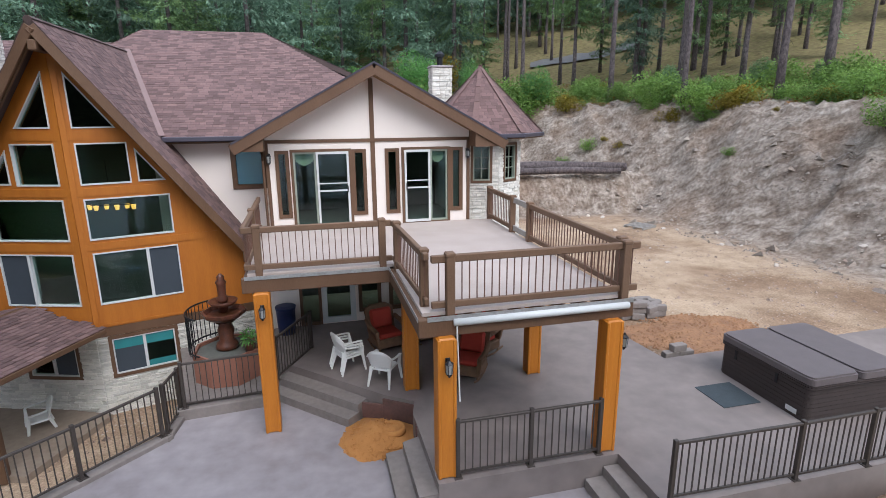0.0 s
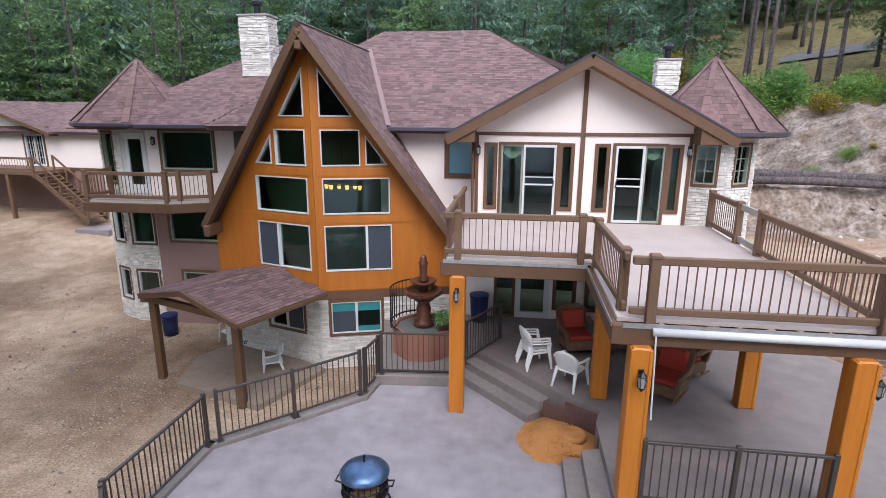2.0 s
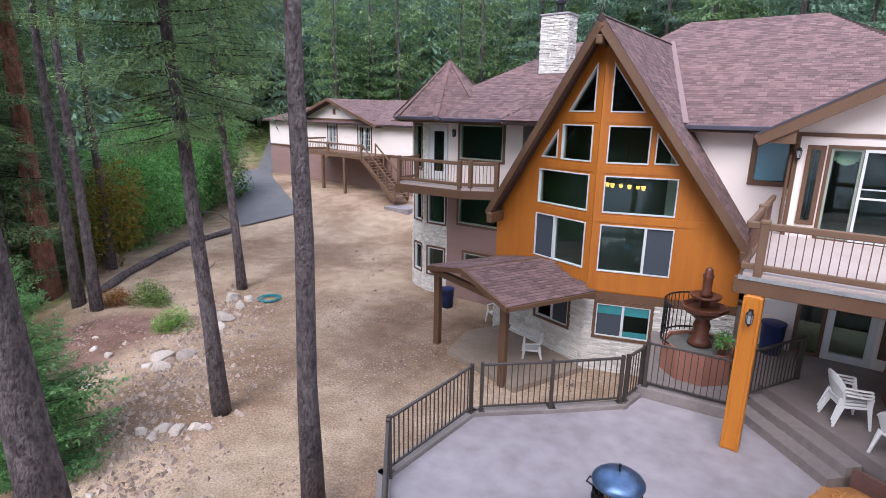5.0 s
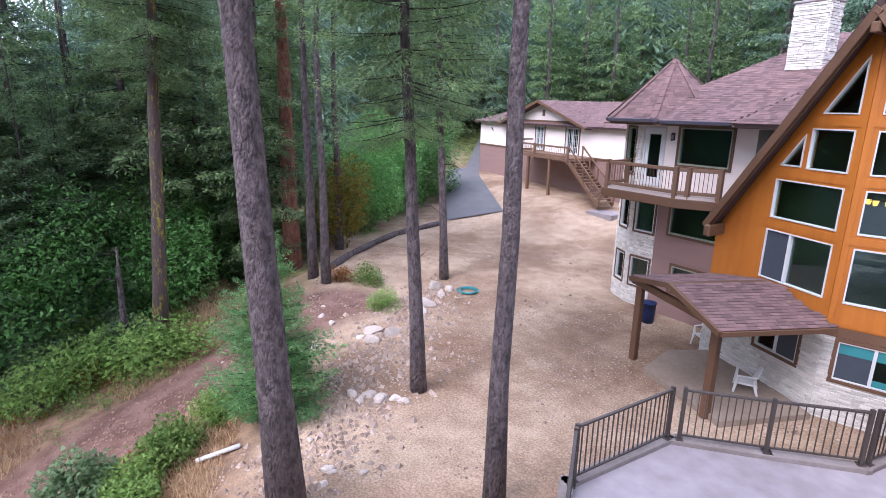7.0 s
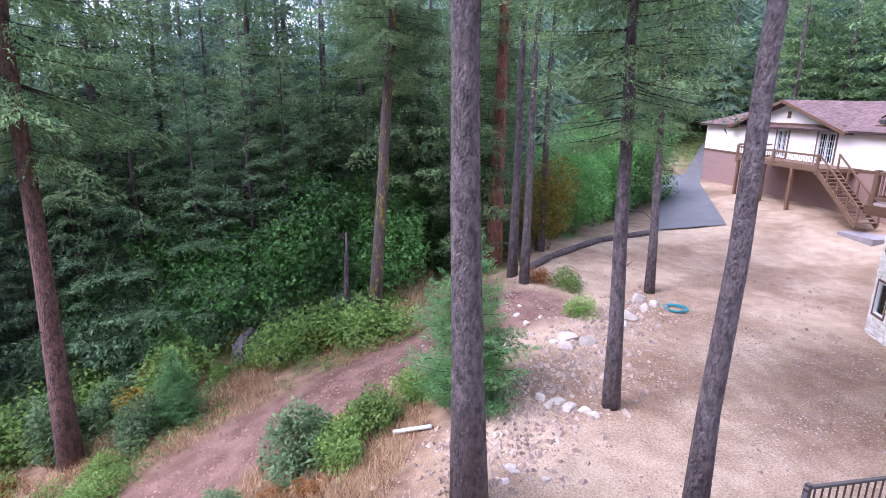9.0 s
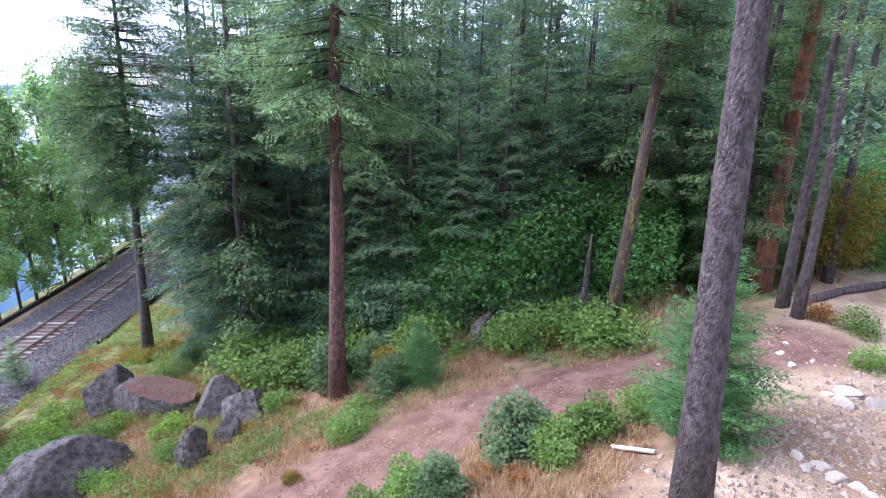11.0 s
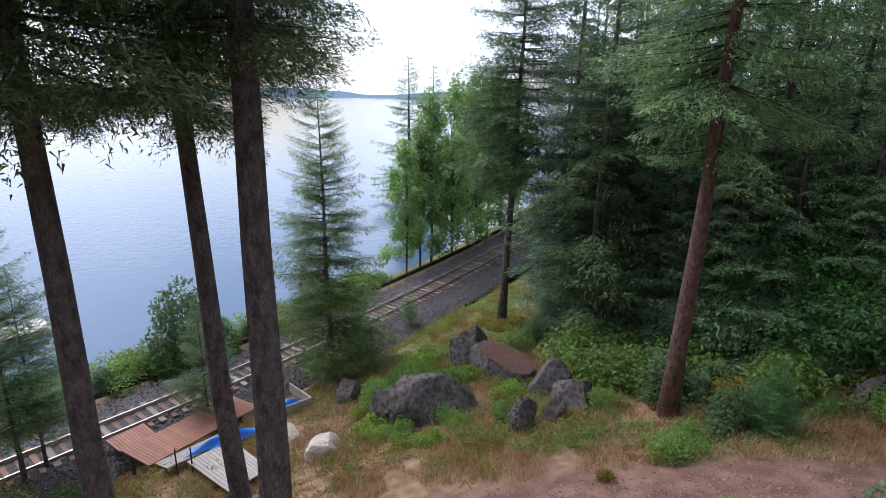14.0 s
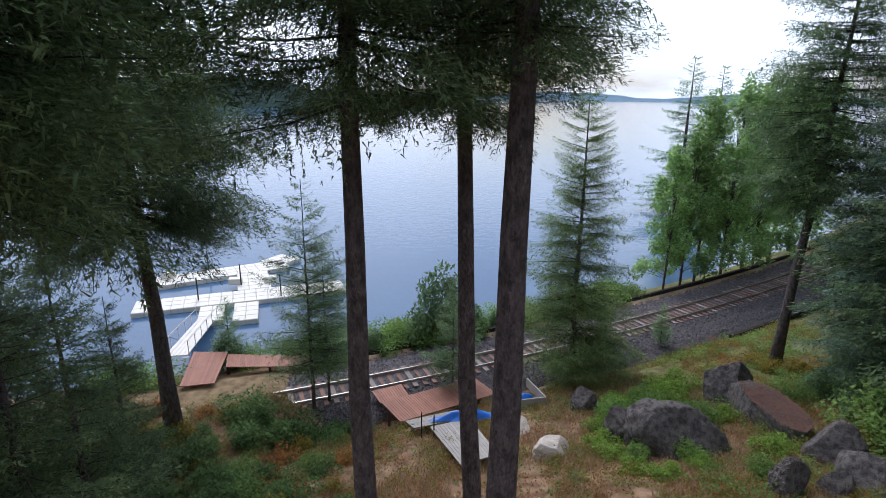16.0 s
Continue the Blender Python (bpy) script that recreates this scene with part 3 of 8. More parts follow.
class Face:
    """A wall plane: a start, a way along it, and its outward side."""

    def __init__(self, x, y, dx, dy):
        d = math.hypot(dx, dy)
        self.o, self.u = Vector((x, y, 0)), Vector((dx / d, dy / d, 0))
        self.n = Vector((self.u.y, -self.u.x, 0))

    def p(self, u, z, d=0.0):
        return self.o + self.u * u + Vector((0, 0, z)) + self.n * d


def rect(u0, u1, z0, z1):
    return [(u0, z0), (u1, z0), (u1, z1), (u0, z1)]


def inset(poly, w):
    """A convex outline drawn in by w (out if negative)."""
    n = len(poly)
    area = sum(poly[i][0] * poly[(i + 1) % n][1] - poly[(i + 1) % n][0] * poly[i][1] for i in range(n))
    if area < 0:
        poly = poly[::-1]
    lines = []
    for i in range(n):
        a, b = Vector(poly[i]), Vector(poly[(i + 1) % n])
        d = (b - a).normalized()
        lines.append((a + Vector((-d.y, d.x)) * w, d))
    out = []
    for i in range(n):
        (p, d), (q, e) = lines[i - 1], lines[i]
        k = ((q - p).x * e.y - (q - p).y * e.x) / (d.x * e.y - d.y * e.x)
        out.append(tuple(p + d * k))
    return out


def plate(mesh, face, outer, holes, d0, d1):
    """A plate with openings, between depths d0 (front) and d1 (back) of a wall plane."""
    loops = [outer] + holes
    flat = [Vector((u, z, 0)) for lp in loops for u, z in lp]
    tris = tessellate_polygon([[Vector((u, z, 0)) for u, z in lp] for lp in loops])
    n = len(flat)
    vs = [face.p(v.x, v.y, d0) for v in flat] + [face.p(v.x, v.y, d1) for v in flat]
    fs = [tuple(t) for t in tris] + [tuple(i + n for i in t)[::-1] for t in tris]
    k = 0
    for lp in loops:
        m = len(lp)
        fs += [(k + i, k + (i + 1) % m, n + k + (i + 1) % m, n + k + i) for i in range(m)]
        k += m
    mesh.add(vs, fs)


def wall(name, face, outer, holes, material, parent, thick=0.2, label=""):
    m = Mesh()
    plate(m, face, outer, holes, 0, -thick)
    return part(name, m, material, parent, label)


def window(parent, face, poly, frame_mat, trim_mat=None, fw=0.06, tw=0.1, splits=(), name="window", label="", grid=None, screen=None):
    """Frame, casing, bars and panes in an opening."""
    m = Mesh()
    inn = inset(poly, fw)
    plate(m, face, inset(poly, 0.002), [inn], 0.025, -0.1)
    us, zs = [p[0] for p in inn], [p[1] for p in inn]
    for s in splits:
        plate(m, face, rect(s - 0.035, s + 0.035, min(zs) - 0.01, max(zs) + 0.01), [], 0.02, -0.08)
    w = part(name, m, frame_mat, parent, label)
    bars = []
    if grid:
        for i in range(1, grid[0]):
            c = min(us) + (max(us) - min(us)) * i / grid[0]
            bars.append((rect(c - 0.012, c + 0.012, min(zs) - 0.01, max(zs) + 0.01), -0.02))
        for i in range(1, grid[1]):
            c = min(zs) + (max(zs) - min(zs)) * i / grid[1]
            bars.append((rect(min(us) - 0.01, max(us) + 0.01, c - 0.012, c + 0.012), -0.024))
    for r, d in bars:
        gb = Mesh()
        plate(gb, face, r, [], d, -0.05)
        part("glazing_bar", gb, frame_mat, w)
    if trim_mat:
        t = Mesh()
        plate(t, face, inset(poly, -tw), [inset(poly, 0.001)], 0.035, 0.001)
        part("casing", t, trim_mat, w)
    cuts = [min(us)] + sorted(splits) + [max(us)]
    for i, (a, b) in enumerate(zip(cuts, cuts[1:])):
        g = Mesh()
        if len(splits):
            plate(g, face, rect(a - 0.005, b + 0.005, min(zs) - 0.005, max(zs) + 0.005), [], -0.055, -0.065)
        else:
            plate(g, face, inset(poly, fw - 0.005), [], -0.055, -0.065)
        ob = part("pane", g, M_GLASS, w)
        ob.visible_shadow = False
        if screen == i:
            g = Mesh()
            plate(g, face, rect(a, b, min(zs), max(zs)), [], -0.02, -0.024)
            part("insect_screen", g, M_SCREEN, w)
    return w


M_CAP = mat("hip_cap_shingle", (0.19, 0.115, 0.104), (0.135, 0.082, 0.076), 0.92, 2, 70, 0.5, vary=0.15)
house = thing("house", "large house with orange timber gable, cream stucco and brown shingle roofs", "house", (-3, 17, 0))
house.matrix_basis = Matrix()
ROOFS = []

# deck wing: cream gable with two glazed doors
DF = 3.43
WF = Face(-0.9, 15.0, 1, 0)
ww = 5.58
doors = [(0.68, 2.16), (3.68, 4.94)]
slits = [(0.27, 0.53), (2.28, 2.58), (3.2, 3.5), (5.06, 5.34)]
holes = [rect(a, b, DF + 0.02, 5.5) for a, b in doors] + [rect(a, b, 3.78, 5.5) for a, b in slits]
wall("gable_wall", WF, [(0, 0.4), (ww, 0.4), (ww, 6.1), (ww / 2 + 0.07, 7.55), (0, 6.02)], holes + [rect(0.62, 1.16, 0.6, 2.65), rect(1.2, 2.16, 0.6, 2.65), rect(2.3, 2.86, 0.9, 2.5), rect(3.2, 4.3, 0.9, 2.4)], M_STUCCO, house)
for a, b in slits:
    window(house, WF, rect(a, b, 3.78, 5.5), M_TRIM, M_TRIM, 0.045, 0.05, name="side_window")
for u0, u1, z0, z1, d in ((0.0, ww, 5.74, 5.83, 0.03), (ww / 2 - 0.03, ww / 2 + 0.09, DF, 7.4, 0.034), (-0.02, 0.07, DF, 5.74, 0.032), (ww - 0.07, ww + 0.02, DF, 5.74, 0.032)):
    tm = Mesh()
    plate(tm, WF, rect(u0, u1, z0, z1), [], d, 0.001)
    part("half_timber", tm, M_TRIM, house)
for u in (0.95, 1.85, 3.75, 4.65):
    tm = Mesh()
    plate(tm, WF, rect(u - 0.015, u + 0.015, 5.84, min(7.4, 5.9 + 0.54 * (u if u < 2.8 else ww - u))), [], 0.008, 0.001)
    part("panel_joint", tm, M_STUCCO, house)


def glazed_door(face, a, b, z0, z1, white_left, parent):
    """A fixed glass leaf and a white storm door in a brown casing."""
    m = Mesh()
    plate(m, face, inset(rect(a, b, z0, z1), -0.07), [rect(a, b, z0 - 0.2, z1)][:0] + [inset(rect(a, b, z0, z1), 0.002)], 0.04, 0.001)
    d = part("glazed_door", m, M_TRIM, parent, "brown-cased glass door with a white screen leaf")
    mid = a + 0.78 * (b - a) / 1.3 if white_left else b - 0.78 * (b - a) / 1.3
    w0, w1 = (a, mid) if white_left else (mid, b)
    f0, f1 = (mid, b) if white_left else (a, mid)
    s = Mesh()
    lo = inset(rect(w0, w1, z0, z1), 0.065)
    plate(s, face, rect(w0 + 0.01, w1 - 0.01, z0, z1), [lo], 0.06, 0.0)
    plate(s, face, rect(w0 + 0.055, w1 - 0.055, z0 + 0.96, z0 + 1.0), [], 0.05, 0.01)
    plate(s, face, rect(w0 + 0.055, w1 - 0.055, z0 + 1.17, z0 + 1.195), [], 0.05, 0.01)
    leaf = part("storm_door", s, M_WHITE, d, "white framed storm door leaf")
    g = Mesh()
    plate(g, face, lo, [], 0.02, 0.012)
    part("pane", g, M_GLASS, d).visible_shadow = False
    h = Mesh()
    u = w0 + 0.06 if white_left else w1 - 0.06
    h.box(-0.012, 0.012, -0.03, 0.03, -0.09, 0.09, Matrix.Translation(face.p(u, z0 + 1.02, 0.08)), 0.006)
    part("handle", h, M_BLACK, d, "black lever handle")
    fr = Mesh()
    plate(fr, face, rect(f0, f1, z0, z1), [inset(rect(f0, f1, z0, z1), 0.05)], 0.0, -0.1)
    part("fixed_leaf", fr, M_GREYGREEN, d)
    g = Mesh()
    plate(g, face, inset(rect(f0, f1, z0, z1), 0.045), [], -0.05, -0.06)
    part("pane", g, M_GLASS, d).visible_shadow = False
    c = Mesh()
    for k in range(9):
        u0, u1 = f0 + (f1 - f0) * k / 9, f0 + (f1 - f0) * (k + 1) / 9
        dr = 0.2 * math.sin(math.pi * (k + 0.5) / 9)
        c.box(0, u1 - u0, 0, 0.02, 0, 0.16 + dr, Matrix.Translation(face.p(u0, z1 - 0.18 - dr, -0.2 - 0.02 * (k % 2))))
    part("valance", c, M_CURTAIN, d, "cream swagged valance behind the glass")


M_GREYGREEN = mat("sage_vinyl", (0.3, 0.33, 0.27), (0.26, 0.29, 0.23), 0.5, 2, 30, 0)
M_CURTAIN = mat("cream_cloth", (0.6, 0.56, 0.42), (0.5, 0.46, 0.34), 0.9, 6, 40, 0.1)
M_SCREEN = mat("insect_screen", (0.05, 0.06, 0.075), (0.04, 0.05, 0.062), 0.7, 2, 50, 0)
glazed_door(WF, *doors[0], DF + 0.03, 5.5, False, house)
glazed_door(WF, *doors[1], DF + 0.03, 5.5, True, house)
# rooms under the deck
window(house, WF, rect(0.62, 1.16, 0.6, 2.65), M_TRIM, M_TRIM, 0.05, 0.035, name="side_light")
window(house, WF, rect(1.2, 2.16, 0.6, 2.65), M_WHITE, None, 0.15, name="patio_door", label="white patio door with a tall glass light")
window(house, WF, rect(2.3, 2.86, 0.9, 2.5), M_TRIM, M_TRIM, 0.05, 0.05)
window(house, WF, rect(3.2, 4.3, 0.9, 2.4), M_TRIM, M_TRIM, 0.06, 0.06)


def slope(a, b, c, d, th=0.16, name="roof", mt=None, over=True):
    """A roof plane: two eave corners a, b and two upper corners c, d (c above b), shingled later."""
    pts = [Vector(p) for p in (a, b, c, d) if p is not None]
    n = (pts[1] - pts[0]).cross(pts[-1] - pts[0]).normalized()
    if n.z < 0:
        n = -n
    m = Mesh().slab(pts, -n * th)
    r = part(name, m, mt or M_ROOFBASE, house)
    ROOFS.append((pts, n, r))
    return r


M_ROOFBASE = mat("roof_felt", (0.09, 0.06, 0.055), None, 0.95, 3, 40, 0.1)
GA, GX = 7.72, 1.96
RIDGE = 19.6
slope((-1.62, 14.35, 5.78), (-1.62, RIDGE, 5.78), (GX, RIDGE, GA), (GX, 14.35, GA))
slope((5.54, 14.35, 5.78), (5.54, RIDGE, 5.78), (GX, RIDGE, GA), (GX, 14.35, GA))
for ex, y in ((-1.66, 14.33), (5.58, 14.334)):
    part("bargeboard", Mesh().beam((ex, y, 5.615), (GX, y, GA - 0.125), 0.05, 0.27, 0.008), M_TRIM, house)
    part("drip_edge", Mesh().beam((ex, y - 0.01, 5.775), (GX, y - 0.01, GA + 0.035), 0.06, 0.045), M_GUTTER, house, "dark metal drip edge")
part("eave_return", Mesh().slab([(-1.6, 14.36, 5.58), (-0.9, 14.36, 5.58), (-0.9, 14.36, 5.96)], (0, 0.63, 0)), M_TRIM, house)
part("eave_return", Mesh().slab([(4.68, 14.36, 5.58), (5.52, 14.36, 5.58), (4.68, 14.36, 6.05)], (0, 0.63, 0)), M_TRIM, house)
part("downspout", Mesh().tube([(-1.05, 15.55, 5.75), (-1.02, 15.3, 5.5), (-0.98, 14.93, 5.3), (-0.98, 14.93, 3.5)], 0.035, 8), M_TRIM, house)
M_SOFFIT = mat("stained_soffit", (0.3, 0.165, 0.07), (0.24, 0.125, 0.05), 0.7, 2, 30, 0.1)
for ex, sg in ((-1.62, 1), (5.54, -1)):
    k = (GA - 5.78) / abs(GX - ex)
    a, c = Vector((ex + sg * 0.05, 14.36, 5.78 - 0.2)), Vector((GX, 14.36, GA - 0.24))
    part("gable_soffit", Mesh().slab([a, c, c + Vector((0, 0.62, 0)), a + Vector((0, 0.62, 0))], (0, 0, -0.015)), M_SOFFIT, house)
# side walls of the wing
wall("side_wall", Face(4.68, 15, 0, 1), [(0.2, 0.4), (7, 0.4), (7, 5.75), (0.2, 5.75)], [], M_STUCCO, house)
wall("side_wall", Face(-0.9, 22, 0, -1), [(0, 0.4), (6.8, 0.4), (6.8, 5.75), (0, 5.75)], [], M_STUCCO, house)

# recessed wall between timber gable and deck wing
VF = Face(-3.9, 16.2, 1, 0)
wall("recess_wall", VF, rect(0, 3.2, -1.0, 5.85), [rect(2.05, 2.85, 4.5, 5.62), rect(2.0, 2.4, 1.2, 2.5)], M_STUCCO, house)
bw_ = window(house, VF, rect(2.05, 2.85, 4.5, 5.62), M_TRIM, M_TRIM, 0.05, 0.08)
# Pale blue plate set behind the pane so the glass looks blue.
bl_ = Mesh()
plate(bl_, VF, rect(2.09, 2.81, 4.54, 5.58), [], -0.09, -0.1)
part("blind", bl_, mat("blue_panel", (0.13, 0.27, 0.5), (0.2, 0.36, 0.55), 0.6, 1.5, 20, 0), bw_, "pale blue panel behind the glass")
window(house, VF, rect(2.0, 2.4, 1.2, 2.5), M_WHITE, M_TRIM, 0.05, 0.08)

M_TEALB = mat("teal_blind", (0.035, 0.22, 0.23), (0.028, 0.18, 0.19), 0.7, 3, 30, 0)
# timber gable: a prow of two glazed faces
PX, PY, TILT = -5.36, 14.46, 0.31
ZA, K = 8.3, 1.4
faces = (Face(PX, PY, 1, TILT), Face(PX, PY, -1, TILT))
faces[1].n = -faces[1].n
STONE_BASE = []
for side, fc in enumerate(faces):
    top = 3.9
    outer = [(0, 1.22), (top, 1.22), (top, ZA - K * top), (0, ZA)]
    rows = [rect(0.22, 2.14, 1.83, 3.18), rect(0.22, 2.1, 3.5, 4.53), rect(0.22, 1.3, 4.86, 5.86), [(1.44, 4.88), (2.06, 4.88), (1.44, 5.72)], [(0.22, 6.2), (1.12, 6.2), (0.22, 7.48)]]
    wall("timber_wall", fc, outer, rows, M_ORANGE, house, 0.2, "orange stained board gable wall")
    for i, r in enumerate(rows):
        window(house, fc, r, M_WHITE, None, 0.034, splits=(1.42,) if i == 0 and side == 0 else (1.38,) if i == 0 else (), screen=(1 if i == 0 else None))
    # wide stained bands round the glass
    for z0, z1 in ((3.22, 3.46), (4.57, 4.82), (5.9, 6.16), (1.22, 1.34)):
        bm_ = Mesh()
        plate(bm_, fc, rect(0.1, 3.4 if z0 < 3 else (ZA - z1) / K - 0.12, z0 + 0.03, z1 - 0.03), [], 0.02, 0.001)
        part("board_band", bm_, M_ORANGE, house)
    bm_ = Mesh()
    plate(bm_, fc, rect(0.0, 0.12, 1.22, 7.9), [], 0.03, 0.001)
    part("corner_board", bm_, M_ORANGE, house)
    # floor band and stone below
    b2 = Mesh()
    plate(b2, fc, rect(0, 3.9, 0.98, 1.22), [], 0.02, -0.2)
    part("floor_band", b2, M_TRIM, house)
    sh = [rect(0.32, 1.78, -0.1, 0.88)] if side == 0 else [rect(0.6, 1.9, -0.1, 0.8)]
    STONE_BASE.append(wall("stone_base", fc, rect(0, 3.9, -1.6, 0.98), sh, M_MORTAR, house))
    for r in sh:
        w_ = window(house, fc, r, M_WHITE, M_TRIM, 0.032, 0.09, ((r[0][0] + r[1][0]) / 2,), screen=0)
        if side == 0:
            for u0, u1, z0, z1 in ((0.36, 1.03, 0.58, 0.84), (1.07, 1.74, 0.58, 0.84), (1.07, 1.74, -0.06, 0.1)):
                bl_ = Mesh()
                plate(bl_, fc, rect(u0, u1, z0, z1), [], -0.012, -0.018)
                part("blind", bl_, M_TEALB, w_, "teal roller blind")
AX_, AY = PX + 0.02, 13.78
for sg in (1, -1):
    low_s = 4.05 if sg > 0 else 3.75
    a = (AX_ + sg * low_s, AY + 0.3 * low_s, 8.55 - 1.46 * low_s)
    b = (AX_ + sg * low_s, 20.6, 8.55 - 1.46 * low_s)
    slope(a, (a[0], 20.6, a[2]), (AX_, 20.6, 8.55), (AX_, AY, 8.55), 0.12)
    rk = Mesh()
    for k, (dz, wd, hh) in enumerate(((-0.16, 0.06, 0.22), (-0.3, 0.07, 0.1))):
        rk.beam((a[0], a[1] + 0.03 + 0.1 * k, a[2] + dz + 0.02), (AX_, AY + 0.03 + 0.1 * k, 8.55 + dz - 0.06), wd, hh, 0.01)
    part("rake_board", rk, M_TRIM, house, "dark brown rake boards")
for args in (((AX_, AY - 0.05, 7.95), (AX_, AY + 0.9, 7.95), 0.16, 0.22, 0.02), ((AX_ - 3.55, AY + 0.95, 2.85), (AX_ - 3.55, AY + 2.2, 2.85), 0.2, 0.34, 0.03), ((AX_ + 3.75, AY + 1.05, 2.75), (AX_ + 3.75, AY + 1.6, 2.75), 0.2, 0.3, 0.03)):
    part("roof_beam", Mesh().beam(*args), M_TRIM, house)

# left wing with its turret
LF = Face(-12.35, 17.3, 1, 0)
l_holes = [rect(0.55, 2.42, 4.4, 5.68), rect(0.55, 2.42, 1.9, 3.1), rect(0.85, 2.15, -0.2, 0.75)]
wall("wing_wall", LF, rect(0, 4.2, 3.35, 5.95), l_holes[:1], M_STUCCO, house)
wall("wing_wall", LF, rect(0, 4.2, -1.7, 3.35), l_holes[1:], M_SIDING, house, label="mauve lap siding wall")
lap = Mesh()
for k in range(26):
    z = -1.4 + k * 0.18
    for u0, u1 in ((0.06, 0.42), (2.56, 4.2)) if any(r[0][1] - 0.14 < z < r[2][1] + 0.02 for r in l_holes[1:]) else ((0.06, 4.2),):
        lap.add([LF.p(u0, z, 0.022), LF.p(u1, z, 0.022), LF.p(u1, z + 0.18, 0.004), LF.p(u0, z + 0.18, 0.004), LF.p(u0, z, 0.0), LF.p(u1, z, 0.0)], [(0, 1, 2, 3), (0, 4, 5, 1)])
part("lap_siding", lap, M_SIDING, house, kind="stuff")
for r in l_holes:
    window(house, LF, r, M_GREYGREEN, M_TRIM, 0.05, 0.09)
T_R = 1.38
TC = (-13.0, 18.55)
tw_pts = [(-12.35, 17.3), (-13.45, 17.3), (-14.45, 17.75), (-15.0, 18.8), (-14.6, 20.0)]
TF = []
for (ax, ay), (bx, by) in zip(tw_pts[1:], tw_pts):
    TF.append(Face(ax, ay, bx - ax, by - ay))
t_holes = [[rect(0.2, 1.06, 3.55, 5.62), rect(0.16, 1.0, 1.75, 3.02), rect(0.16, 0.98, -0.42, 0.7)], [rect(0.22, 0.8, 3.9, 5.6), rect(0.22, 0.82, 1.75, 3.02), rect(0.2, 0.82, -0.42, 0.7)], [], []]
for i, fc in enumerate(TF):
    L = math.hypot(tw_pts[i + 1][0] - tw_pts[i][0], tw_pts[i + 1][1] - tw_pts[i][1])
    wall("turret_wall", fc, rect(0, L, -1.8, 5.95), t_holes[i], M_MORTAR, house, 0.2, "pale ledge stone turret wall")
    for k, r in enumerate(t_holes[i]):
        if i == 0 and k == 0:
            d = Mesh()
            plate(d, fc, inset(r, 0.003), [inset(r, 0.06)], 0.03, -0.1)
            plate(d, fc, inset(r, 0.06), [rect(0.4, 0.88, 3.85, 5.4)], 0.0, -0.05)
            dr = part("balcony_door", d, M_WHITE, house, "white balcony door with a tall glass light")
            g = Mesh()
            plate(g, fc, rect(0.395, 0.885, 3.845, 5.405), [], -0.02, -0.03)
            part("pane", g, M_GLASS, dr).visible_shadow = False
        else:
            window(house, fc, r, M_WHITE if k else M_GREYGREEN, M_TRIM, 0.04, 0.07)
# eaves and turret roof
def cone_roof(cx, cy, r, z0, z1, n, turn):
    ring = [(cx + r * math.cos(radians(turn) + 2 * math.pi * k / n), cy + r * math.sin(radians(turn) + 2 * math.pi * k / n), z0) for k in range(n)]
    for k in range(n):
        slope(ring[k], ring[(k + 1) % n], (cx, cy, z1), None, 0.1)
    for k in range(n):
        a, c = Vector(ring[k]), Vector((cx, cy, z1))
        for j in range(9):
            p, q = a.lerp(c, j / 9 + 0.005), a.lerp(c, (j + 1) / 9 + 0.015)
            part("hip_cap", Mesh().beam(p + Vector((0, 0, 0.045)), q + Vector((0, 0, 0.03)), 0.22 - 0.012 * j, 0.012), M_CAP, house)
    for k in range(n):
        a, b = Vector(ring[k]), Vector(ring[(k + 1) % n])
        part("gutter", Mesh().beam(a - Vector((0, 0, 0.04)), b - Vector((0, 0, 0.04)), 0.1, 0.13, 0.02, ext=0.02), M_GUTTER, house, "dark gutter")
    s = Mesh()
    s.prism([(x, y) for x, y, z in ring], z0 - 0.14, z0 - 0.1)
    part("soffit", s, M_TRIM, house)


cone_roof(-13.2, 18.5, 2.35, 5.93, 8.1, 8, 22.5)
cone_roof(6.0, 18.1, 2.15, 5.82, 7.98, 8, 22.5)
rt = [(5.95 + 1.48 * math.cos(radians(9 + 45 * k)), 18.1 + 1.48 * math.sin(radians(9 + 45 * k))) for k in range(8)]
for k in range(8):
    (ax, ay), (bx, by) = rt[k], rt[(k + 1) % 8]
    fc = Face(ax, ay, bx - ax, by - ay)
    hs = [rect(0.3, 0.85, 4.33, 5.45)] if k in (4, 5, 6, 7) else []
    wall("turret_wall", fc, rect(0, math.hypot(bx - ax, by - ay), 0.3, 5.85), hs, M_MORTAR, house, 0.15, "pale ledge stone turret wall")
    for r in hs:
        window(house, fc, r, M_GREYGREEN, M_TRIM, 0.04, 0.08, grid=(2, 3))

# main roof
E0, YB, RZ, RY = 5.9, 30.0, 9.4, 22.2
slope((-14.0, 16.4, E0), (-5.6, 16.4, E0), (-5.6, RY, 8.95), (-9.6, RY, 8.95))
slope((-9.2, 15.7, E0), (4.2, 15.7, E0), (-1.1, RY, RZ), (-5.2, RY, RZ))
slope((-9.2, 15.7, E0), (-9.2, 28.7, E0), (-5.2, RY, RZ), None)
slope((5.3, 15.7, E0), (5.3, YB, E0), (-1.1, RY, RZ), None)
slope((5.3, YB, E0), (-14.0, YB, E0), (-5.2, RY, RZ), (-1.1, RY, RZ))
slope((-14.0, YB, E0), (-14.0, 16.4, E0), (-9.6, RY, 8.95), None)
for a, b, y in ((-12.0, -7.6, 16.33), (-3.5, -1.5, 15.63)):
    part("gutter", Mesh().beam((a, y, 5.86), (b, y, 5.86), 0.11, 0.13, 0.02), M_GUTTER, house, "dark gutter")
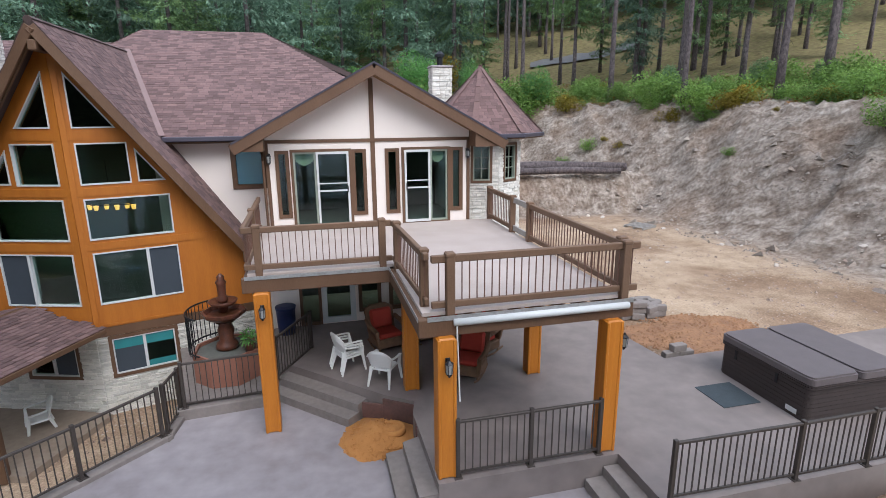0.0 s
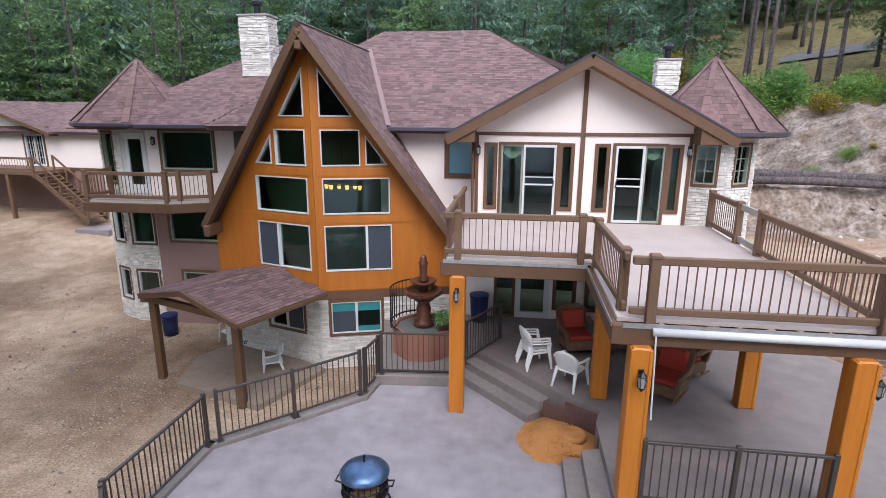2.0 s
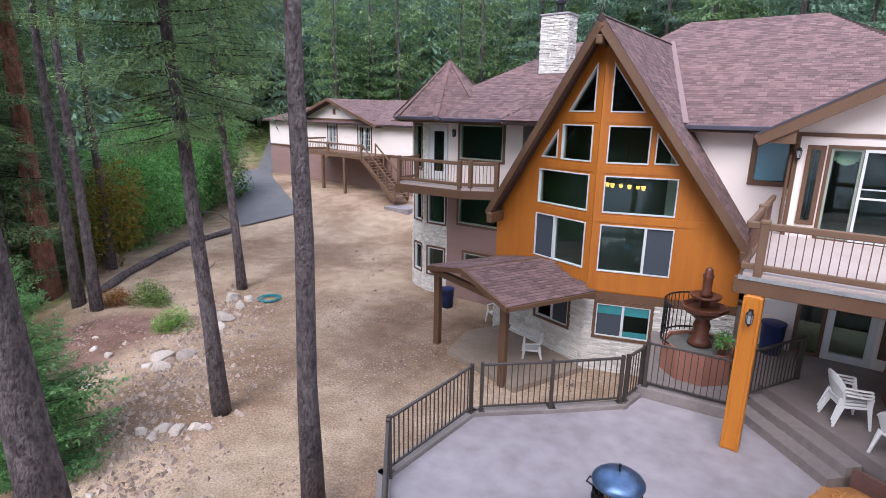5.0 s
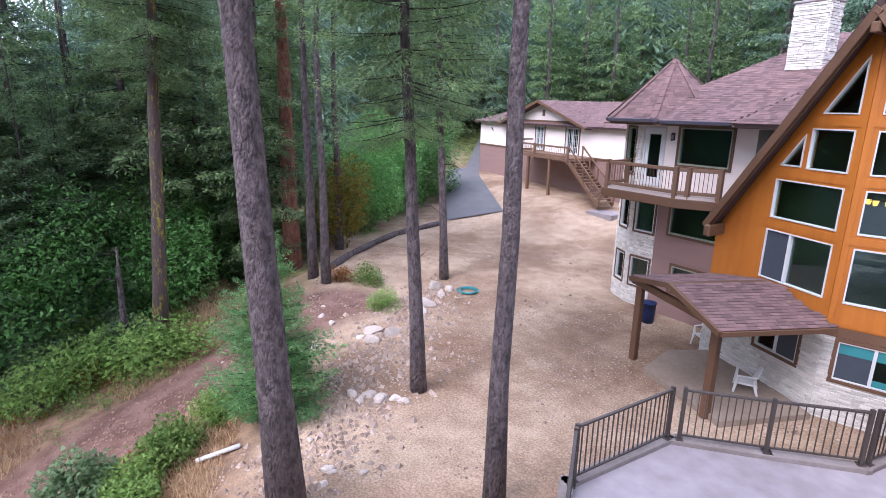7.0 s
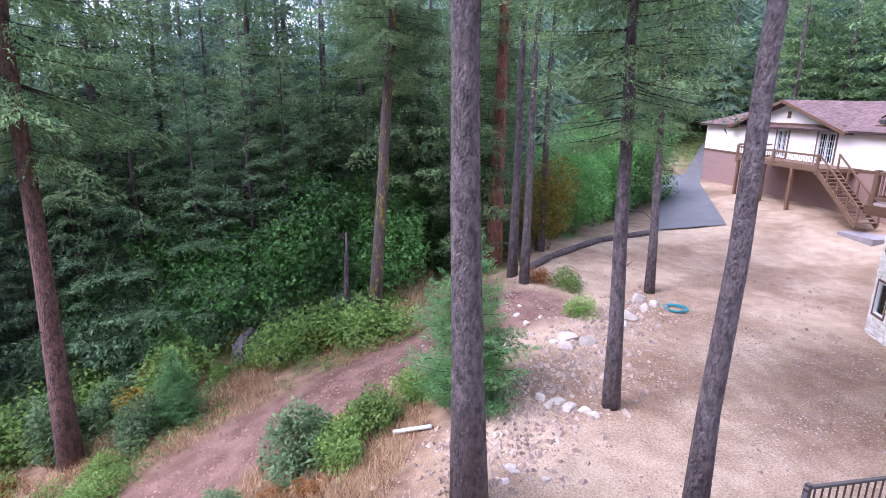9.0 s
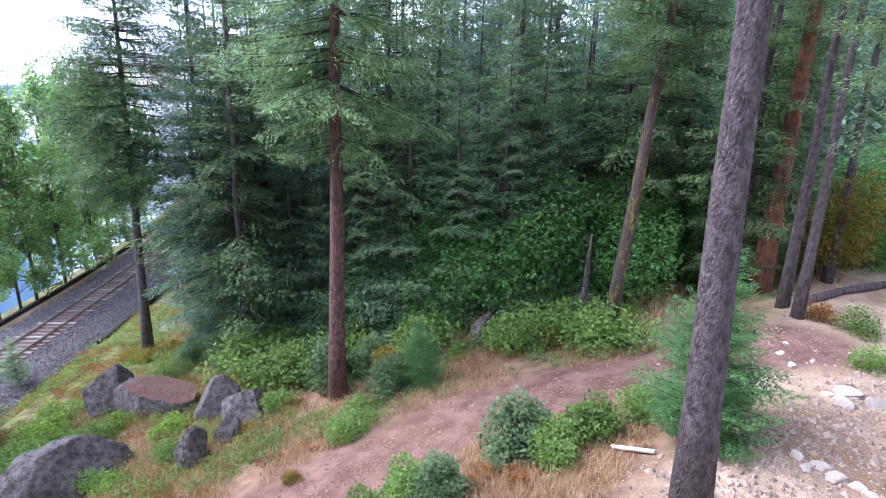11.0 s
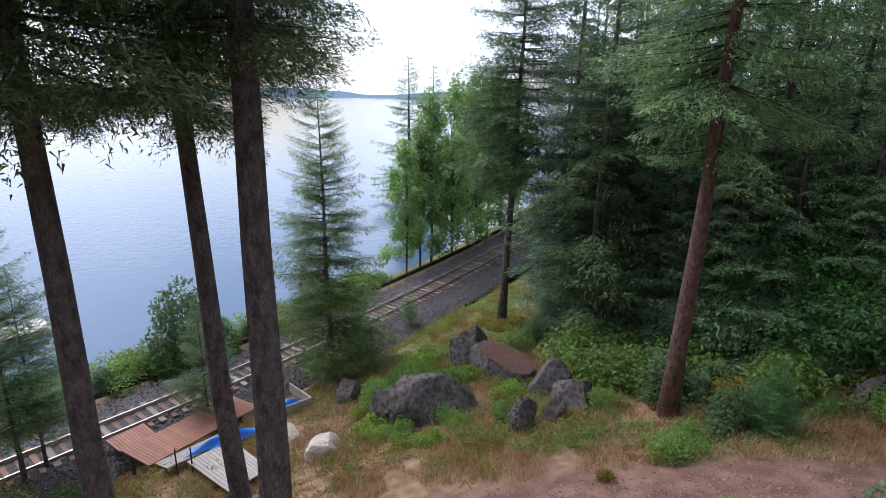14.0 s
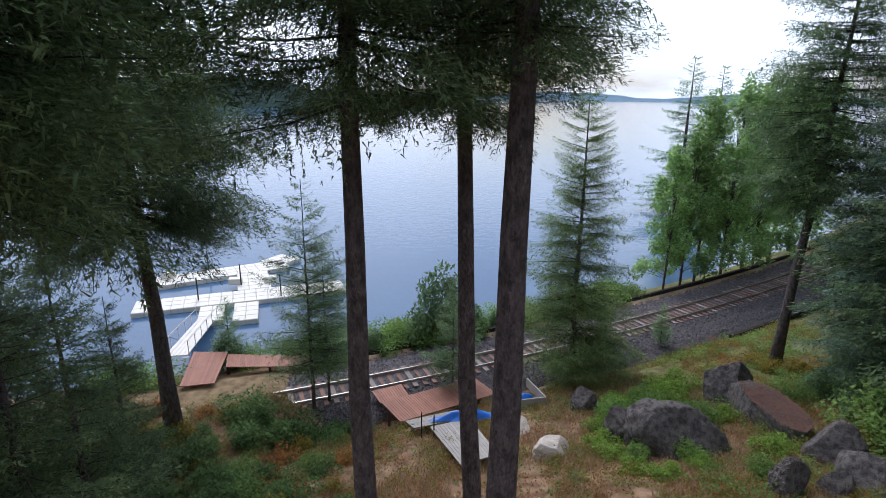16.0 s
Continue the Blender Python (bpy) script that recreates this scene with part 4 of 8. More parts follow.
part("soffit", Mesh().box(-14.5, -7.7, 16.4, 17.3, 5.74, 5.78), M_TRIM, house)
part("soffit", Mesh().box(-3.7, -1.0, 15.66, 16.2, 5.74, 5.78), M_TRIM, house)
vf = Mesh()
vf.beam((AX_ + 1.84, 15.66, 5.96), (AX_ + 0.04, 20.5, 8.58), 0.16, 0.02)
part("valley_flashing", vf, mat("valley_metal", (0.23, 0.15, 0.14), (0.19, 0.12, 0.11), 0.6, 3, 30, 0.1), house)
# plain dark boxes and slabs added behind the glass to pass for unlit rooms
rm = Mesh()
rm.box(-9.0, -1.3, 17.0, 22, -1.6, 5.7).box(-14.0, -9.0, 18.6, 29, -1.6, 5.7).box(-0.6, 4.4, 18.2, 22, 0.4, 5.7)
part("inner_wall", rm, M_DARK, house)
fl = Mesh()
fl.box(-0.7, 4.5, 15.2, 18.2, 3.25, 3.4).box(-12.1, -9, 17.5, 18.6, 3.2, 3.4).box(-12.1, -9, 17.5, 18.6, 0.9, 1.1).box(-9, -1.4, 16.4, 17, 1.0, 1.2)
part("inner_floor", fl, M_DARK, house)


def chimney(x, y, z0, z1, w, d, label):
    c = thing("chimney", label, "chimney", (0, 0, 0))
    c.matrix_basis = Matrix()
    part("shaft", Mesh().box(x - w / 2, x + w / 2, y - d / 2, y + d / 2, z0, z1), M_MORTAR, c)
    part("cap", Mesh().box(x - w / 2 - 0.06, x + w / 2 + 0.06, y - d / 2 - 0.06, y + d / 2 + 0.06, z1, z1 + 0.08, None, 0.02), M_CONC, c)
    part("flue", Mesh().lathe([(0.12, 0), (0.12, 0.34), (0.2, 0.36), (0.2, 0.46), (0.06, 0.58)], 12, (x, y, z1 + 0.08)), M_BLACK, c, "metal flue with a cap")
    return c


chimney(-9.3, 20.0, 6.5, 9.62, 1.05, 0.8, "tall pale ledge stone chimney with a metal flue")
chimney(5.8, 23.0, 6.0, 8.3, 0.8, 0.7, "pale ledge stone chimney with a metal flue")

# ---- terraces and steps ----
UT = 0.57
tp = Mesh()
tp.prism([(-2.9, 11.75), (-3.05, 10.85), (-4.2, 9.75), (-5.48, 8.6), (-5.58, 6.0), (-4.1, 4.2), (5.2, 4.2), (5.2, 7.6), (1.9, 9.6), (-0.9, 12.3), (-2.6, 12.9)], -1.6, 0.0)
structure("lower_patio", tp, M_CONC, "broom-finished grey concrete lower patio", "patio")
up = Mesh()
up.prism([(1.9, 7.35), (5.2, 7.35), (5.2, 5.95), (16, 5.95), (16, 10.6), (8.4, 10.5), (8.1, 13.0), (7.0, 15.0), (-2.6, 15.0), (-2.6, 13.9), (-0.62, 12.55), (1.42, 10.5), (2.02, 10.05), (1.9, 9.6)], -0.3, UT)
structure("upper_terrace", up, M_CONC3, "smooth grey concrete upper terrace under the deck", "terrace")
for k in (1, 2):
    o = 0.33 * (3 - k)
    ye = 7.352 + 0.006 * k
    st = Mesh().prism([(-0.64 - o * 0.7, 12.53 - o * 0.7), (1.1 - o * 0.7, 10.78 - o * 0.7), (1.1, 10.78), (-0.6, 12.6)], -0.02, 0.19 * k)
    structure("step", st, M_CONC2, "grey concrete step up to the terrace", "step")
    st = Mesh().prism([(1.9 - o, ye), (2.0, ye), (2.0, 9.1), (1.9 - o, 8.95)], -0.02, 0.19 * k)
    structure("step", st, M_CONC2, "grey concrete step up to the terrace", "step")
    st = Mesh().box(5.25 - o * 1.05, 5.3, 5.9, 7.33, -0.02, 0.19 * k)
    structure("step", st, M_CONC2, "grey concrete step up to the terrace", "step")


M_FLASH = mat("silver_flashing", (0.5, 0.5, 0.5), (0.3, 0.28, 0.26), 0.45, 5, 25, 0.2, metal=0.6)

# ---- deck ----
deck = thing("deck", "raised deck with pale coated floor, brown stained rails and orange posts", "deck", (0, 0, 0))
deck.matrix_basis = Matrix()
dk = Mesh().prism([(-1.15, 10.75), (1.75, 10.75), (1.75, 7.75), (5.3, 7.75), (5.3, 14.96), (-1.15, 14.96)], DF - 0.06, DF)
part("deck_floor", dk, M_DECK, deck, "pale tan coated deck floor")
for p, q in (((-1.2, 10.68), (1.9, 10.68)), ((1.72, 10.68), (1.72, 7.65)), ((1.72, 7.65), (5.36, 7.65)), ((5.32, 7.65), (5.32, 14.9)), ((-1.17, 10.68), (-1.17, 14.9)), ((1.72, 10.68), (5.3, 10.68))):
    bmz = Mesh().beam((*p, 3.22 if p[1] == q[1] else 3.225), (*q, 3.22 if p[1] == q[1] else 3.225), 0.12, 0.3 if p[1] == q[1] else 0.28, 0.01, ext=0.06 if p[1] == q[1] else -0.06)
    part("beam", bmz, M_TRIM, deck)
for p, q in (((1.8, 7.58), (5.4, 7.58)), ((-1.2, 10.61), (1.66, 10.61)), ((1.65, 10.6), (1.65, 7.6))):
    part("flashing", Mesh().beam((*p, 3.375), (*q, 3.375), 0.012, 0.075), M_FLASH, deck, "dull silver metal flashing under the deck edge")
jo = Mesh()
for k in range(16):
    x = -1.0 + k * 0.4
    jo.box(x - 0.02, x + 0.02, 10.75 if x < 1.7 else 7.75, 14.9, 3.15, DF - 0.062)
part("joist", jo, M_RAIL, deck, kind="stuff")


def deck_post(x, y, z0):
    m = Mesh().box(x - 0.14, x + 0.14, y - 0.14, y + 0.14, z0, 3.08, None, 0.025)
    post = part("post", m, M_POST, deck, "square orange stained timber post")
    for a in (-0.128, 0.128):
        part("cladding_board", Mesh().box(x + a - 0.028, x + a + 0.028, y - 0.155, y + 0.155, z0 + 0.002, 3.06, None, 0.01), M_POST, post)


for x, y, z in ((-0.9, 10.67, 0), (2.07, 10.66, UT), (2.08, 7.6, UT), (5.02, 7.6, UT), (4.95, 10.7, UT)):
    deck_post(x, y, z)


def rail_run(parent, p, q, z, posts=(), hi=0.93, gap=0.125, mt=None, bar=0.016):
    """A rail with two bars, posts and thin balusters between p and q."""
    mt = mt or M_RAIL
    p, q = Vector((*p, z)), Vector((*q, z))
    for z_, w_, h_, nm in ((hi - 0.06, 0.09, 0.12, "top_rail"), (0.12, 0.07, 0.11, "bottom_rail")):
        part(nm, Mesh().beam(p + Vector((0, 0, z_)), q + Vector((0, 0, z_)), w_, h_, 0.012), mt, parent)
    L = (q - p).length
    n = max(2, int(L / gap))
    b = Mesh()
    b.box(-bar / 2, bar / 2, -bar / 2, bar / 2, 0.17, hi - 0.11)
    me = b.data("baluster", M_BAL if mt is M_RAIL else mt)
    for k in range(1, n):
        ob = new("baluster", me)
        ob.parent = parent
        ob.matrix_basis = Matrix.Translation(p + (q - p) * k / n)
    for x, y in posts:
        part("rail_post", Mesh().box(x - 0.07, x + 0.07, y - 0.07, y + 0.07, z - 0.32, z + hi + 0.05, None, 0.012).box(x - 0.08, x + 0.08, y - 0.08, y + 0.08, z + hi - 0.02, z + hi + 0.04, None, 0.01), mt, parent)


M_BAL = mat("baluster_copper", (0.16, 0.08, 0.055), (0.12, 0.06, 0.04), 0.5, 6, 50, 0.05)
rail_run(deck, (-1.2, 10.8), (1.75, 10.8), DF, [(-0.92, 10.8), (1.55, 10.8)])
rail_run(deck, (1.78, 10.75), (1.86, 7.9), DF, [(1.8, 10.4), (1.86, 8.1)])
rail_run(deck, (1.9, 7.75), (5.55, 7.75), DF, [(2.2, 7.72), (5.28, 7.72)])
rail_run(deck, (5.3, 7.75), (5.28, 11.9), DF, [(5.35, 7.98), (5.28, 11.85)])
rail_run(deck, (5.28, 13.05), (5.28, 14.95), DF, [(5.28, 13.0), (5.3, 14.9)])
rail_run(deck, (-1.17, 10.8), (-1.17, 14.95), DF, [(-1.17, 12.8)])
for z in (0.85, 0.12):
    part("loose_board", Mesh().beam((5.3, 11.9, DF + z), (5.3, 13.0, DF + z), 0.05, 0.14, 0.006), M_WOODG, deck, "unpainted grey board closing the gap")
aw = thing("awning_roll", "white rolled sun shade under the deck edge", "awning")
aw.matrix_basis = Matrix()
part("roll", Mesh().tube([(2.22, 7.56, 3.3), (5.3, 7.56, 3.3)], 0.06, 12), M_WHITE, aw, smooth=True)
part("rod", Mesh().tube([(2.26, 7.53, 3.26), (2.3, 7.5, 1.95)], 0.014, 8), M_WHITE, aw)

# left balcony
balc = thing("balcony", "brown timber balcony on the stone turret wing", "balcony")
balc.matrix_basis = Matrix()
BZ = 3.5
part("balcony_floor", Mesh().prism([(-13.75, 15.95), (-10.75, 15.95), (-10.1, 16.3), (-9.1, 17.28), (-13.75, 17.28)], BZ - 0.1, BZ), M_DECK, balc)
for p, q in (((-13.85, 15.9), (-10.7, 15.9)), ((-10.75, 15.9), (-9.1, 16.8)), ((-13.8, 15.96), (-13.8, 17.3))):
    part("beam", Mesh().beam((*p, 3.27), (*q, 3.27), 0.1, 0.3, 0.01), M_TRIM, balc)
rail_run(balc, (-13.8, 15.98), (-10.9, 15.98), BZ, [(-13.72, 15.98), (-10.9, 15.98)])
rail_run(balc, (-10.85, 16.0), (-9.7, 16.6), BZ, [(-10.55, 16.15), (-9.72, 16.58)])
rail_run(balc, (-13.74, 16.0), (-13.74, 17.2), BZ, [(-13.74, 17.1)])


# ---- metal fences ----
def fence(pts, zs, label, posts_gap=1.6, h=1.04):
    f = thing("metal_fence", label, "fence", group="metal fences")
    f.matrix_basis = Matrix()
    b = Mesh().box(-0.009, 0.009, -0.009, 0.009, 0.1, h - 0.01)
    bar = b.data("bar", M_METAL)
    pst = Mesh().box(-0.035, 0.035, -0.035, 0.035, 0, h + 0.06, None, 0.006).box(-0.07, 0.07, -0.07, 0.07, 0, 0.015).data("fence_post", M_METAL)
    for (ax, ay), (bx, by) in zip(pts, pts[1:]):
        a, c = Vector((ax, ay, zs)), Vector((bx, by, zs))
        L = (c - a).length
        n = max(1, round(L / posts_gap))
        part("top_rail", Mesh().beam(a + Vector((0, 0, h)), c + Vector((0, 0, h)), 0.055, 0.045, 0.006), M_METAL, f)
        part("bottom_rail", Mesh().beam(a + Vector((0, 0, 0.1)), c + Vector((0, 0, 0.1)), 0.035, 0.035), M_METAL, f)
        ang = math.atan2(by - ay, bx - ax)
        for k in range(0 if (ax, ay) == pts[0] else 1, n + 1):
            o = new("fence_post", pst)
            o.parent = f
            o.matrix_basis = Matrix.Translation(a + (c - a) * k / n) @ Matrix.Rotation(ang, 4, "Z")
        m = int(L / 0.12)
        for k in range(1, m):
            o = new("bar", bar)
            o.parent = f
            o.matrix_basis = Matrix.Translation(a + (c - a) * k / m) @ Matrix.Rotation(ang, 4, "Z")
    return f


fence([(-2.9, 11.66), (-3.03, 10.95)], 0.1, "bronze metal railing on the patio curb")
fence([(-3.1, 10.82), (-4.2, 9.72), (-5.3, 8.7)], 0.1, "bronze metal railing on the patio curb")
fence([(-5.44, 8.52), (-5.5, 6.05)], 0.1, "bronze metal railing on the patio curb", 3.0)
fence([(-5.44, 5.95), (-4.15, 4.4)], 0.1, "bronze metal railing on the patio curb", 3.0)
fence([(-2.8, 11.6), (-1.05, 11.75)], 0.25, "bronze metal railing beside the fountain")
fence([(-0.85, 11.9), (-0.05, 13.4)], 0.5, "bronze metal railing beside the steps")
fence([(2.25, 7.45), (3.55, 7.45), (4.85, 7.45)], UT, "bronze metal railing between the posts", 1.4)
fence([(5.3, 6.05), (7.63, 6.0), (9.12, 6.0), (11.5, 6.0)], UT, "bronze metal railing at the terrace edge", 2.4)
cb = Mesh()
for (ax, ay), (bx, by) in zip(PATIO[:5], PATIO[1:6]):
    cb.beam((ax, ay, -0.02), (bx, by, -0.02), 0.24, 0.24, 0.015, ext=0.1)
cb.beam((-3.0, 11.62, 0.1), (-0.9, 11.8, 0.1), 0.25, 0.3, 0.015)
structure("curb", cb, M_CONC2, "tan concrete curb along the patio edge", "curb")

# ---- canopy ----
can = thing("canopy", "shingled canopy roof on brown timber posts", "canopy")
can.matrix_basis = Matrix()
M_CANP = M_TRIM
for x, y in ((-9.75, 13.2), (-6.65, 12.0)):
    part("post", Mesh().box(x - 0.1, x + 0.1, y - 0.1, y + 0.1, -1.2, 1.36, None, 0.015), M_CANP, can)
cp = Mesh()
cp.beam((-10.1, 13.3, 1.24), (-6.3, 11.75, 1.32), 0.16, 0.2, 0.02)
part("beam", cp, M_CANP, can)


# canopy roof: one slope to the near side, with hip towards the yard
CAN = []


def canopy_slope(pts):
    pts = [Vector(p) for p in pts]
    n = (pts[1] - pts[0]).cross(pts[2] - pts[0]).normalized()
    n = n if n.z > 0 else -n
    r = part("roof_plane", Mesh().slab(pts, -n * 0.12), M_TRIM, can)
    CAN.append((pts, n, r))


canopy_slope([(-6.2, 11.3, 1.42), (-4.95, 13.9, 1.42), (-6.95, 14.8, 1.86), (-8.2, 12.2, 1.86)])
canopy_slope([(-10.05, 13.05, 1.42), (-8.2, 12.2, 1.86), (-6.95, 14.8, 1.86), (-8.8, 15.65, 1.42)])
for args in (((-6.2, 11.27, 1.35), (-8.2, 12.17, 1.79), 0.05, 0.15, 0.008), ((-8.2, 12.17, 1.79), (-10.05, 13.02, 1.35), 0.05, 0.15, 0.008), ((-6.17, 11.3, 1.35), (-4.92, 13.9, 1.35), 0.05, 0.12, 0.008)):
    part("fascia", Mesh().beam(*args), M_TRIM, can)

# ---- garage ----
gar = thing("garage_house", "cream and mauve garage building with a timber stair and deck", "building")
gar.matrix_basis = Matrix()
GF = Face(-42.75, 31.8, 18.57, -2.69)
gw = 21.0
gh = [rect(9.35, 10.5, 3.1, 5.0), rect(13.3, 14.8, 3.05, 5.0)]
m = Mesh()
plate(m, GF, [(0, 3.0), (gw, 3.0), (gw, 5.25), (15.3, 5.25), (10.3, 6.75), (5.2, 5.25), (0, 5.25)], gh, 0, -0.2)
part("upper_wall", m, M_STUCCO, gar)
m = Mesh()
plate(m, GF, rect(0, gw, -0.6, 3.0), [], 0, -0.2)
part("lower_wall", m, M_SIDING, gar, "mauve lap siding")
m = Mesh()
plate(m, Face(-42.75, 43, 0, -11.2), rect(0, 11.2, -0.6, 5.25), [], 0, -0.2)
part("end_wall", m, M_STUCCO, gar)
for r in (rect(-0.03, gw, 2.9, 3.06), rect(5.2, 15.3, 5.3, 5.44)):
    m = Mesh()
    plate(m, GF, r, [], 0.04, 0.001)
    part("trim_band", m, M_TRIM, gar)
for r in gh:
    d = window(gar, GF, r, M_WHITE, M_TRIM, 0.12, 0.12, ((r[0][0] + r[1][0]) / 2,), name="french_door", grid=(6, 4))
# Dark box added behind the french doors so the garage looks unlit inside.
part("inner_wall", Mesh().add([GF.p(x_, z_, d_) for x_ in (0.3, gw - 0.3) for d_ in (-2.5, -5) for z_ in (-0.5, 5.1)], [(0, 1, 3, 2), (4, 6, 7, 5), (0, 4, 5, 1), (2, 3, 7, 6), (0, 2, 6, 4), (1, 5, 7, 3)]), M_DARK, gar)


def groof(pts):
    pts = [Vector(p) for p in pts]
    n = (pts[1] - pts[0]).cross(pts[2] - pts[0]).normalized()
    n = n if n.z > 0 else -n
    r = part("roof", Mesh().slab(pts, -n * 0.14), M_ROOFBASE, gar)
    CAN.append((pts, n, r))


groof([GF.p(-0.4, 5.15, 0.5), GF.p(gw, 5.15, 0.5), GF.p(gw, 6.95, -5.5), GF.p(2.5, 6.95, -5.5)])
groof([GF.p(4.4, 5.05, 0.7), GF.p(10.3, 6.95, 0.7), GF.p(10.3, 6.95, -5.4), GF.p(4.4, 5.05, 0.1)])
groof([GF.p(16.2, 5.05, 0.7), GF.p(10.3, 6.95, 0.7), GF.p(10.3, 6.95, -5.4), GF.p(16.2, 5.05, 0.1)])
for w_ in (4.35, 16.25):
    part("bargeboard", Mesh().beam(GF.p(w_, 4.98, 0.73), GF.p(10.3, 6.87, 0.73), 0.05, 0.2), M_TRIM, gar)
m = Mesh()
plate(m, GF, rect(10.12, 10.42, 5.75, 6.2), [], 0.05, 0.001)
part("gable_vent", m, M_TRIM, gar)
gd = thing("garage_deck", "brown timber deck and stair on the garage wall", "deck")
gd.matrix_basis = Matrix()
m = Mesh()
m.add([GF.p(u, z, d) for u in (9.1, 16.9) for d in (0.02, 2.6) for z in (2.85, 3.05)], [(0, 1, 3, 2), (4, 6, 7, 5), (0, 4, 5, 1), (2, 3, 7, 6), (0, 2, 6, 4), (1, 5, 7, 3)])
part("deck_floor", m, M_RAIL, gd)
for u in (9.3, 12.2, 14.9):
    p = GF.p(u, 0, 2.5)
    part("post", Mesh().box(p.x - 0.09, p.x + 0.09, p.y - 0.09, p.y + 0.09, height(p.x, p.y) - 0.2, 2.86), M_RAIL, gd)
a, b, c = GF.p(9.1, 0, 2.55), GF.p(16.9, 0, 2.55), GF.p(9.1, 0, 0.1)
rail_run(gd, (a.x, a.y), (b.x, b.y), 3.03, [(a.x, a.y), (GF.p(13.0, 0, 2.55).x, GF.p(13.0, 0, 2.55).y), (b.x, b.y)], 0.8, 0.2)
rail_run(gd, (c.x, c.y), (a.x, a.y), 3.03, [], 0.95, 0.2)
st0, st1 = GF.p(16.9, 3.0, 1.9), GF.p(20.3, 0.5, 1.9)
for k in range(14):
    t = (k + 0.5) / 14
    q = st0.lerp(st1, t)
    part("stair_tread", Mesh().beam(q - GF.n * 0.55, q + GF.n * 0.55, 0.28, 0.045, 0), M_RAIL, gd)
for s in (-0.6, 0.6):
    part("stringer", Mesh().beam(st0 + GF.n * s - Vector((0, 0, 0.12)), st1 + GF.n * s - Vector((0, 0, 0.12)), 0.05, 0.26), M_RAIL, gd)
    part("handrail", Mesh().beam(st0 + GF.n * s + Vector((0, 0, 0.85)), st1 + GF.n * s + Vector((0, 0, 0.85)), 0.06, 0.1), M_RAIL, gd)
    for k in range(5):
        q = st0.lerp(st1, k / 4) + GF.n * s
        part("rail_post", Mesh().box(q.x - 0.04, q.x + 0.04, q.y - 0.04, q.y + 0.04, q.z - 0.1, q.z + 0.9), M_RAIL, gd)
p = GF.p(20.7, 0, 1.9)
structure("landing_slab", Mesh().box(p.x - 1.0, p.x + 1.0, p.y - 1.0, p.y + 1.0, height(p.x, p.y) - 0.4, max(height(p.x, p.y) + 0.08, 0.05)), M_CONC, "pale concrete slab at the stair foot", "slab")


# ---- rocks ----
def boulder(x, y, sx, sy, sz, rz, seed, material, label, name="boulder", sink=0.25, cuts=5, z=None, group="", flat=0.0, tilt=0.0):
    """A weathered rock: a ball cut by planes and roughened."""
    rng = random.Random(seed)
    bm = bmesh.new()
    bmesh.ops.create_icosphere(bm, subdivisions=5 if sx > 0.6 else 2, radius=1)
    planes = [(Vector((rng.uniform(-1, 1), rng.uniform(-1, 1), rng.uniform(-0.3, 1))).normalized(), rng.uniform(0.5, 0.8)) for _ in range(cuts)]
    if flat:
        planes += [(Vector((0.06, 0.04, 1)).normalized(), flat), (Vector((0.0, -1, 0.12)).normalized(), 0.62), (Vector((0.9, 0.3, -0.1)).normalized(), 0.8)]
    for v in bm.verts:
        for n, d in planes:
            k = v.co.dot(n) - d
            if k > 0:
                v.co -= n * k * 0.97
        f = 1 + 0.12 * noise.noise(v.co * 1.4 + Vector((seed, 0, 0))) + 0.05 * noise.noise(v.co * 4 + Vector((0, seed, 0))) + 0.05 * noise.noise(v.co * 11) + 0.03 * noise.noise(v.co * 25)
        v.co = Vector((v.co.x * sx * f, v.co.y * sy * f, v.co.z * sz * f))
    me = bpy.data.meshes.new(name)
    bm.to_mesh(me)
    bm.free()
    me.materials.append(material)
    if sx > 0.8:
        me.shade_smooth()
    ob = new(name, me)
    zz = height(x, y) if z is None else z
    ob.matrix_basis = pose(x, y, zz + sz * (1 - 2 * sink) * 0.6, 0, tilt, rz)
    return tagged(ob, label, "rock", group)


BL = "big grey lichen-covered boulder in dry grass"
boulder(-12.2, -16.1, 1.95, 1.35, 1.7, -28, 1, M_BOULDER, BL)
boulder(-10.75, -17.35, 0.95, 0.8, 1.25, 10, 2, M_BOULDER, BL)
boulder(-17.9, -20.7, 1.5, 1.15, 1.6, 40, 3, M_BOULDER, "large split boulder with fallen needles on top")
boulder(-17.35, -17.6, 2.45, 1.15, 1.5, 86, 4, M_BOULDER, "large flat boulder with fallen needles on top", sink=0.3, cuts=2, flat=0.42, tilt=-3)
boulder(-16.8, -13.8, 1.0, 0.95, 1.15, 40, 5, M_BOULDER, "dark angular boulder beside the flat rock")
boulder(-16.4, -12.1, 1.2, 0.9, 0.95, 60, 6, M_BOULDER, "dark angular boulder beside the flat rock")
boulder(-13.3, -12.1, 0.62, 0.6, 1.0, 15, 7, M_BOULDER, "upright dark boulder in dry grass")
boulder(-14.7, -11.8, 0.55, 0.5, 0.8, 60, 8, M_BOULDER, "upright dark boulder in dry grass")
boulder(-10.9, -21.4, 0.7, 0.6, 1.05, 30, 9, M_BOULDER, "grey boulder near the lower deck")
boulder(-22.5, -4.0, 0.9, 0.7, 1.12, 0, 10, M_BOULDER, "grey boulder half hidden in shrubs")
boulder(-7.4, -16.7, 0.85, 0.6, 0.65, 15, 11, M_ROCKW, "pale angular rock beside the boulders")
boulder(-7.0, -19.8, 0.8, 0.6, 0.5, 50, 12, M_ROCKW, "flat pale rock beside the walkway")
PR = "pale rock in a low row at the yard edge"
random.seed(5)
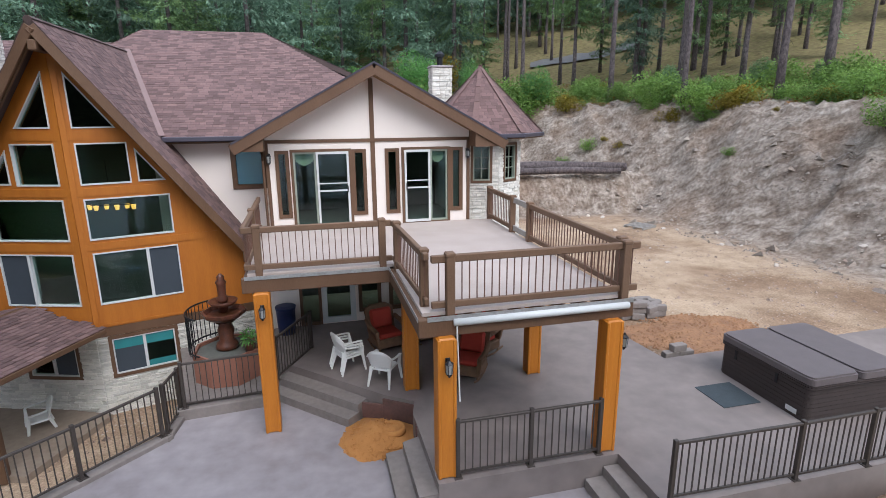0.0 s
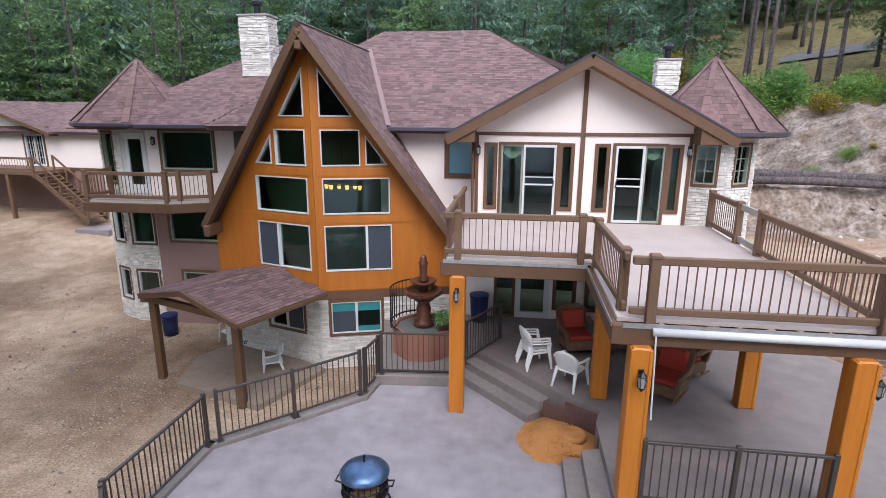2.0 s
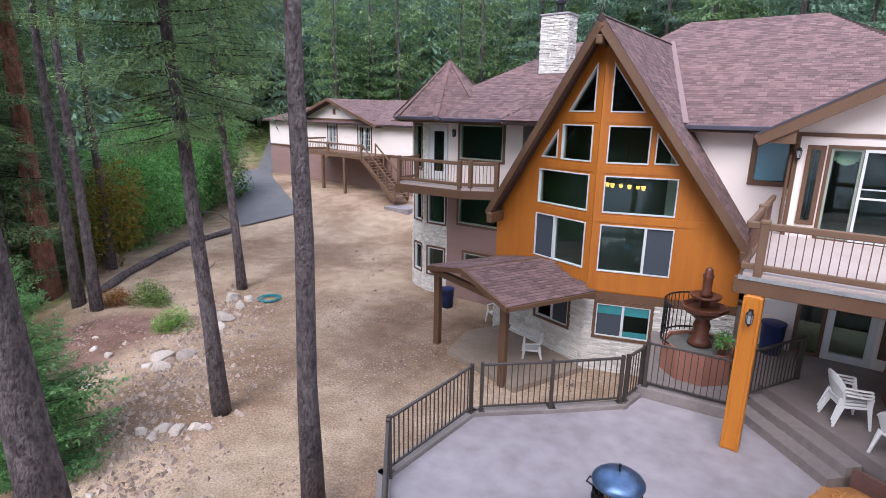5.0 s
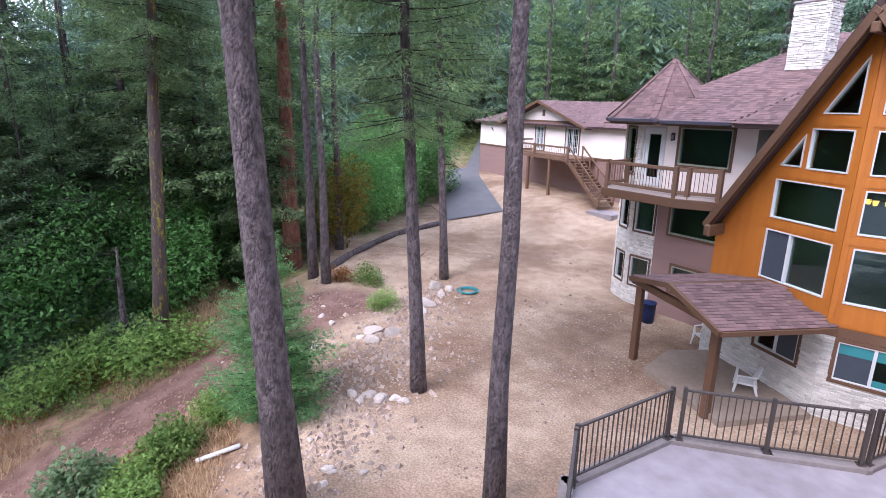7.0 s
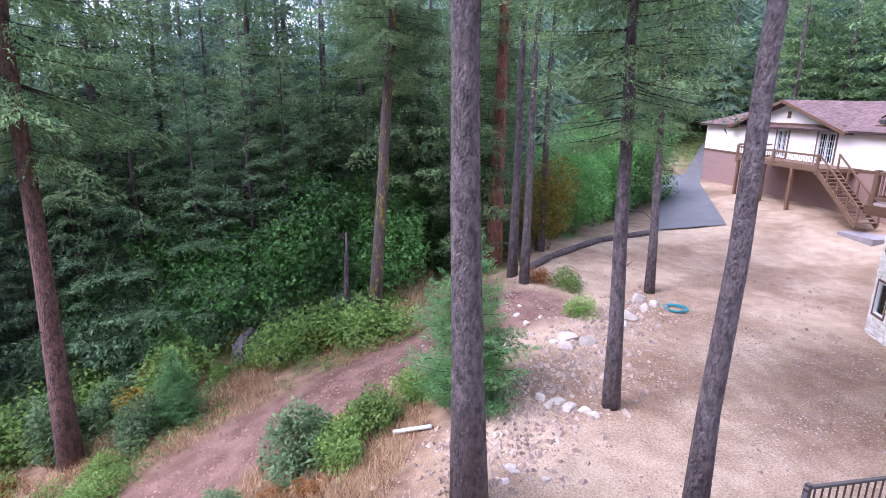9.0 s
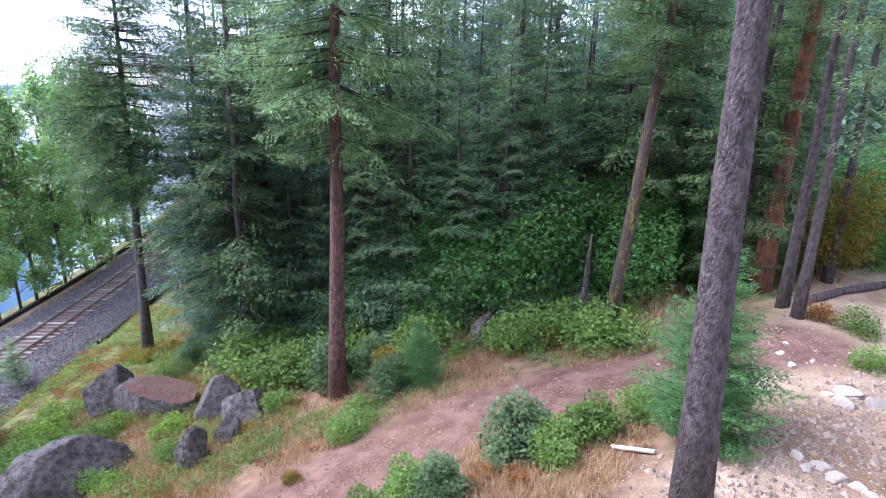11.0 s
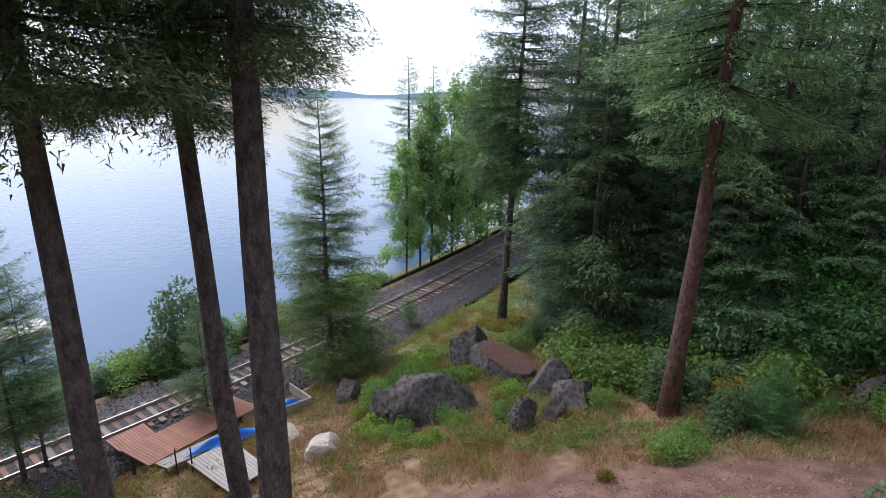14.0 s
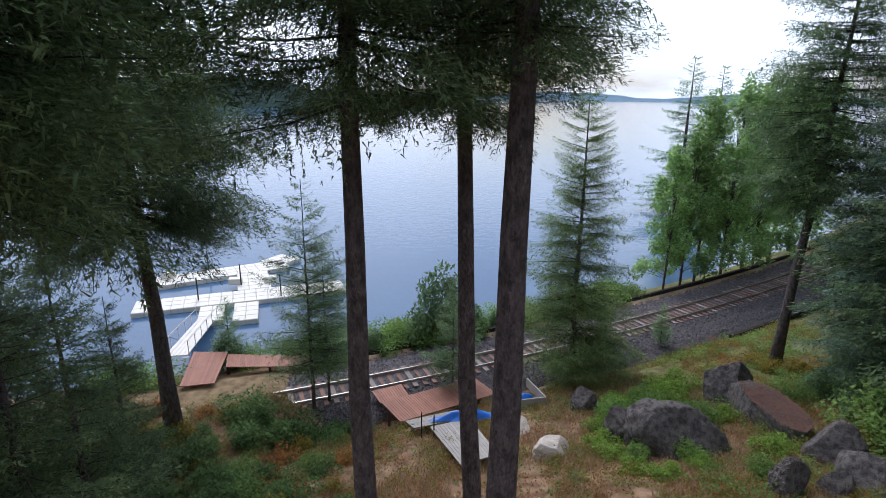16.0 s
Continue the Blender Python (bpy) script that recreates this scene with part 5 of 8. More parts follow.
for x, y, s in ((-18.6, 11.5, 0.5), (-18.0, 11.9, 0.4), (-17.6, 11.2, 0.45), (-16.9, 10.1, 0.5), (-16.4, 9.6, 0.42), (-15.6, 7.2, 0.5), (-15.1, 7.7, 0.45), (-15.0, 6.8, 0.4), (-12.2, 4.9, 0.3), (-11.9, 5.3, 0.28), (-11.55, 5.45, 0.3), (-11.4, 5.8, 0.25), (-11.1, 5.9, 0.22), (-11.75, 4.95, 0.22), (-9.5, 3.3, 0.16), (-10.6, 2.6, 0.25)):
    s *= 0.82
    boulder(x, y, s, s * random.uniform(0.5, 0.85), s * random.uniform(0.45, 0.75), random.uniform(0, 360), int(s * 1000 + x * 10), M_ROCKW, PR, "rock", 0.3, 8, None, "rocks along the yard")
for k in range(90):
    if k < 45:
        x, y = random.uniform(-19, -9), random.uniform(-2, 9)
        if abs(y - edge_y(x)) > 3:
            continue
    elif k < 70:
        x, y = random.uniform(-6, 1), random.uniform(-14, -10)
    else:
        x, y = random.uniform(14, 24), random.uniform(14, 32)
    s = random.uniform(0.06, 0.2)
    boulder(x, y, s, s * 0.8, s * 0.6, random.uniform(0, 360), k + 100, M_ROCKW, "small pale stone on bare soil", "stone", 0.3, 4, None, "loose stones")

# ---- railway ----
rail = thing("railway", "single railway track on grey ballast beside the lake", "railway")
rail.matrix_basis = Matrix()
xs = [20 - 1.0 * i for i in range(96)]


def off(x, d):
    s = 0.22 - 0.005 * x if x > -70 else 0.57
    k = math.hypot(1, s)
    return x + s / k * d * 1.0, track_y(x) - d / k


vs, fs = [], []
for x in xs:
    wide_ = 2.9 + 1.7 * sm(-11, -20, x)
    for d, z in ((-wide_ - 1.2, -10.95), (-wide_ + 0.3, -10.32), (-0.5, -10.22), (1.9, -10.24), (2.9, -10.7)):
        px, py = off(x, d + 0.0)
        vs.append((px, py, z + 0.03 * noise.noise((px * 2, py * 2, 0))))
fs = [(i * 5 + k, i * 5 + k + 1, i * 5 + k + 6, i * 5 + k + 5) for i in range(len(xs) - 1) for k in range(4)]
M_BALLAST = mat("ballast", (0.13, 0.115, 0.12), (0.035, 0.03, 0.033), 0.95, 7, 14, 1.0, dist=0.08, soft=0.13)
part("ballast_bed", Mesh().add(vs, fs), M_BALLAST, rail, "dark grey crushed stone ballast", True)
for d in (0.0, -1.435):
    rm_ = Mesh()
    pts = [Vector((*off(x, d), -10.1)) for x in xs]
    for a, b in zip(pts, pts[1:]):
        rm_.beam(a, b, 0.07, 0.15, 0.0, ext=0.01)
    part("steel_rail", rm_, M_STEEL, rail, "worn shiny steel rail")
tie = Mesh().box(-1.3, 1.3, -0.12, 0.12, -0.08, 0.07).data("sleeper", M_TIE)
tiep = Mesh().box(-1.3, 1.3, -0.14, 0.14, -0.08, 0.09).data("sleeper", M_TIEP)
x = 8.0
while x > -68:
    s = 0.22 - 0.005 * x
    pale_ = int(round((8.0 - x) / 0.56)) % 4 == 0
    o = new("sleeper", tiep if pale_ else tie)
    o.parent = rail
    px, py = off(x, -0.72)
    o.matrix_basis = Matrix.Translation((px, py, -10.255 if pale_ else -10.262)) @ Matrix.Rotation(math.atan2(-1, s) + random.uniform(-0.02, 0.02), 4, "Z")
    x -= 0.56
M_OLDWOOD = mat("tarred_timber", (0.04, 0.032, 0.028), (0.02, 0.017, 0.015), 0.9, 4, 30, 0.3)
for lim, d, z, hh in ((4, 3.1, -10.25, 0.45), (-24, -5.2, -10.5, 0.6)):
    wl_ = Mesh()
    for a, b in zip(xs, xs[1:]):
        if a < lim:
            wl_.beam((*off(a, d), z), (*off(b, d), z), 0.25, hh, 0.0, ext=0.02)
    part("timber_edge", wl_, M_OLDWOOD, rail, "dark timber edging beside the ballast")


def planks(thing_, corners, n, z, mt, thick=0.05, name="plank"):
    """Boards laid side by side between two edges (a0-a1 and b0-b1)."""
    a0, a1, b0, b1 = [Vector((*c, z)) if len(c) == 2 else Vector(c) for c in corners]
    for k in range(n):
        p, q = (k + 0.05) / n, (k + 0.95) / n
        pts = [a0.lerp(a1, p), a0.lerp(a1, q), b0.lerp(b1, q), b0.lerp(b1, p)]
        part(name, Mesh().slab(pts, (0, 0, -thick)), mt, thing_)


wk = thing("boardwalk", "red-brown plank boardwalk beside the railway", "boardwalk")
wk.matrix_basis = Matrix()
planks(wk, ((2.4, -31.9), (7.7, -33.0), (2.3, -30.5), (7.5, -31.3)), 38, -9.85, M_WOODR)
planks(wk, ((7.75, -33.3), (9.9, -33.7), (7.75, -29.4), (9.6, -29.3)), 14, -9.85, M_WOODR)
for x, y in ((2.6, -31.2), (5, -31.6), (7.6, -32.3), (9.4, -31.5)):
    part("support_post", Mesh().box(x - 0.08, x + 0.08, y - 0.08, y + 0.08, -12.6, -9.91), M_TRIM, wk)
pf = thing("platform", "red-brown plank platform on the slope", "deck")
pf.matrix_basis = Matrix()
planks(pf, ((-1.45, -25.4), (-6.9, -27.2), (-2.25, -23.5), (-7.7, -25.3)), 38, -9.6, M_WOODR)
planks(pf, ((-1.0, -26.9), (-2.7, -27.4), (-1.4, -25.6), (-3.0, -26.1)), 12, -9.75, M_WOODR)
for x, y in ((-1.8, -25), (-6.9, -26), (-2.6, -24.0), (-5.5, -26.5)):
    part("support_post", Mesh().box(x - 0.08, x + 0.08, y - 0.08, y + 0.08, -10.8, -9.68), M_TRIM, pf)
gk = thing("walkway", "weathered grey plank walkway down the slope", "deck")
gk.matrix_basis = Matrix()
planks(gk, ((-2.3, -21.9, -8.5), (-2.6, -20.9, -8.25), (-4.9, -22.4, -8.5), (-5.2, -21.3, -8.25)), 8, -8.5, M_WOODG)
planks(gk, ((-3.3, -20.8, -8.2), (-5.2, -21.2, -8.2), (-3.7, -16.2, -6.75), (-5.2, -16.6, -6.75)), 13, -8.0, M_WOODG)
for x, y in ((-2.6, -21.4), (-5.0, -21.8), (-3.9, -16.6), (-5.0, -16.9), (-4.9, -19.2)):
    part("support_post", Mesh().box(x - 0.06, x + 0.06, y - 0.06, y + 0.06, -10.4, -7.0 if y > -18 else -8.32), M_WOODG, gk)
for x, y in ((-2.9, -20.6), (-3.4, -20.3)):
    part("steel_stake", Mesh().tube([(x, y, -9), (x, y, -7.3)], 0.03, 6), M_BLACK, gk)


def heap(name, x, y, z, rx, ry, h, material, label, cat, seed, n=28, rough=0.25):
    """A low heap with an uneven outline."""
    rng = random.Random(seed)
    vs, fs = [(x, y, z + h)], []
    rings = 9
    for r in range(1, rings + 1):
        t = r / rings
        for k in range(n):
            a = 2 * math.pi * k / n
            e = 1 + rough * noise.noise((math.cos(a) * 1.5, math.sin(a) * 1.5, seed)) + 0.06 * noise.noise((math.cos(a) * 6, math.sin(a) * 6, seed + t * 3))
            hh = h * (1 - sm(0.1, 1, t)) * (1 + 0.35 * noise.noise((math.cos(a) * 3 * t, math.sin(a) * 3 * t, seed + 5))) + 0.02 * noise.noise((k * 1.7, r * 2.1, seed))
            vs.append((x + math.cos(a) * rx * t * e, y + math.sin(a) * ry * t * e, z + (hh if r < rings else -0.02)))
    fs += [(0, 1 + k, 1 + (k + 1) % n) for k in range(n)]
    fs += [(1 + (r - 1) * n + k, 1 + r * n + k, 1 + r * n + (k + 1) % n, 1 + (r - 1) * n + (k + 1) % n) for r in range(1, rings) for k in range(n)]
    ob = part(name, Mesh().add(vs, fs), material, None, "", True)
    return tagged(ob, label, cat)


heap("tarp", -5.2, -21.3, -8.2, 1.35, 0.42, 0.4, M_BLUE, "crumpled blue tarp on the grey walkway", "tarp", 4, rough=0.6)
heap("tarp", -8.4, -23.0, -8.7, 0.9, 0.5, 0.35, M_BLUE, "crumpled blue tarp in a timber box", "tarp", 6, rough=0.6)
bx = thing("timber_box", "weathered timber box frame on the slope", "box")
bx.matrix_basis = Matrix()
for p, q in (((-9.4, -22.5), (-9.3, -25.0)), ((-9.4, -22.5), (-7.5, -22.4)), ((-7.5, -22.4), (-7.4, -24.6))):
    part("side_board", Mesh().beam((*p, -8.55), (*q, -8.9 if q[1] < -24 else -8.55), 0.08, 0.5, 0.01), M_WOODG, bx)

# ---- floating dock ----
dock = thing("floating_dock", "white modular floating dock with posts on the lake", "dock")
dock.matrix_basis = Matrix()
M_DOCK = mat("dock_plastic", (0.72, 0.68, 0.62), (0.6, 0.56, 0.5), 0.6, 1, 20, 0.2)


def dock_run(p, q, w):
    p, q = Vector((*p, -11.68)), Vector((*q, -11.68))
    L = (q - p).length
    d = (q - p).normalized()
    s = Vector((-d.y, d.x, 0))
    n, m = max(1, round(L / 1.0)), max(1, round(w / 1.0))
    for i in range(n):
        for j in range(m):
            c = p + d * (L * (i + 0.5) / n) + s * (w * ((j + 0.5) / m - 0.5))
            mt = Matrix((d, s, Vector((0, 0, 1)))).transposed().to_4x4()
            mt.translation = c
            part("float_block", Mesh().box(-L / n / 2 + 0.005, L / n / 2 - 0.005, -w / m / 2 + 0.005, w / m / 2 - 0.005, -0.35, 0.2, mt, 0.05), M_DOCK, dock)


dock_run((19, -52.9), (6.5, -57.6), 3.0)
dock_run((18, -46.6), (0.5, -49.6), 3.0)
dock_run((9.6, -55.0), (8.6, -49.8), 3.0)
dock_run((8.8, -46.4), (8.3, -42.4), 2.0)
dock_run((11.5, -46.0), (11.0, -42.6), 2.0)
dock_run((8.2, -57.8), (6.2, -60.2), 3.0)
for x, y in ((14, -56), (10, -51), (6, -47.5), (13.0, -47.5), (4, -50)):
    part("mooring_post", Mesh().tube([(x, y, -13), (x, y, -9.4)], 0.06, 8), M_BLACK, dock)
for x, y in ((10.6, -51.5), (7.4, -51.6), (17.3, -54.2)):
    part("dock_box", Mesh().box(x - 0.6, x + 0.6, y - 0.4, y + 0.4, -11.5, -10.9, None, 0.06), M_DOCK, dock)
gw_ = thing("gangway", "grey metal gangway from shore to the dock", "gangway")
gw_.matrix_basis = Matrix()
planks(gw_, ((10.6, -42.9, -11.4), (12.0, -42.9, -11.4), (10.2, -33.4, -9.9), (11.6, -33.4, -9.9)), 5, 0, M_DOCK)
for s in (10.5, 12.0):
    part("handrail", Mesh().tube([(s, -42.9, -10.5), (s - 0.4, -33.4, -8.95)], 0.03, 6), M_STEEL, gw_)
    for k in range(6):
        t = k / 5
        part("rail_post", Mesh().tube([(s - 0.4 * t, -42.9 + 9.5 * t, -11.45 + 1.5 * t), (s - 0.4 * t, -42.9 + 9.5 * t, -10.5 + 1.55 * t)], 0.025, 6), M_STEEL, gw_)

# ---- logs, pallet, pipes in the yard ----
LG = [(-29.3, 18.7), (-28.6, 16.6), (-27.9, 14.6), (-26.4, 12.4), (-24.9, 10.4), (-23.1, 8.4)]
for (ax, ay), (bx_, by) in zip(LG, LG[1:]):
    tagged(part("edge_log", Mesh().tube([(ax, ay, height(ax, ay) + 0.12), ((ax + bx_) / 2, (ay + by) / 2 + 0.05, height((ax + bx_) / 2, (ay + by) / 2) + 0.14), (bx_, by, height(bx_, by) + 0.12)], [0.17, 0.18, 0.15], 10), M_BARK, None, "", True), "grey log lying along the yard edge", "log", "edge logs")
tagged(part("fallen_log", Mesh().tube([(9.8, 31.9, 3.15), (15, 31.3, 3.2), (19.6, 30.4, 3.1)], [0.34, 0.32, 0.26], 12), M_BARK, None, "", True), "long dark log on the rock ledge", "log")
tagged(part("fallen_log", Mesh().tube([(12.2, 30.9, 2.95), (15.4, 30.6, 3.0), (19.0, 30.0, 2.9)], [0.2, 0.22, 0.18], 10), M_BARK, None, "", True), "thinner log beside the long one", "log")
pal = thing("pallet", "weathered wooden pallet lying on the dirt", "pallet", (17.3, 25.0, height(17.3, 25.0) + 0.12), 25)
for k in range(6):
    part("slat", Mesh().box(-0.6 + k * 0.22, -0.5 + k * 0.22, -0.6, 0.6, 0, 0.03), M_WOODG, pal)
for k in (-0.55, 0, 0.55):
    part("runner", Mesh().box(-0.62, 0.62, k - 0.04, k + 0.04, -0.1, 0), M_WOODG, pal)
tagged(part("white_pipe", Mesh().tube([(-12.35, 1.1, height(-12.35, 1.1) + 0.12), (-11.9, 2.0, height(-11.9, 2.0) + 0.08)], 0.055, 10), M_WHITE, None, "", True), "short white plastic pipe on the slope", "pipe")
hs_ = Mesh()
for k in range(4):
    hs_.tube([(-17.4 + (0.3 + 0.05 * k) * math.cos(a), 12.4 + (0.3 + 0.05 * k) * math.sin(a), height(-17.4, 12.4) + 0.04 + 0.03 * (k % 2)) for a in (i * 0.4 for i in range(17))], 0.02, 5)
M_TEAL = mat("teal_rubber", (0.02, 0.25, 0.28), None, 0.5, 5, 40, 0.05)
tagged(part("garden_hose", hs_, M_TEAL, None, "", True), "coiled teal garden hose on the dirt", "hose")

# concrete blocks and edging stones beside the terrace
random.seed(8)
blk = Mesh().box(-0.2, 0.2, -0.1, 0.1, 0, 0.18, None, 0.015).data("paver_block", M_CONC2)
for k in range(34):
    o = tagged(new("paver_block", blk), "grey concrete paver block in a loose pile", "block", "paver pile")
    j = k % 16
    o.matrix_basis = pose(9.2 + (j % 4) * 0.38 + random.uniform(-0.1, 0.1), 13.35 + (j // 4) * 0.26 + random.uniform(-0.06, 0.06), 0.42 + 0.18 * (k // 16), 0, random.uniform(-4, 4), random.uniform(-22, 22))
for k in range(3):
    o = tagged(new("paver_block", blk), "pale concrete block at the terrace corner", "block", "terrace edging")
    o.matrix_basis = pose(8.75 + k * 0.42 if k < 2 else 8.95, 10.74, 0.43 if k < 2 else 0.61, 0, 0, random.uniform(-7, 7))
M_SOIL = mat("orange_brown_soil", (0.36, 0.19, 0.095), (0.19, 0.1, 0.06), 0.95, 1.6, 12, 1.0, dist=0.05)
heap("soil", 10.5, 12.0, 0.43, 2.15, 1.3, 0.1, M_SOIL, "loose orange-brown soil beside the terrace", "soil", 3, 60, 0.35)
rs = random.Random(61)
cl_ = []
for k in range(700):
    a, r = rs.uniform(0, 6.283), math.sqrt(rs.random())
    x, y, q_ = 10.5 + 2.2 * r * math.cos(a), 12.0 + 1.35 * r * math.sin(a), rs.uniform(0.015, 0.06)
    z = 0.43 + 0.1 * (1 - sm(0.1, 1, r))
    p = [Vector((x + q_ * math.cos(e), y + q_ * math.sin(e), z + rs.uniform(-0.4, 0.2) * q_)) for e in (0, 1.57, 3.14, 4.71)]
    t = Vector((x, y, z + q_ * 0.8))
    cl_ += [(tuple(p[i]), tuple(p[(i + 1) % 4]), tuple(t)) for i in range(4)]
tagged(new("soil_clods", tri_mesh("soil_clods", np.array(cl_), M_SOIL)), "crumbled orange-brown clods and stones", "soil", kind="stuff")

# ---- hot tub ----
tub = thing("hot_tub", "dark brown hot tub with a folded grey vinyl cover", "hot tub", (10.38, 8.45, UT), 0)


def rounded(hw, hd, r, n=5):
    pts = []
    for cx, cy, a0 in ((hw - r, hd - r, 0), (-hw + r, hd - r, 90), (-hw + r, -hd + r, 180), (hw - r, -hd + r, 270)):
        pts += [(cx + r * math.cos(radians(a0 + 90 * k / n)), cy + r * math.sin(radians(a0 + 90 * k / n))) for k in range(n + 1)]
    return pts


part("cabinet", Mesh().prism(rounded(1.15, 1.15, 0.12), 0, 0.78), M_TUB, tub)
for k in range(8):
    part("cabinet_board", Mesh().prism(rounded(1.158, 1.158, 0.12), 0.03 + k * 0.094, 0.03 + k * 0.094 + 0.085), M_TUB, tub)
for sx in (-1, 1):
    pts = [(x * 0.5 + sx * 0.6, y) for x, y in rounded(1.17, 1.2, 0.2)]
    cv = Mesh().prism(pts, 0.8, 0.93)
    cv.prism([(sx * 0.6 + (x - sx * 0.6) * 0.95, y * 0.975) for x, y in pts], 0.93, 0.965)
    part("cover_half", cv, M_TUBCOVER, tub, "grey-brown padded cover half")
for k in range(2):
    part("skirt", Mesh().prism(rounded(1.19, 1.21, 0.16), 0.72 + 0.04 * k, 0.75 + 0.04 * k), M_TUB, tub)
part("badge", Mesh().box(-1.175, -1.16, -0.95, -0.7, 0.08, 0.18), M_WHITE, tub, "small pale badge")
for y in (-0.4, 0.7):
    part("strap", Mesh().box(-1.185, -1.17, y - 0.03, y + 0.03, 0.5, 0.8), M_BLACK, tub)
tagged(part("door_mat", Mesh().box(8.12, 9.02, 8.15, 9.05, UT + 0.004, UT + 0.02, None, 0.004), mat("mat_rubber", (0.05, 0.062, 0.07), None, 0.9, 6, 80, 0.4), None), "dark grey rubber mat beside the hot tub", "mat")

# ---- fire pit, sand pile ----
fp = thing("fire_pit", "round black steel fire pit with a domed mesh lid", "fire pit", (-2.03, 7.42, 0))
M_STEELB = mat("blued_steel", (0.05, 0.1, 0.21), (0.13, 0.19, 0.29), 0.33, 3, 14, 0.1, metal=0.75)
part("bowl", Mesh().lathe([(0.08, 0.16), (0.26, 0.19), (0.34, 0.26), (0.37, 0.34), (0.39, 0.35), (0.35, 0.33), (0.24, 0.24), (0.05, 0.21)], 28), M_BLACK, fp, smooth=True)
lid = part("lid", Mesh().lathe([(0.4, 0.66), (0.405, 0.69), (0.37, 0.74), (0.29, 0.8), (0.18, 0.845), (0.07, 0.865), (0.02, 0.868)], 32), M_STEELB, fp, "domed blued steel lid", True)
part("lid_handle", Mesh().tube([(0, 0, 0.86), (0, 0, 0.97)], 0.016, 8).tube([(0, 0, 0.955), (0, 0, 0.985)], 0.026, 8), M_BLACK, lid)
ring = [(0.37 * math.cos(a), 0.37 * math.sin(a), 0.36) for a in (i * math.pi / 12 for i in range(25))]
part("rim", Mesh().tube(ring, 0.02, 6), M_BLACK, fp)
for z_ in (0.5, 0.655):
    part("mesh_ring", Mesh().tube([(p[0], p[1], z_) for p in ring], 0.012, 6), M_BLACK, fp)
for k in range(24):
    a = k * math.pi / 12
    part("mesh_bar", Mesh().tube([(0.368 * math.cos(a), 0.368 * math.sin(a), 0.35), (0.368 * math.cos(a), 0.368 * math.sin(a), 0.66)], 0.006 if k % 6 else 0.016, 4), M_BLACK, fp)
for k in range(4):
    a = k * 1.571 + 0.6
    part("leg", Mesh().tube([(0.3 * math.cos(a), 0.3 * math.sin(a), 0.26), (0.4 * math.cos(a), 0.4 * math.sin(a), 0.12), (0.44 * math.cos(a), 0.44 * math.sin(a), 0.0)], 0.02, 6), M_BLACK, fp)
for sg in (-1, 1):
    part("side_handle", Mesh().tube([(sg * 0.37, -0.08, 0.5), (sg * 0.47, -0.07, 0.52), (sg * 0.47, 0.07, 0.52), (sg * 0.37, 0.08, 0.5)], 0.016, 6), M_BLACK, fp)
M_SPLIT = mat("split_pine", (0.42, 0.24, 0.12), (0.3, 0.16, 0.08), 0.8, 4, 30, 0.2, stretch=(0.4, 2, 2))
for k, (ax, ay, bx_, by, z_) in enumerate(((-0.2, -0.16, 0.2, -0.1, 0.33), (-0.15, 0.08, 0.22, -0.02, 0.34), (-0.16, -0.1, 0.16, 0.1, 0.43))):
    part("firewood", Mesh().beam((ax, ay, z_), (bx_, by, z_ + 0.02), 0.11, 0.09, 0.012), M_SPLIT, fp, "split firewood log")
heap("sand", 1.2, 9.76, 0.0, 0.88, 0.84, 0.3, M_SAND, "orange sand heaped at the foot of the steps", "sand", 9, 40)
rs = random.Random(31)
cl_ = []
for k in range(420):
    a, r = rs.uniform(0, 6.283), 0.95 * math.sqrt(rs.random())
    x, y, s = 1.2 + 0.84 * r * math.cos(a), 9.76 + 0.8 * r * math.sin(a), rs.uniform(0.012, 0.04)
    z = 0.3 * (1 - sm(0.1, 1, r)) + 0.01
    p = [Vector((x + s * math.cos(q), y + s * math.sin(q), z + rs.uniform(-0.3, 0.3) * s)) for q in (0, 1.57, 3.14, 4.71)]
    t = Vector((x, y, z + s * 0.8))
    cl_ += [(tuple(p[i]), tuple(p[(i + 1) % 4]), tuple(t)) for i in range(4)]
tagged(new("sand_clods", tri_mesh("sand_clods", np.array(cl_), M_SAND)), "crumbled orange sand clods", "sand", kind="stuff")
part_b = thing("bucket_ring", "sandy round concrete form half buried in sand", "ring", (1.5, 9.72, 0.2))
part("wall", Mesh().lathe([(0.27, -0.05), (0.25, 0.06), (0.19, 0.07), (0.17, 0.03), (0.03, 0.06)], 20), M_SAND, part_b, smooth=True)
M_STAIN = mat("rust_stained_concrete", (0.17, 0.085, 0.07), (0.1, 0.058, 0.05), 0.75, 2.2, 14, 0.2)
rw = thing("stained_wall", "rust-stained concrete face behind the sand", "wall")
rw.matrix_basis = Matrix()
for (ax, ay), (bx_, by) in zip([(0.86, 10.72), (1.4, 10.46), (2.0, 10.02)], [(1.4, 10.46), (2.0, 10.02), (1.9, 9.15)]):
    hh = 0.36 if ax < 1 else 0.5
    part("face_slab", Mesh().beam((ax, ay, hh / 2 + 0.004), (bx_, by, hh / 2 + 0.004), 0.05, hh, 0.008), M_STAIN, rw)


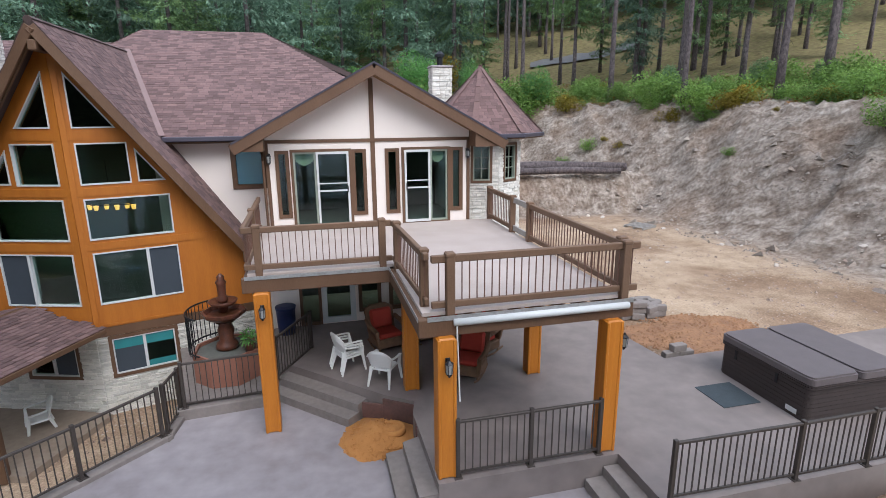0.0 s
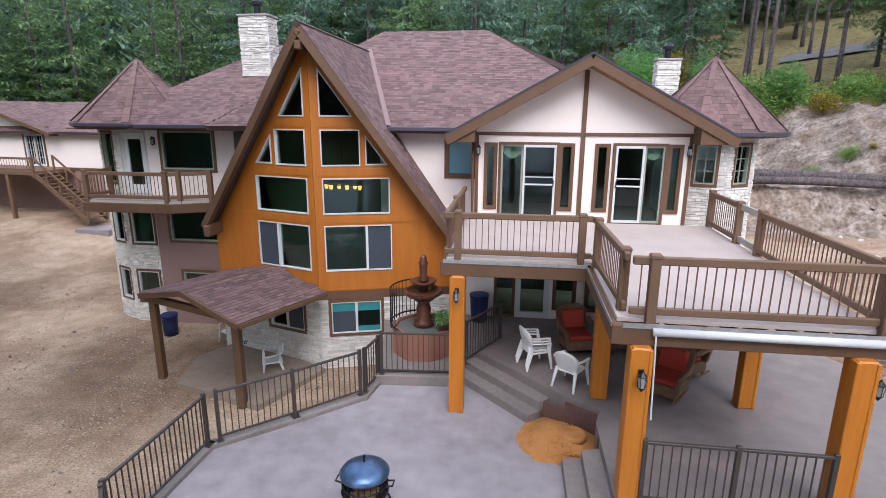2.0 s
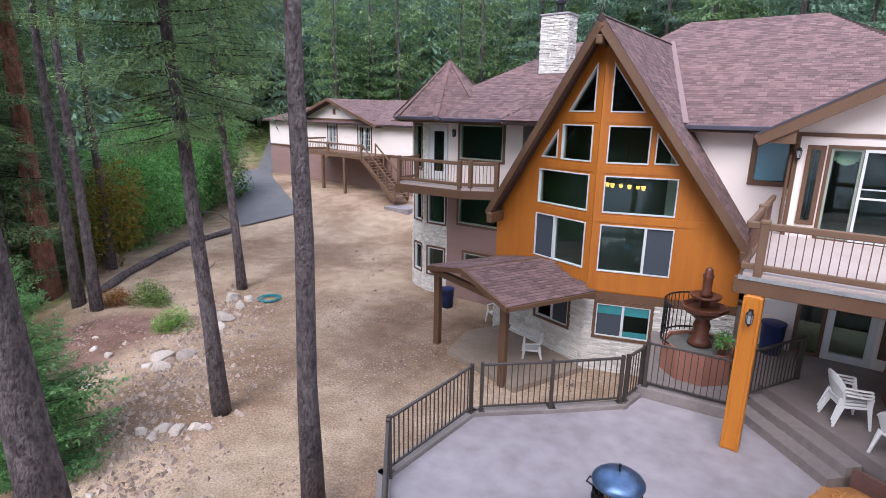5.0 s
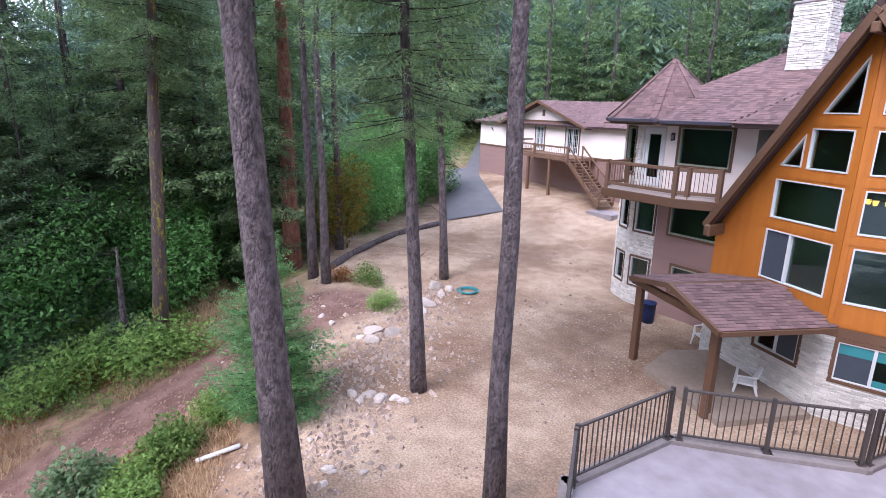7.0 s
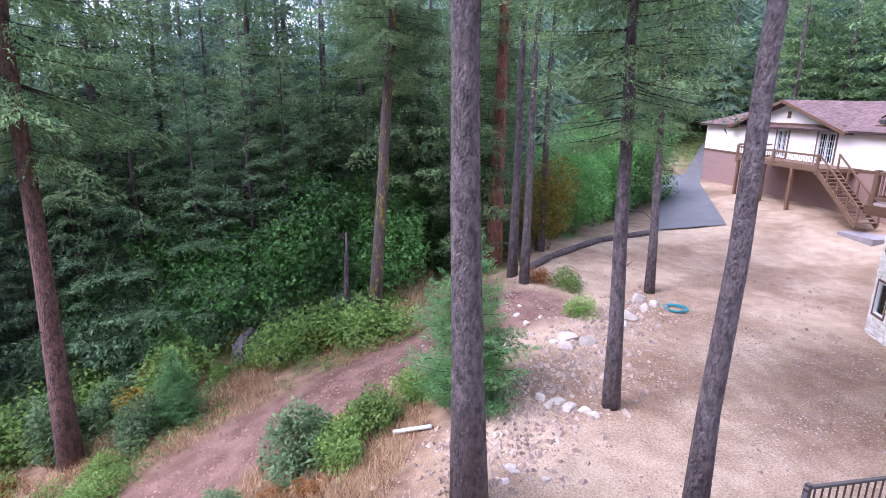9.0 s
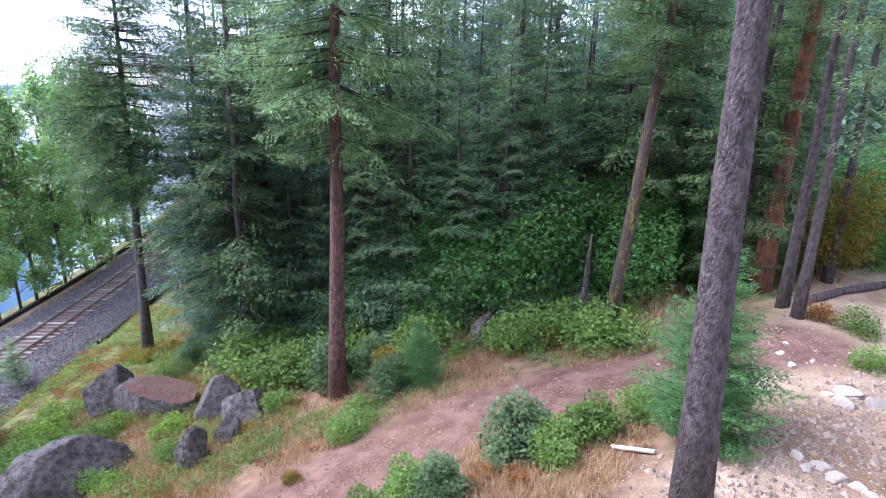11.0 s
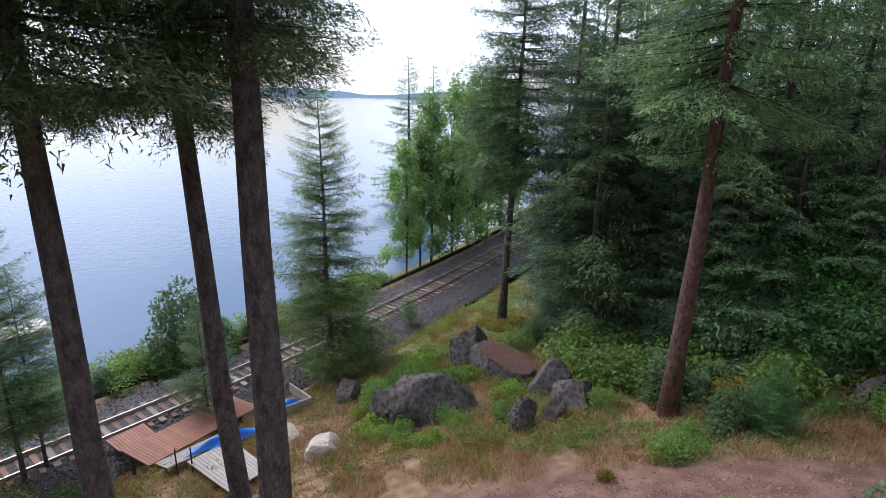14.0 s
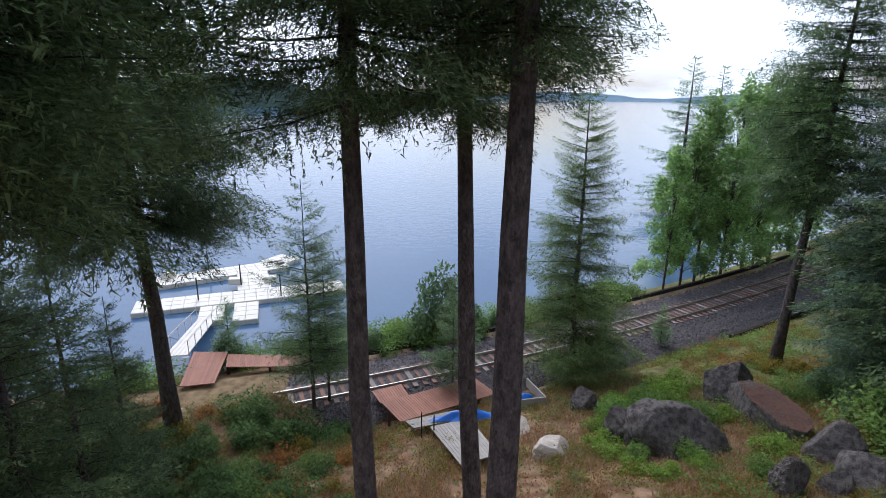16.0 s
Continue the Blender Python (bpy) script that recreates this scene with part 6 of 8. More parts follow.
# ---- wall lanterns ----
def lantern(x, y, z, nx, ny):
    l = thing("wall_lantern", "black wall lantern with clear glass", "lamp", (x, y, z), math.degrees(math.atan2(nx, -ny)), "wall lanterns")
    part("back_plate", Mesh().box(-0.06, 0.06, -0.02, 0, -0.2, 0.2, None, 0.008), M_BLACK, l)
    part("arm", Mesh().tube([(0, 0, 0.14), (0, -0.12, 0.2), (0, -0.17, 0.16)], 0.015, 6), M_BLACK, l)
    part("roof", Mesh().lathe([(0.1, 0.1), (0.105, 0.115), (0.03, 0.19), (0.012, 0.24)], 6, (0, -0.17, 0)), M_BLACK, l)
    part("cage", Mesh().lathe([(0.075, -0.14), (0.09, 0.1), (0.082, 0.1), (0.068, -0.14)], 6, (0, -0.17, 0)), M_LANT, l, "clear lantern glass")
    for k in range(6):
        a = k * math.pi / 3
        part("bar", Mesh().tube([(0.078 * math.cos(a), -0.17 + 0.078 * math.sin(a), -0.14), (0.093 * math.cos(a), -0.17 + 0.093 * math.sin(a), 0.1)], 0.007, 4), M_BLACK, l)
    part("base", Mesh().lathe([(0.08, -0.16), (0.08, -0.14), (0.02, -0.24)], 6, (0, -0.17, 0)), M_BLACK, l)
    l.scale = (0.66, 0.66, 0.66)


M_LANT = mat("lantern_glass", (0.3, 0.3, 0.29), (0.25, 0.25, 0.24), 0.15, 4, 30, 0)
for a in ((-0.83, 14.995, 5.35, 0, -1), (4.62, 14.995, 5.38, 0, -1), (-0.9, 10.5, 2.72, 0, -1), (2.08, 7.43, 2.65, 0, -1), (5.19, 7.6, 2.62, 1, 0), (-12.05, 17.295, 5.35, 0, -1), (-14.0, 17.8, 1.3, -0.7, -0.7)):
    lantern(*a)


# ---- chairs and patio furniture ----
def plastic_chair():
    """A moulded chair: curved back shell flowing into the arms, and splayed legs."""
    c = thing("plastic_chair", "white moulded plastic garden chair with rounded back", "chair", group="plastic chairs")
    part("seat", Mesh().prism(rounded(0.23, 0.23, 0.08), 0.4, 0.425).prism(rounded(0.24, 0.24, 0.08), 0.385, 0.405), M_PLASTIC, c)
    n, m = 12, 8
    front, rear = [], []
    for j in range(m + 1):
        v = j / m
        for i in range(n + 1):
            t = -1 + 2 * i / n
            w = 0.23 + 0.06 * v
            top = 0.43 + (0.43 - 0.17 * abs(t) ** 2.6) * v
            y = 0.2 + 0.13 * v - 0.1 * t * t * (0.4 + 0.6 * v)
            front.append((t * w, y, top))
            rear.append((t * w * 1.01, y + 0.022, top))
    k = (n + 1) * (m + 1)
    fs = [(j * (n + 1) + i, j * (n + 1) + i + 1, (j + 1) * (n + 1) + i + 1, (j + 1) * (n + 1) + i) for j in range(m) for i in range(n)]
    rim = list(range(n + 1)) + [j * (n + 1) + n for j in range(1, m + 1)] + [m * (n + 1) + i for i in range(n - 1, -1, -1)] + [j * (n + 1) for j in range(m - 1, 0, -1)]
    fs += [tuple(q + k for q in f) for f in fs] + [(a, b, b + k, a + k) for a, b in zip(rim, rim[1:] + rim[:1])]
    back = part("backrest", Mesh().add(front + rear, fs), M_PLASTIC, c, smooth=True)
    edge = [(t * 0.29, 0.335 - 0.1 * t * t, 0.865 - 0.17 * abs(t) ** 2.6) for t in (-1 + 0.2 * i for i in range(11))]
    part("back_rim", Mesh().tube(edge, 0.02, 6), M_PLASTIC, back, smooth=True)
    for sg in (-1, 1):
        part("armrest", Mesh().beam((sg * 0.29, 0.24, 0.68), (sg * 0.31, -0.02, 0.655), 0.06, 0.03, 0.01).beam((sg * 0.31, -0.02, 0.655), (sg * 0.29, -0.24, 0.635), 0.065, 0.03, 0.01), M_PLASTIC, c)
        part("leg", Mesh().tube([(sg * 0.29, -0.23, 0.635), (sg * 0.25, -0.235, 0.42), (sg * 0.29, -0.29, 0.0)], [0.028, 0.042, 0.024], 6), M_PLASTIC, c)
        part("leg", Mesh().tube([(sg * 0.22, 0.2, 0.44), (sg * 0.26, 0.33, 0.0)], [0.045, 0.024], 6), M_PLASTIC, c)
    return c


ch = plastic_chair()
ch.matrix_basis = pose(0.8, 11.93, UT, 0, 0, 116)
copy_thing(ch, pose(0.785, 11.93, UT + 0.065, 0, 0, 116))
copy_thing(ch, pose(0.77, 11.93, UT + 0.13, 0, 0, 116))
copy_thing(ch, pose(1.54, 11.08, UT, 0, 0, 146))
copy_thing(ch, pose(-6.75, 14.0, height(-6.75, 14.0), 0, 0, -62))
copy_thing(ch, pose(-9.1, 15.9, height(-9.1, 15.9), 0, 0, -30))


def wicker_chair(at, rz, w=0.75, lab="brown wicker armchair with red cushions"):
    c = thing("wicker_chair", lab, "chair", at, rz, "wicker set")
    h = w / 2
    part("seat_base", Mesh().box(-h, h, -0.35, 0.35, 0.14, 0.38, None, 0.03), M_WICKER, c)
    part("backrest", Mesh().slab([(-h, 0.3, 0.36), (h, 0.3, 0.36), (h * 1.05, 0.48, 0.92), (h * 0.6, 0.52, 1.02), (-h * 0.6, 0.52, 1.02), (-h * 1.05, 0.48, 0.92)], (0, 0.07, 0.02)), M_WICKER, c)
    part("seat_cushion", Mesh().box(-h + 0.06, h - 0.06, -0.33, 0.26, 0.38, 0.5, None, 0.045), M_RED, c, "red seat cushion")
    part("back_cushion", Mesh().box(-h + 0.08, h - 0.08, -0.07, 0.07, 0, 0.5, pose(0, 0.28, 0.48, -16, 0, 0), 0.05), M_RED, c, "red back cushion")
    for sg in (-1, 1):
        part("armrest", Mesh().tube([(sg * (h + 0.02), 0.36, 0.72), (sg * (h + 0.06), 0, 0.66), (sg * (h + 0.02), -0.34, 0.6), (sg * (h - 0.02), -0.36, 0.2)], [0.06, 0.06, 0.06, 0.04], 8), M_WICKER, c)
        part("rocker", Mesh().tube([(sg * (h - 0.05), 0.5, 0.12), (sg * (h - 0.05), 0.2, 0.03), (sg * (h - 0.05), -0.2, 0.03), (sg * (h - 0.05), -0.5, 0.12)], 0.025, 6), M_WICKER, c)
        for y in (-0.3, 0.3):
            part("leg", Mesh().tube([(sg * (h - 0.05), y, 0.18), (sg * (h - 0.05), y, 0.05)], 0.025, 6), M_WICKER, c)
    return c


wicker_chair((1.85, 12.9, UT), 15)
wicker_chair((3.45, 10.9, UT), -35)
wicker_chair((4.1, 12.0, UT), -60)
wicker_chair((3.3, 13.2, UT), 10, 1.5, "brown wicker settee with red cushions")


def barrel(x, y, z, r, h, mt, label, name="bin"):
    b = thing(name, label, "bin", (x, y, z))
    part("body", Mesh().lathe([(r * 0.88, 0), (r * 0.95, h * 0.5), (r, h * 0.95), (r * 1.06, h * 0.96), (r * 1.06, h)], 18), mt, b, smooth=True)
    part("lid", Mesh().lathe([(r * 1.08, h), (r * 1.08, h + 0.03), (r * 0.6, h + 0.06), (0.02, h + 0.07)], 18), mt, b)


M_NAVY = mat("navy_plastic", (0.012, 0.025, 0.09), None, 0.5, 4, 30, 0)
barrel(-0.7, 14.6, UT, 0.26, 0.75, M_NAVY, "navy blue plastic bin against the wall")
barrel(-11.5, 16.2, height(-11.5, 16.2), 0.26, 0.72, M_NAVY, "dark plastic bin against the siding")
bs = thing("laundry_basket", "white plastic basket full of blue things", "basket", (-8.15, 15.55, -1.06))
part("shell", Mesh().add([(sx * w_, sy * d_, z_) for z_, w_, d_ in ((0, 0.25, 0.17), (0.27, 0.33, 0.23), (0.27, 0.29, 0.19), (0.06, 0.23, 0.15)) for sx, sy in ((-1, -1), (1, -1), (1, 1), (-1, 1))], [(0, 3, 2, 1), (12, 13, 14, 15)] + [(r * 4 + k, r * 4 + (k + 1) % 4, r * 4 + 4 + (k + 1) % 4, r * 4 + 4 + k) for r in range(3) for k in range(4)]), M_PLASTIC, bs)
for k in range(7):
    for sy in (-1, 1):
        part("slot", Mesh().box(-0.2 + 0.058 * k, -0.165 + 0.058 * k, sy * 0.205 - 0.012, sy * 0.205 + 0.012, 0.07, 0.2), M_NAVY, bs)
for k in range(6):
    part("cloth", Mesh().lathe([(0.03, -0.05), (0.09, -0.02), (0.08, 0.06), (0.02, 0.09)], 7, (-0.2 + 0.08 * k, 0.05 * (-1) ** k, 0.24)), (M_NAVY, M_BLUE, M_PLASTIC)[k % 3], bs, "crumpled cloth", True)
part("post", Mesh().box(-8.0, -7.86, 15.78, 15.92, -1.2, 1.5, None, 0.01), M_TRIM, can)
structure("canopy_slab", Mesh().prism([(-9.0, 12.7), (-6.2, 11.9), (-5.2, 14.2), (-8.6, 15.8), (-9.4, 14.4)], -1.6, -1.06), mat("dusty_concrete", (0.3, 0.235, 0.18), (0.2, 0.15, 0.11), 0.9, 0.8, 8, 0.1), "worn concrete slab under the canopy", "slab")

# ---- fountain and planter ----
ft = thing("fountain", "three-tier rust-brown ceramic fountain", "fountain", (-2.05, 13.15, 0.95))
M_CERAM = mat("rust_glaze", (0.15, 0.05, 0.026), (0.055, 0.024, 0.018), 0.3, 5, 30, 0.15)
part("pedestal", Mesh().lathe([(0.34, 0), (0.3, 0.1), (0.2, 0.2), (0.24, 0.45), (0.18, 0.6), (0.3, 0.68)], 24), M_CERAM, ft, smooth=True)
part("basin", Mesh().lathe([(0.2, 0.66), (0.5, 0.78), (0.62, 0.86), (0.64, 0.94), (0.58, 0.95), (0.5, 0.86), (0.1, 0.82)], 8), M_CERAM, ft)
part("upper_bowl", Mesh().lathe([(0.12, 0.9), (0.14, 1.05), (0.36, 1.12), (0.42, 1.2), (0.36, 1.2), (0.1, 1.14)], 24), M_CERAM, ft, smooth=True)
part("finial", Mesh().lathe([(0.13, 1.16), (0.17, 1.24), (0.12, 1.32), (0.13, 1.6), (0.16, 1.66), (0.1, 1.72), (0.11, 1.8), (0.03, 1.87)], 16), M_CERAM, ft, smooth=True)
ft.scale = (0.82, 0.82, 1.0)
pp = thing("potted_plant", "small leafy green plant in a brown pot", "plant", (-1.5, 12.75, 0.92))
part("pot", Mesh().lathe([(0.09, 0), (0.14, 0.2), (0.15, 0.22), (0.12, 0.22)], 14), M_CERAM, pp, smooth=True)
rs = random.Random(4)
lf_ = []
for k in range(160):
    d = Vector((rs.gauss(0, 1), rs.gauss(0, 1), rs.gauss(0.5, 0.8))).normalized()
    p = Vector((0, 0, 0.34)) + d * rs.uniform(0.05, 0.22)
    s = d.cross(Vector((rs.uniform(-1, 1), rs.uniform(-1, 1), 1))).normalized() * 0.03
    lf_.append((tuple(p - s), tuple(p + s), tuple(p + d * 0.1 - Vector((0, 0, 0.03)))))
lf_ = new("leaf", tri_mesh("leaf", np.array(lf_), M_LEAF))
lf_.parent = pp
lf_["kind"] = "stuff"
pl = thing("planter", "octagonal red-brown timber planter under the fountain", "planter", (-2.05, 13.1, 0))
for k in range(8):
    a0, a1 = radians(22.5 + 45 * k), radians(67.5 + 45 * k)
    r = 0.8
    part("side_board", Mesh().slab([(r * math.cos(a0), r * math.sin(a0), -0.4), (r * math.cos(a1), r * math.sin(a1), -0.4), (r * math.cos(a1), r * math.sin(a1), 0.98), (r * math.cos(a0), r * math.sin(a0), 0.98)], (-0.05 * math.cos((a0 + a1) / 2), -0.05 * math.sin((a0 + a1) / 2), 0)), M_WOODR, pl)
part("soil", Mesh().lathe([(0.72, 0.5), (0.72, 0.9), (0.02, 0.92)], 16), M_DARK, pl)
cr_ = thing("curved_railing", "black metal railing round the fountain", "fence")
cr_.matrix_basis = Matrix()
for z in (1.05, 1.95):
    part("rail", Mesh().tube([(-2.05 + 0.85 * math.cos(a), 13.1 + 0.85 * math.sin(a), z) for a in (radians(100 + 12 * i) for i in range(12))], 0.022, 6), M_BLACK, cr_)
for i in range(16):
    a = radians(100 + 8.2 * i)
    part("bar", Mesh().tube([(-2.05 + 0.85 * math.cos(a), 13.1 + 0.85 * math.sin(a), 0.96), (-2.05 + 0.85 * math.cos(a), 13.1 + 0.85 * math.sin(a), 1.95)], 0.012, 5), M_BLACK, cr_)
structure("fountain_terrace", Mesh().prism([(-3.4, 14.3), (-2.9, 11.7), (-1.1, 11.85), (-0.8, 12.9), (-2.6, 13.9), (-2.7, 16.2), (-3.9, 16.2)], -0.6, 0.25), M_CONC2, "low concrete terrace beside the fountain", "terrace")

# warm chandelier behind the big gable window
cl = thing("chandelier", "chandelier with warm glowing lamp shades", "lamp", (-5.0, 15.9, 4.05))
M_GLOW = bpy.data.materials.new("lamp_glow")
M_GLOW.use_nodes = True
gn = M_GLOW.node_tree.nodes["Principled BSDF"]
gn.inputs["Base Color"].default_value = (0.9, 0.6, 0.25, 1)
gn.inputs["Emission Color"].default_value = (1.0, 0.42, 0.07, 1)
gn.inputs["Emission Strength"].default_value = 1.6
part("frame", Mesh().tube([(-0.5, 0, 0.12), (0.5, 0, 0.12)], 0.015, 6).tube([(0, 0, 0.12), (0, 0, 1.3)], 0.01, 5), M_BLACK, cl)
for k in range(6):
    x = -0.5 + k * 0.2 + (0.05 if k > 2 else -0.05)
    part("shade", Mesh().lathe([(0.045, 0), (0.07, 0.12), (0.05, 0.12)], 10, (x, 0.08 * (-1) ** k, 0.0)), M_GLOW, cl, "glowing amber glass shade")

# fallen needles on the flat boulder
rs = random.Random(66)
nl = []
slab_ = [o for o in scene.objects if o.get("label", "").startswith("large flat boulder")]
for ob in slab_:
    for v in ob.data.vertices:
        if v.normal.z > 0.76 and v.co.x > -1.6 + rs.random():
            p = ob.matrix_basis @ v.co
            for k in range(5):
                q = p + Vector((rs.uniform(-0.1, 0.1), rs.uniform(-0.1, 0.1), 0.015))
                d = Vector((rs.uniform(-1, 1), rs.uniform(-1, 1), 0.1)).normalized()
                s_ = Vector((-d.y, d.x, 0)) * 0.03
                nl.append((tuple(q - s_), tuple(q + s_), tuple(q + d * 0.13)))
if nl:
    tagged(new("needle_litter", tri_mesh("needle_litter", np.array(nl), mat("fallen_needles", (0.17, 0.085, 0.06), (0.1, 0.055, 0.045), 0.9, 2, 10, 0, vary=0.3, island=True))), "rust-brown fallen needles on the flat boulder", "needles", kind="stuff")


# ---- trees and shrubs ----
def rough_mesh(name, vs, fs, material, smooth=False):
    me = bpy.data.meshes.new(name)
    me.from_pydata(vs, [], fs)
    me.materials.append(material)
    if smooth:
        me.shade_smooth()
    return me


def make_bough(seed, step, blades, size, fat, hang=0.3, thick=0.07, tilt=0.35, fan=0.8):
    """Blades of one flat drooping bough, 1 long and pointing along x."""
    rng = random.Random(seed)
    tri = []

    def blade(p, d, ln):
        s = d.cross(Vector((rng.uniform(-tilt, tilt), rng.uniform(-tilt, tilt), 1))).normalized() * (ln * fat * 0.5)
        tri.append((p - s, p + s, p + d * ln + s * rng.uniform(-0.6, 0.6)))

    x = 0.12
    while x < 1.0:
        for sg in (1, -1):
            ln = (0.42 * (1 - x) ** 0.75 + 0.07) * rng.uniform(0.7, 1.15)
            d = Vector((rng.uniform(0.55, 0.95), sg, rng.uniform(-0.25, 0.12))).normalized()
            o = Vector((x + rng.uniform(-0.3, 0.3) * step, 0, rng.uniform(-1, 1) * thick * 0.6))
            n = max(2, int(blades * ln / 0.3))
            for k in range(n):
                t = (k + rng.random()) / n
                p = o + d * (ln * t) + Vector((0, 0, -0.35 * ln * t * t + rng.uniform(-1, 1) * thick * 0.5))
                e = (d * rng.uniform(0.5, 1.2) + Vector((rng.uniform(-0.6, 1.0), rng.uniform(-1, 1), rng.uniform(-0.65, 0.4))) * fan).normalized()
                if rng.random() < hang:
                    e = (e * 0.6 + Vector((0, 0, -0.8))).normalized()
                blade(p, e, size * rng.uniform(0.65, 1.3))
        x += step
    for k in range(4):
        blade(Vector((0.96 + 0.02 * k, 0, 0)), Vector((1, rng.uniform(-0.5, 0.5), rng.uniform(-0.3, 0.2))).normalized(), size)
    return np.array([[tuple(v) for v in t] for t in tri])


BOUGHS = {"needle": [make_bough(30 + k, 0.042, 46, 0.032, 0.25, 0.16, 0.09, 1.0, 0.8) for k in range(4)],
          "fine": [make_bough(k, 0.05, 17, 0.046, 0.33, 0.1, 0.06, 0.45) for k in range(4)],
          "mid": [make_bough(10 + k, 0.055, 10, 0.064, 0.4, 0.1, 0.06, 0.45) for k in range(4)],
          "open": [make_bough(40 + k, 0.08, 5.0, 0.11, 0.45, 0.12, 0.06) for k in range(4)],
          "coarse": [make_bough(20 + k, 0.09, 5.0, 0.12, 0.42, 0.16, 0.1, 0.7) for k in range(4)]}


def conifer(seed, H, R, clear, whorl, per, kind, r0, bark, leaf, droop=0.35, taper=0.8, bare=0, label="tall green fir tree with a rough trunk", name="fir_tree", lean=(0, 0), wide=1.0, see=1.0, hold=0.45):
    """A conifer: tapered trunk, limbs and a crown of needled boughs, coarser above the share "see". Stands at the origin."""
    rng = random.Random(seed)
    tree = thing(name, label, "tree")
    tk = Mesh()
    n = 9
    pts = [Vector((rng.uniform(-1, 1) * 0.0035 * H * math.sin(i / n * 3) + lean[0] * (i / n), rng.uniform(-1, 1) * 0.0025 * H * math.sin(i / n * 3) + lean[1] * (i / n), H * i / n - (0.6 if i == 0 else 0))) for i in range(n + 1)]
    rad = [max(0.015, r0 * (1.25 if i == 0 else 1) * (1 - i / n * 0.97)) for i in range(n + 1)]
    tk.tube(pts, rad, 12)

    def axis(z):
        t = min(max(z / H * n, 0), n - 0.001)
        i = int(t)
        return pts[i].lerp(pts[i + 1], t - i) if i else Vector((pts[0].x, pts[0].y, 0)).lerp(pts[1], t)

    wd = Mesh()
    for _ in range(bare):
        zz = rng.uniform(0.25, 1.0) * clear * H
        az = rng.uniform(0, 6.283)
        c = axis(zz)
        ln = rng.uniform(0.3, 1.2)
        wd.tube([c, c + Vector((math.cos(az) * ln * 0.6, math.sin(az) * ln * 0.6, rng.uniform(-0.15, 0.1))), c + Vector((math.cos(az) * ln, math.sin(az) * ln, rng.uniform(-0.4, 0.1)))], [0.02, 0.012, 0.005], 4)
    crown = []
    z = clear * H
    while z < H * 0.99:
        f = (z / H - clear) / (1 - clear)
        low = z / H < see
        w = whorl * (1 if low else 1.25)
        for _ in range(per):
            az = rng.uniform(0, 6.283)
            prof = (1 - f) ** taper * (hold + (1 - hold) * min(1, f / 0.15))
            ln = max(0.35, R * prof * rng.uniform(0.62, 1.15))
            c = axis(min(H * 0.985, z + rng.uniform(-0.3, 0.3) * w))
            rise = 0.35 * f - droop * (1 - f) * rng.uniform(0.6, 1.3)
            curl = rng.uniform(0.0, 0.2)
            B = BOUGHS[(kind if ln > 0.9 else "coarse") if low else "coarse"][rng.randrange(4)]
            co, si = math.cos(az), math.sin(az)
            X, Y, Z = B[..., 0] * ln, B[..., 1] * ln * wide, B[..., 2] * ln + ln * (rise * B[..., 0] + curl * B[..., 0] ** 2)
            crown.append(np.stack((c.x + X * co - Y * si, c.y + X * si + Y * co, c.z + Z), -1))
            if ln > 1.2 and kind != "open":
                o = Vector((co, si, 0))
                wd.tube([c, c + o * (ln * 0.4) + Vector((0, 0, ln * (rise * 0.4 + curl * 0.16))), c + o * (ln * 0.8) + Vector((0, 0, ln * (rise * 0.8 + curl * 0.64)))], [0.008 + 0.007 * ln, 0.006 + 0.004 * ln, 0.004], 3, False)
        z += w * rng.uniform(0.75, 1.25)
    part("trunk", tk, bark, tree, smooth=True)
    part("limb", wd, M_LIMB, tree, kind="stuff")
    cr = new("crown", tri_mesh("crown", np.concatenate(crown), leaf))
    cr.parent = tree
    cr["kind"] = "stuff"
    tree["unplaced"] = 1
    return tree


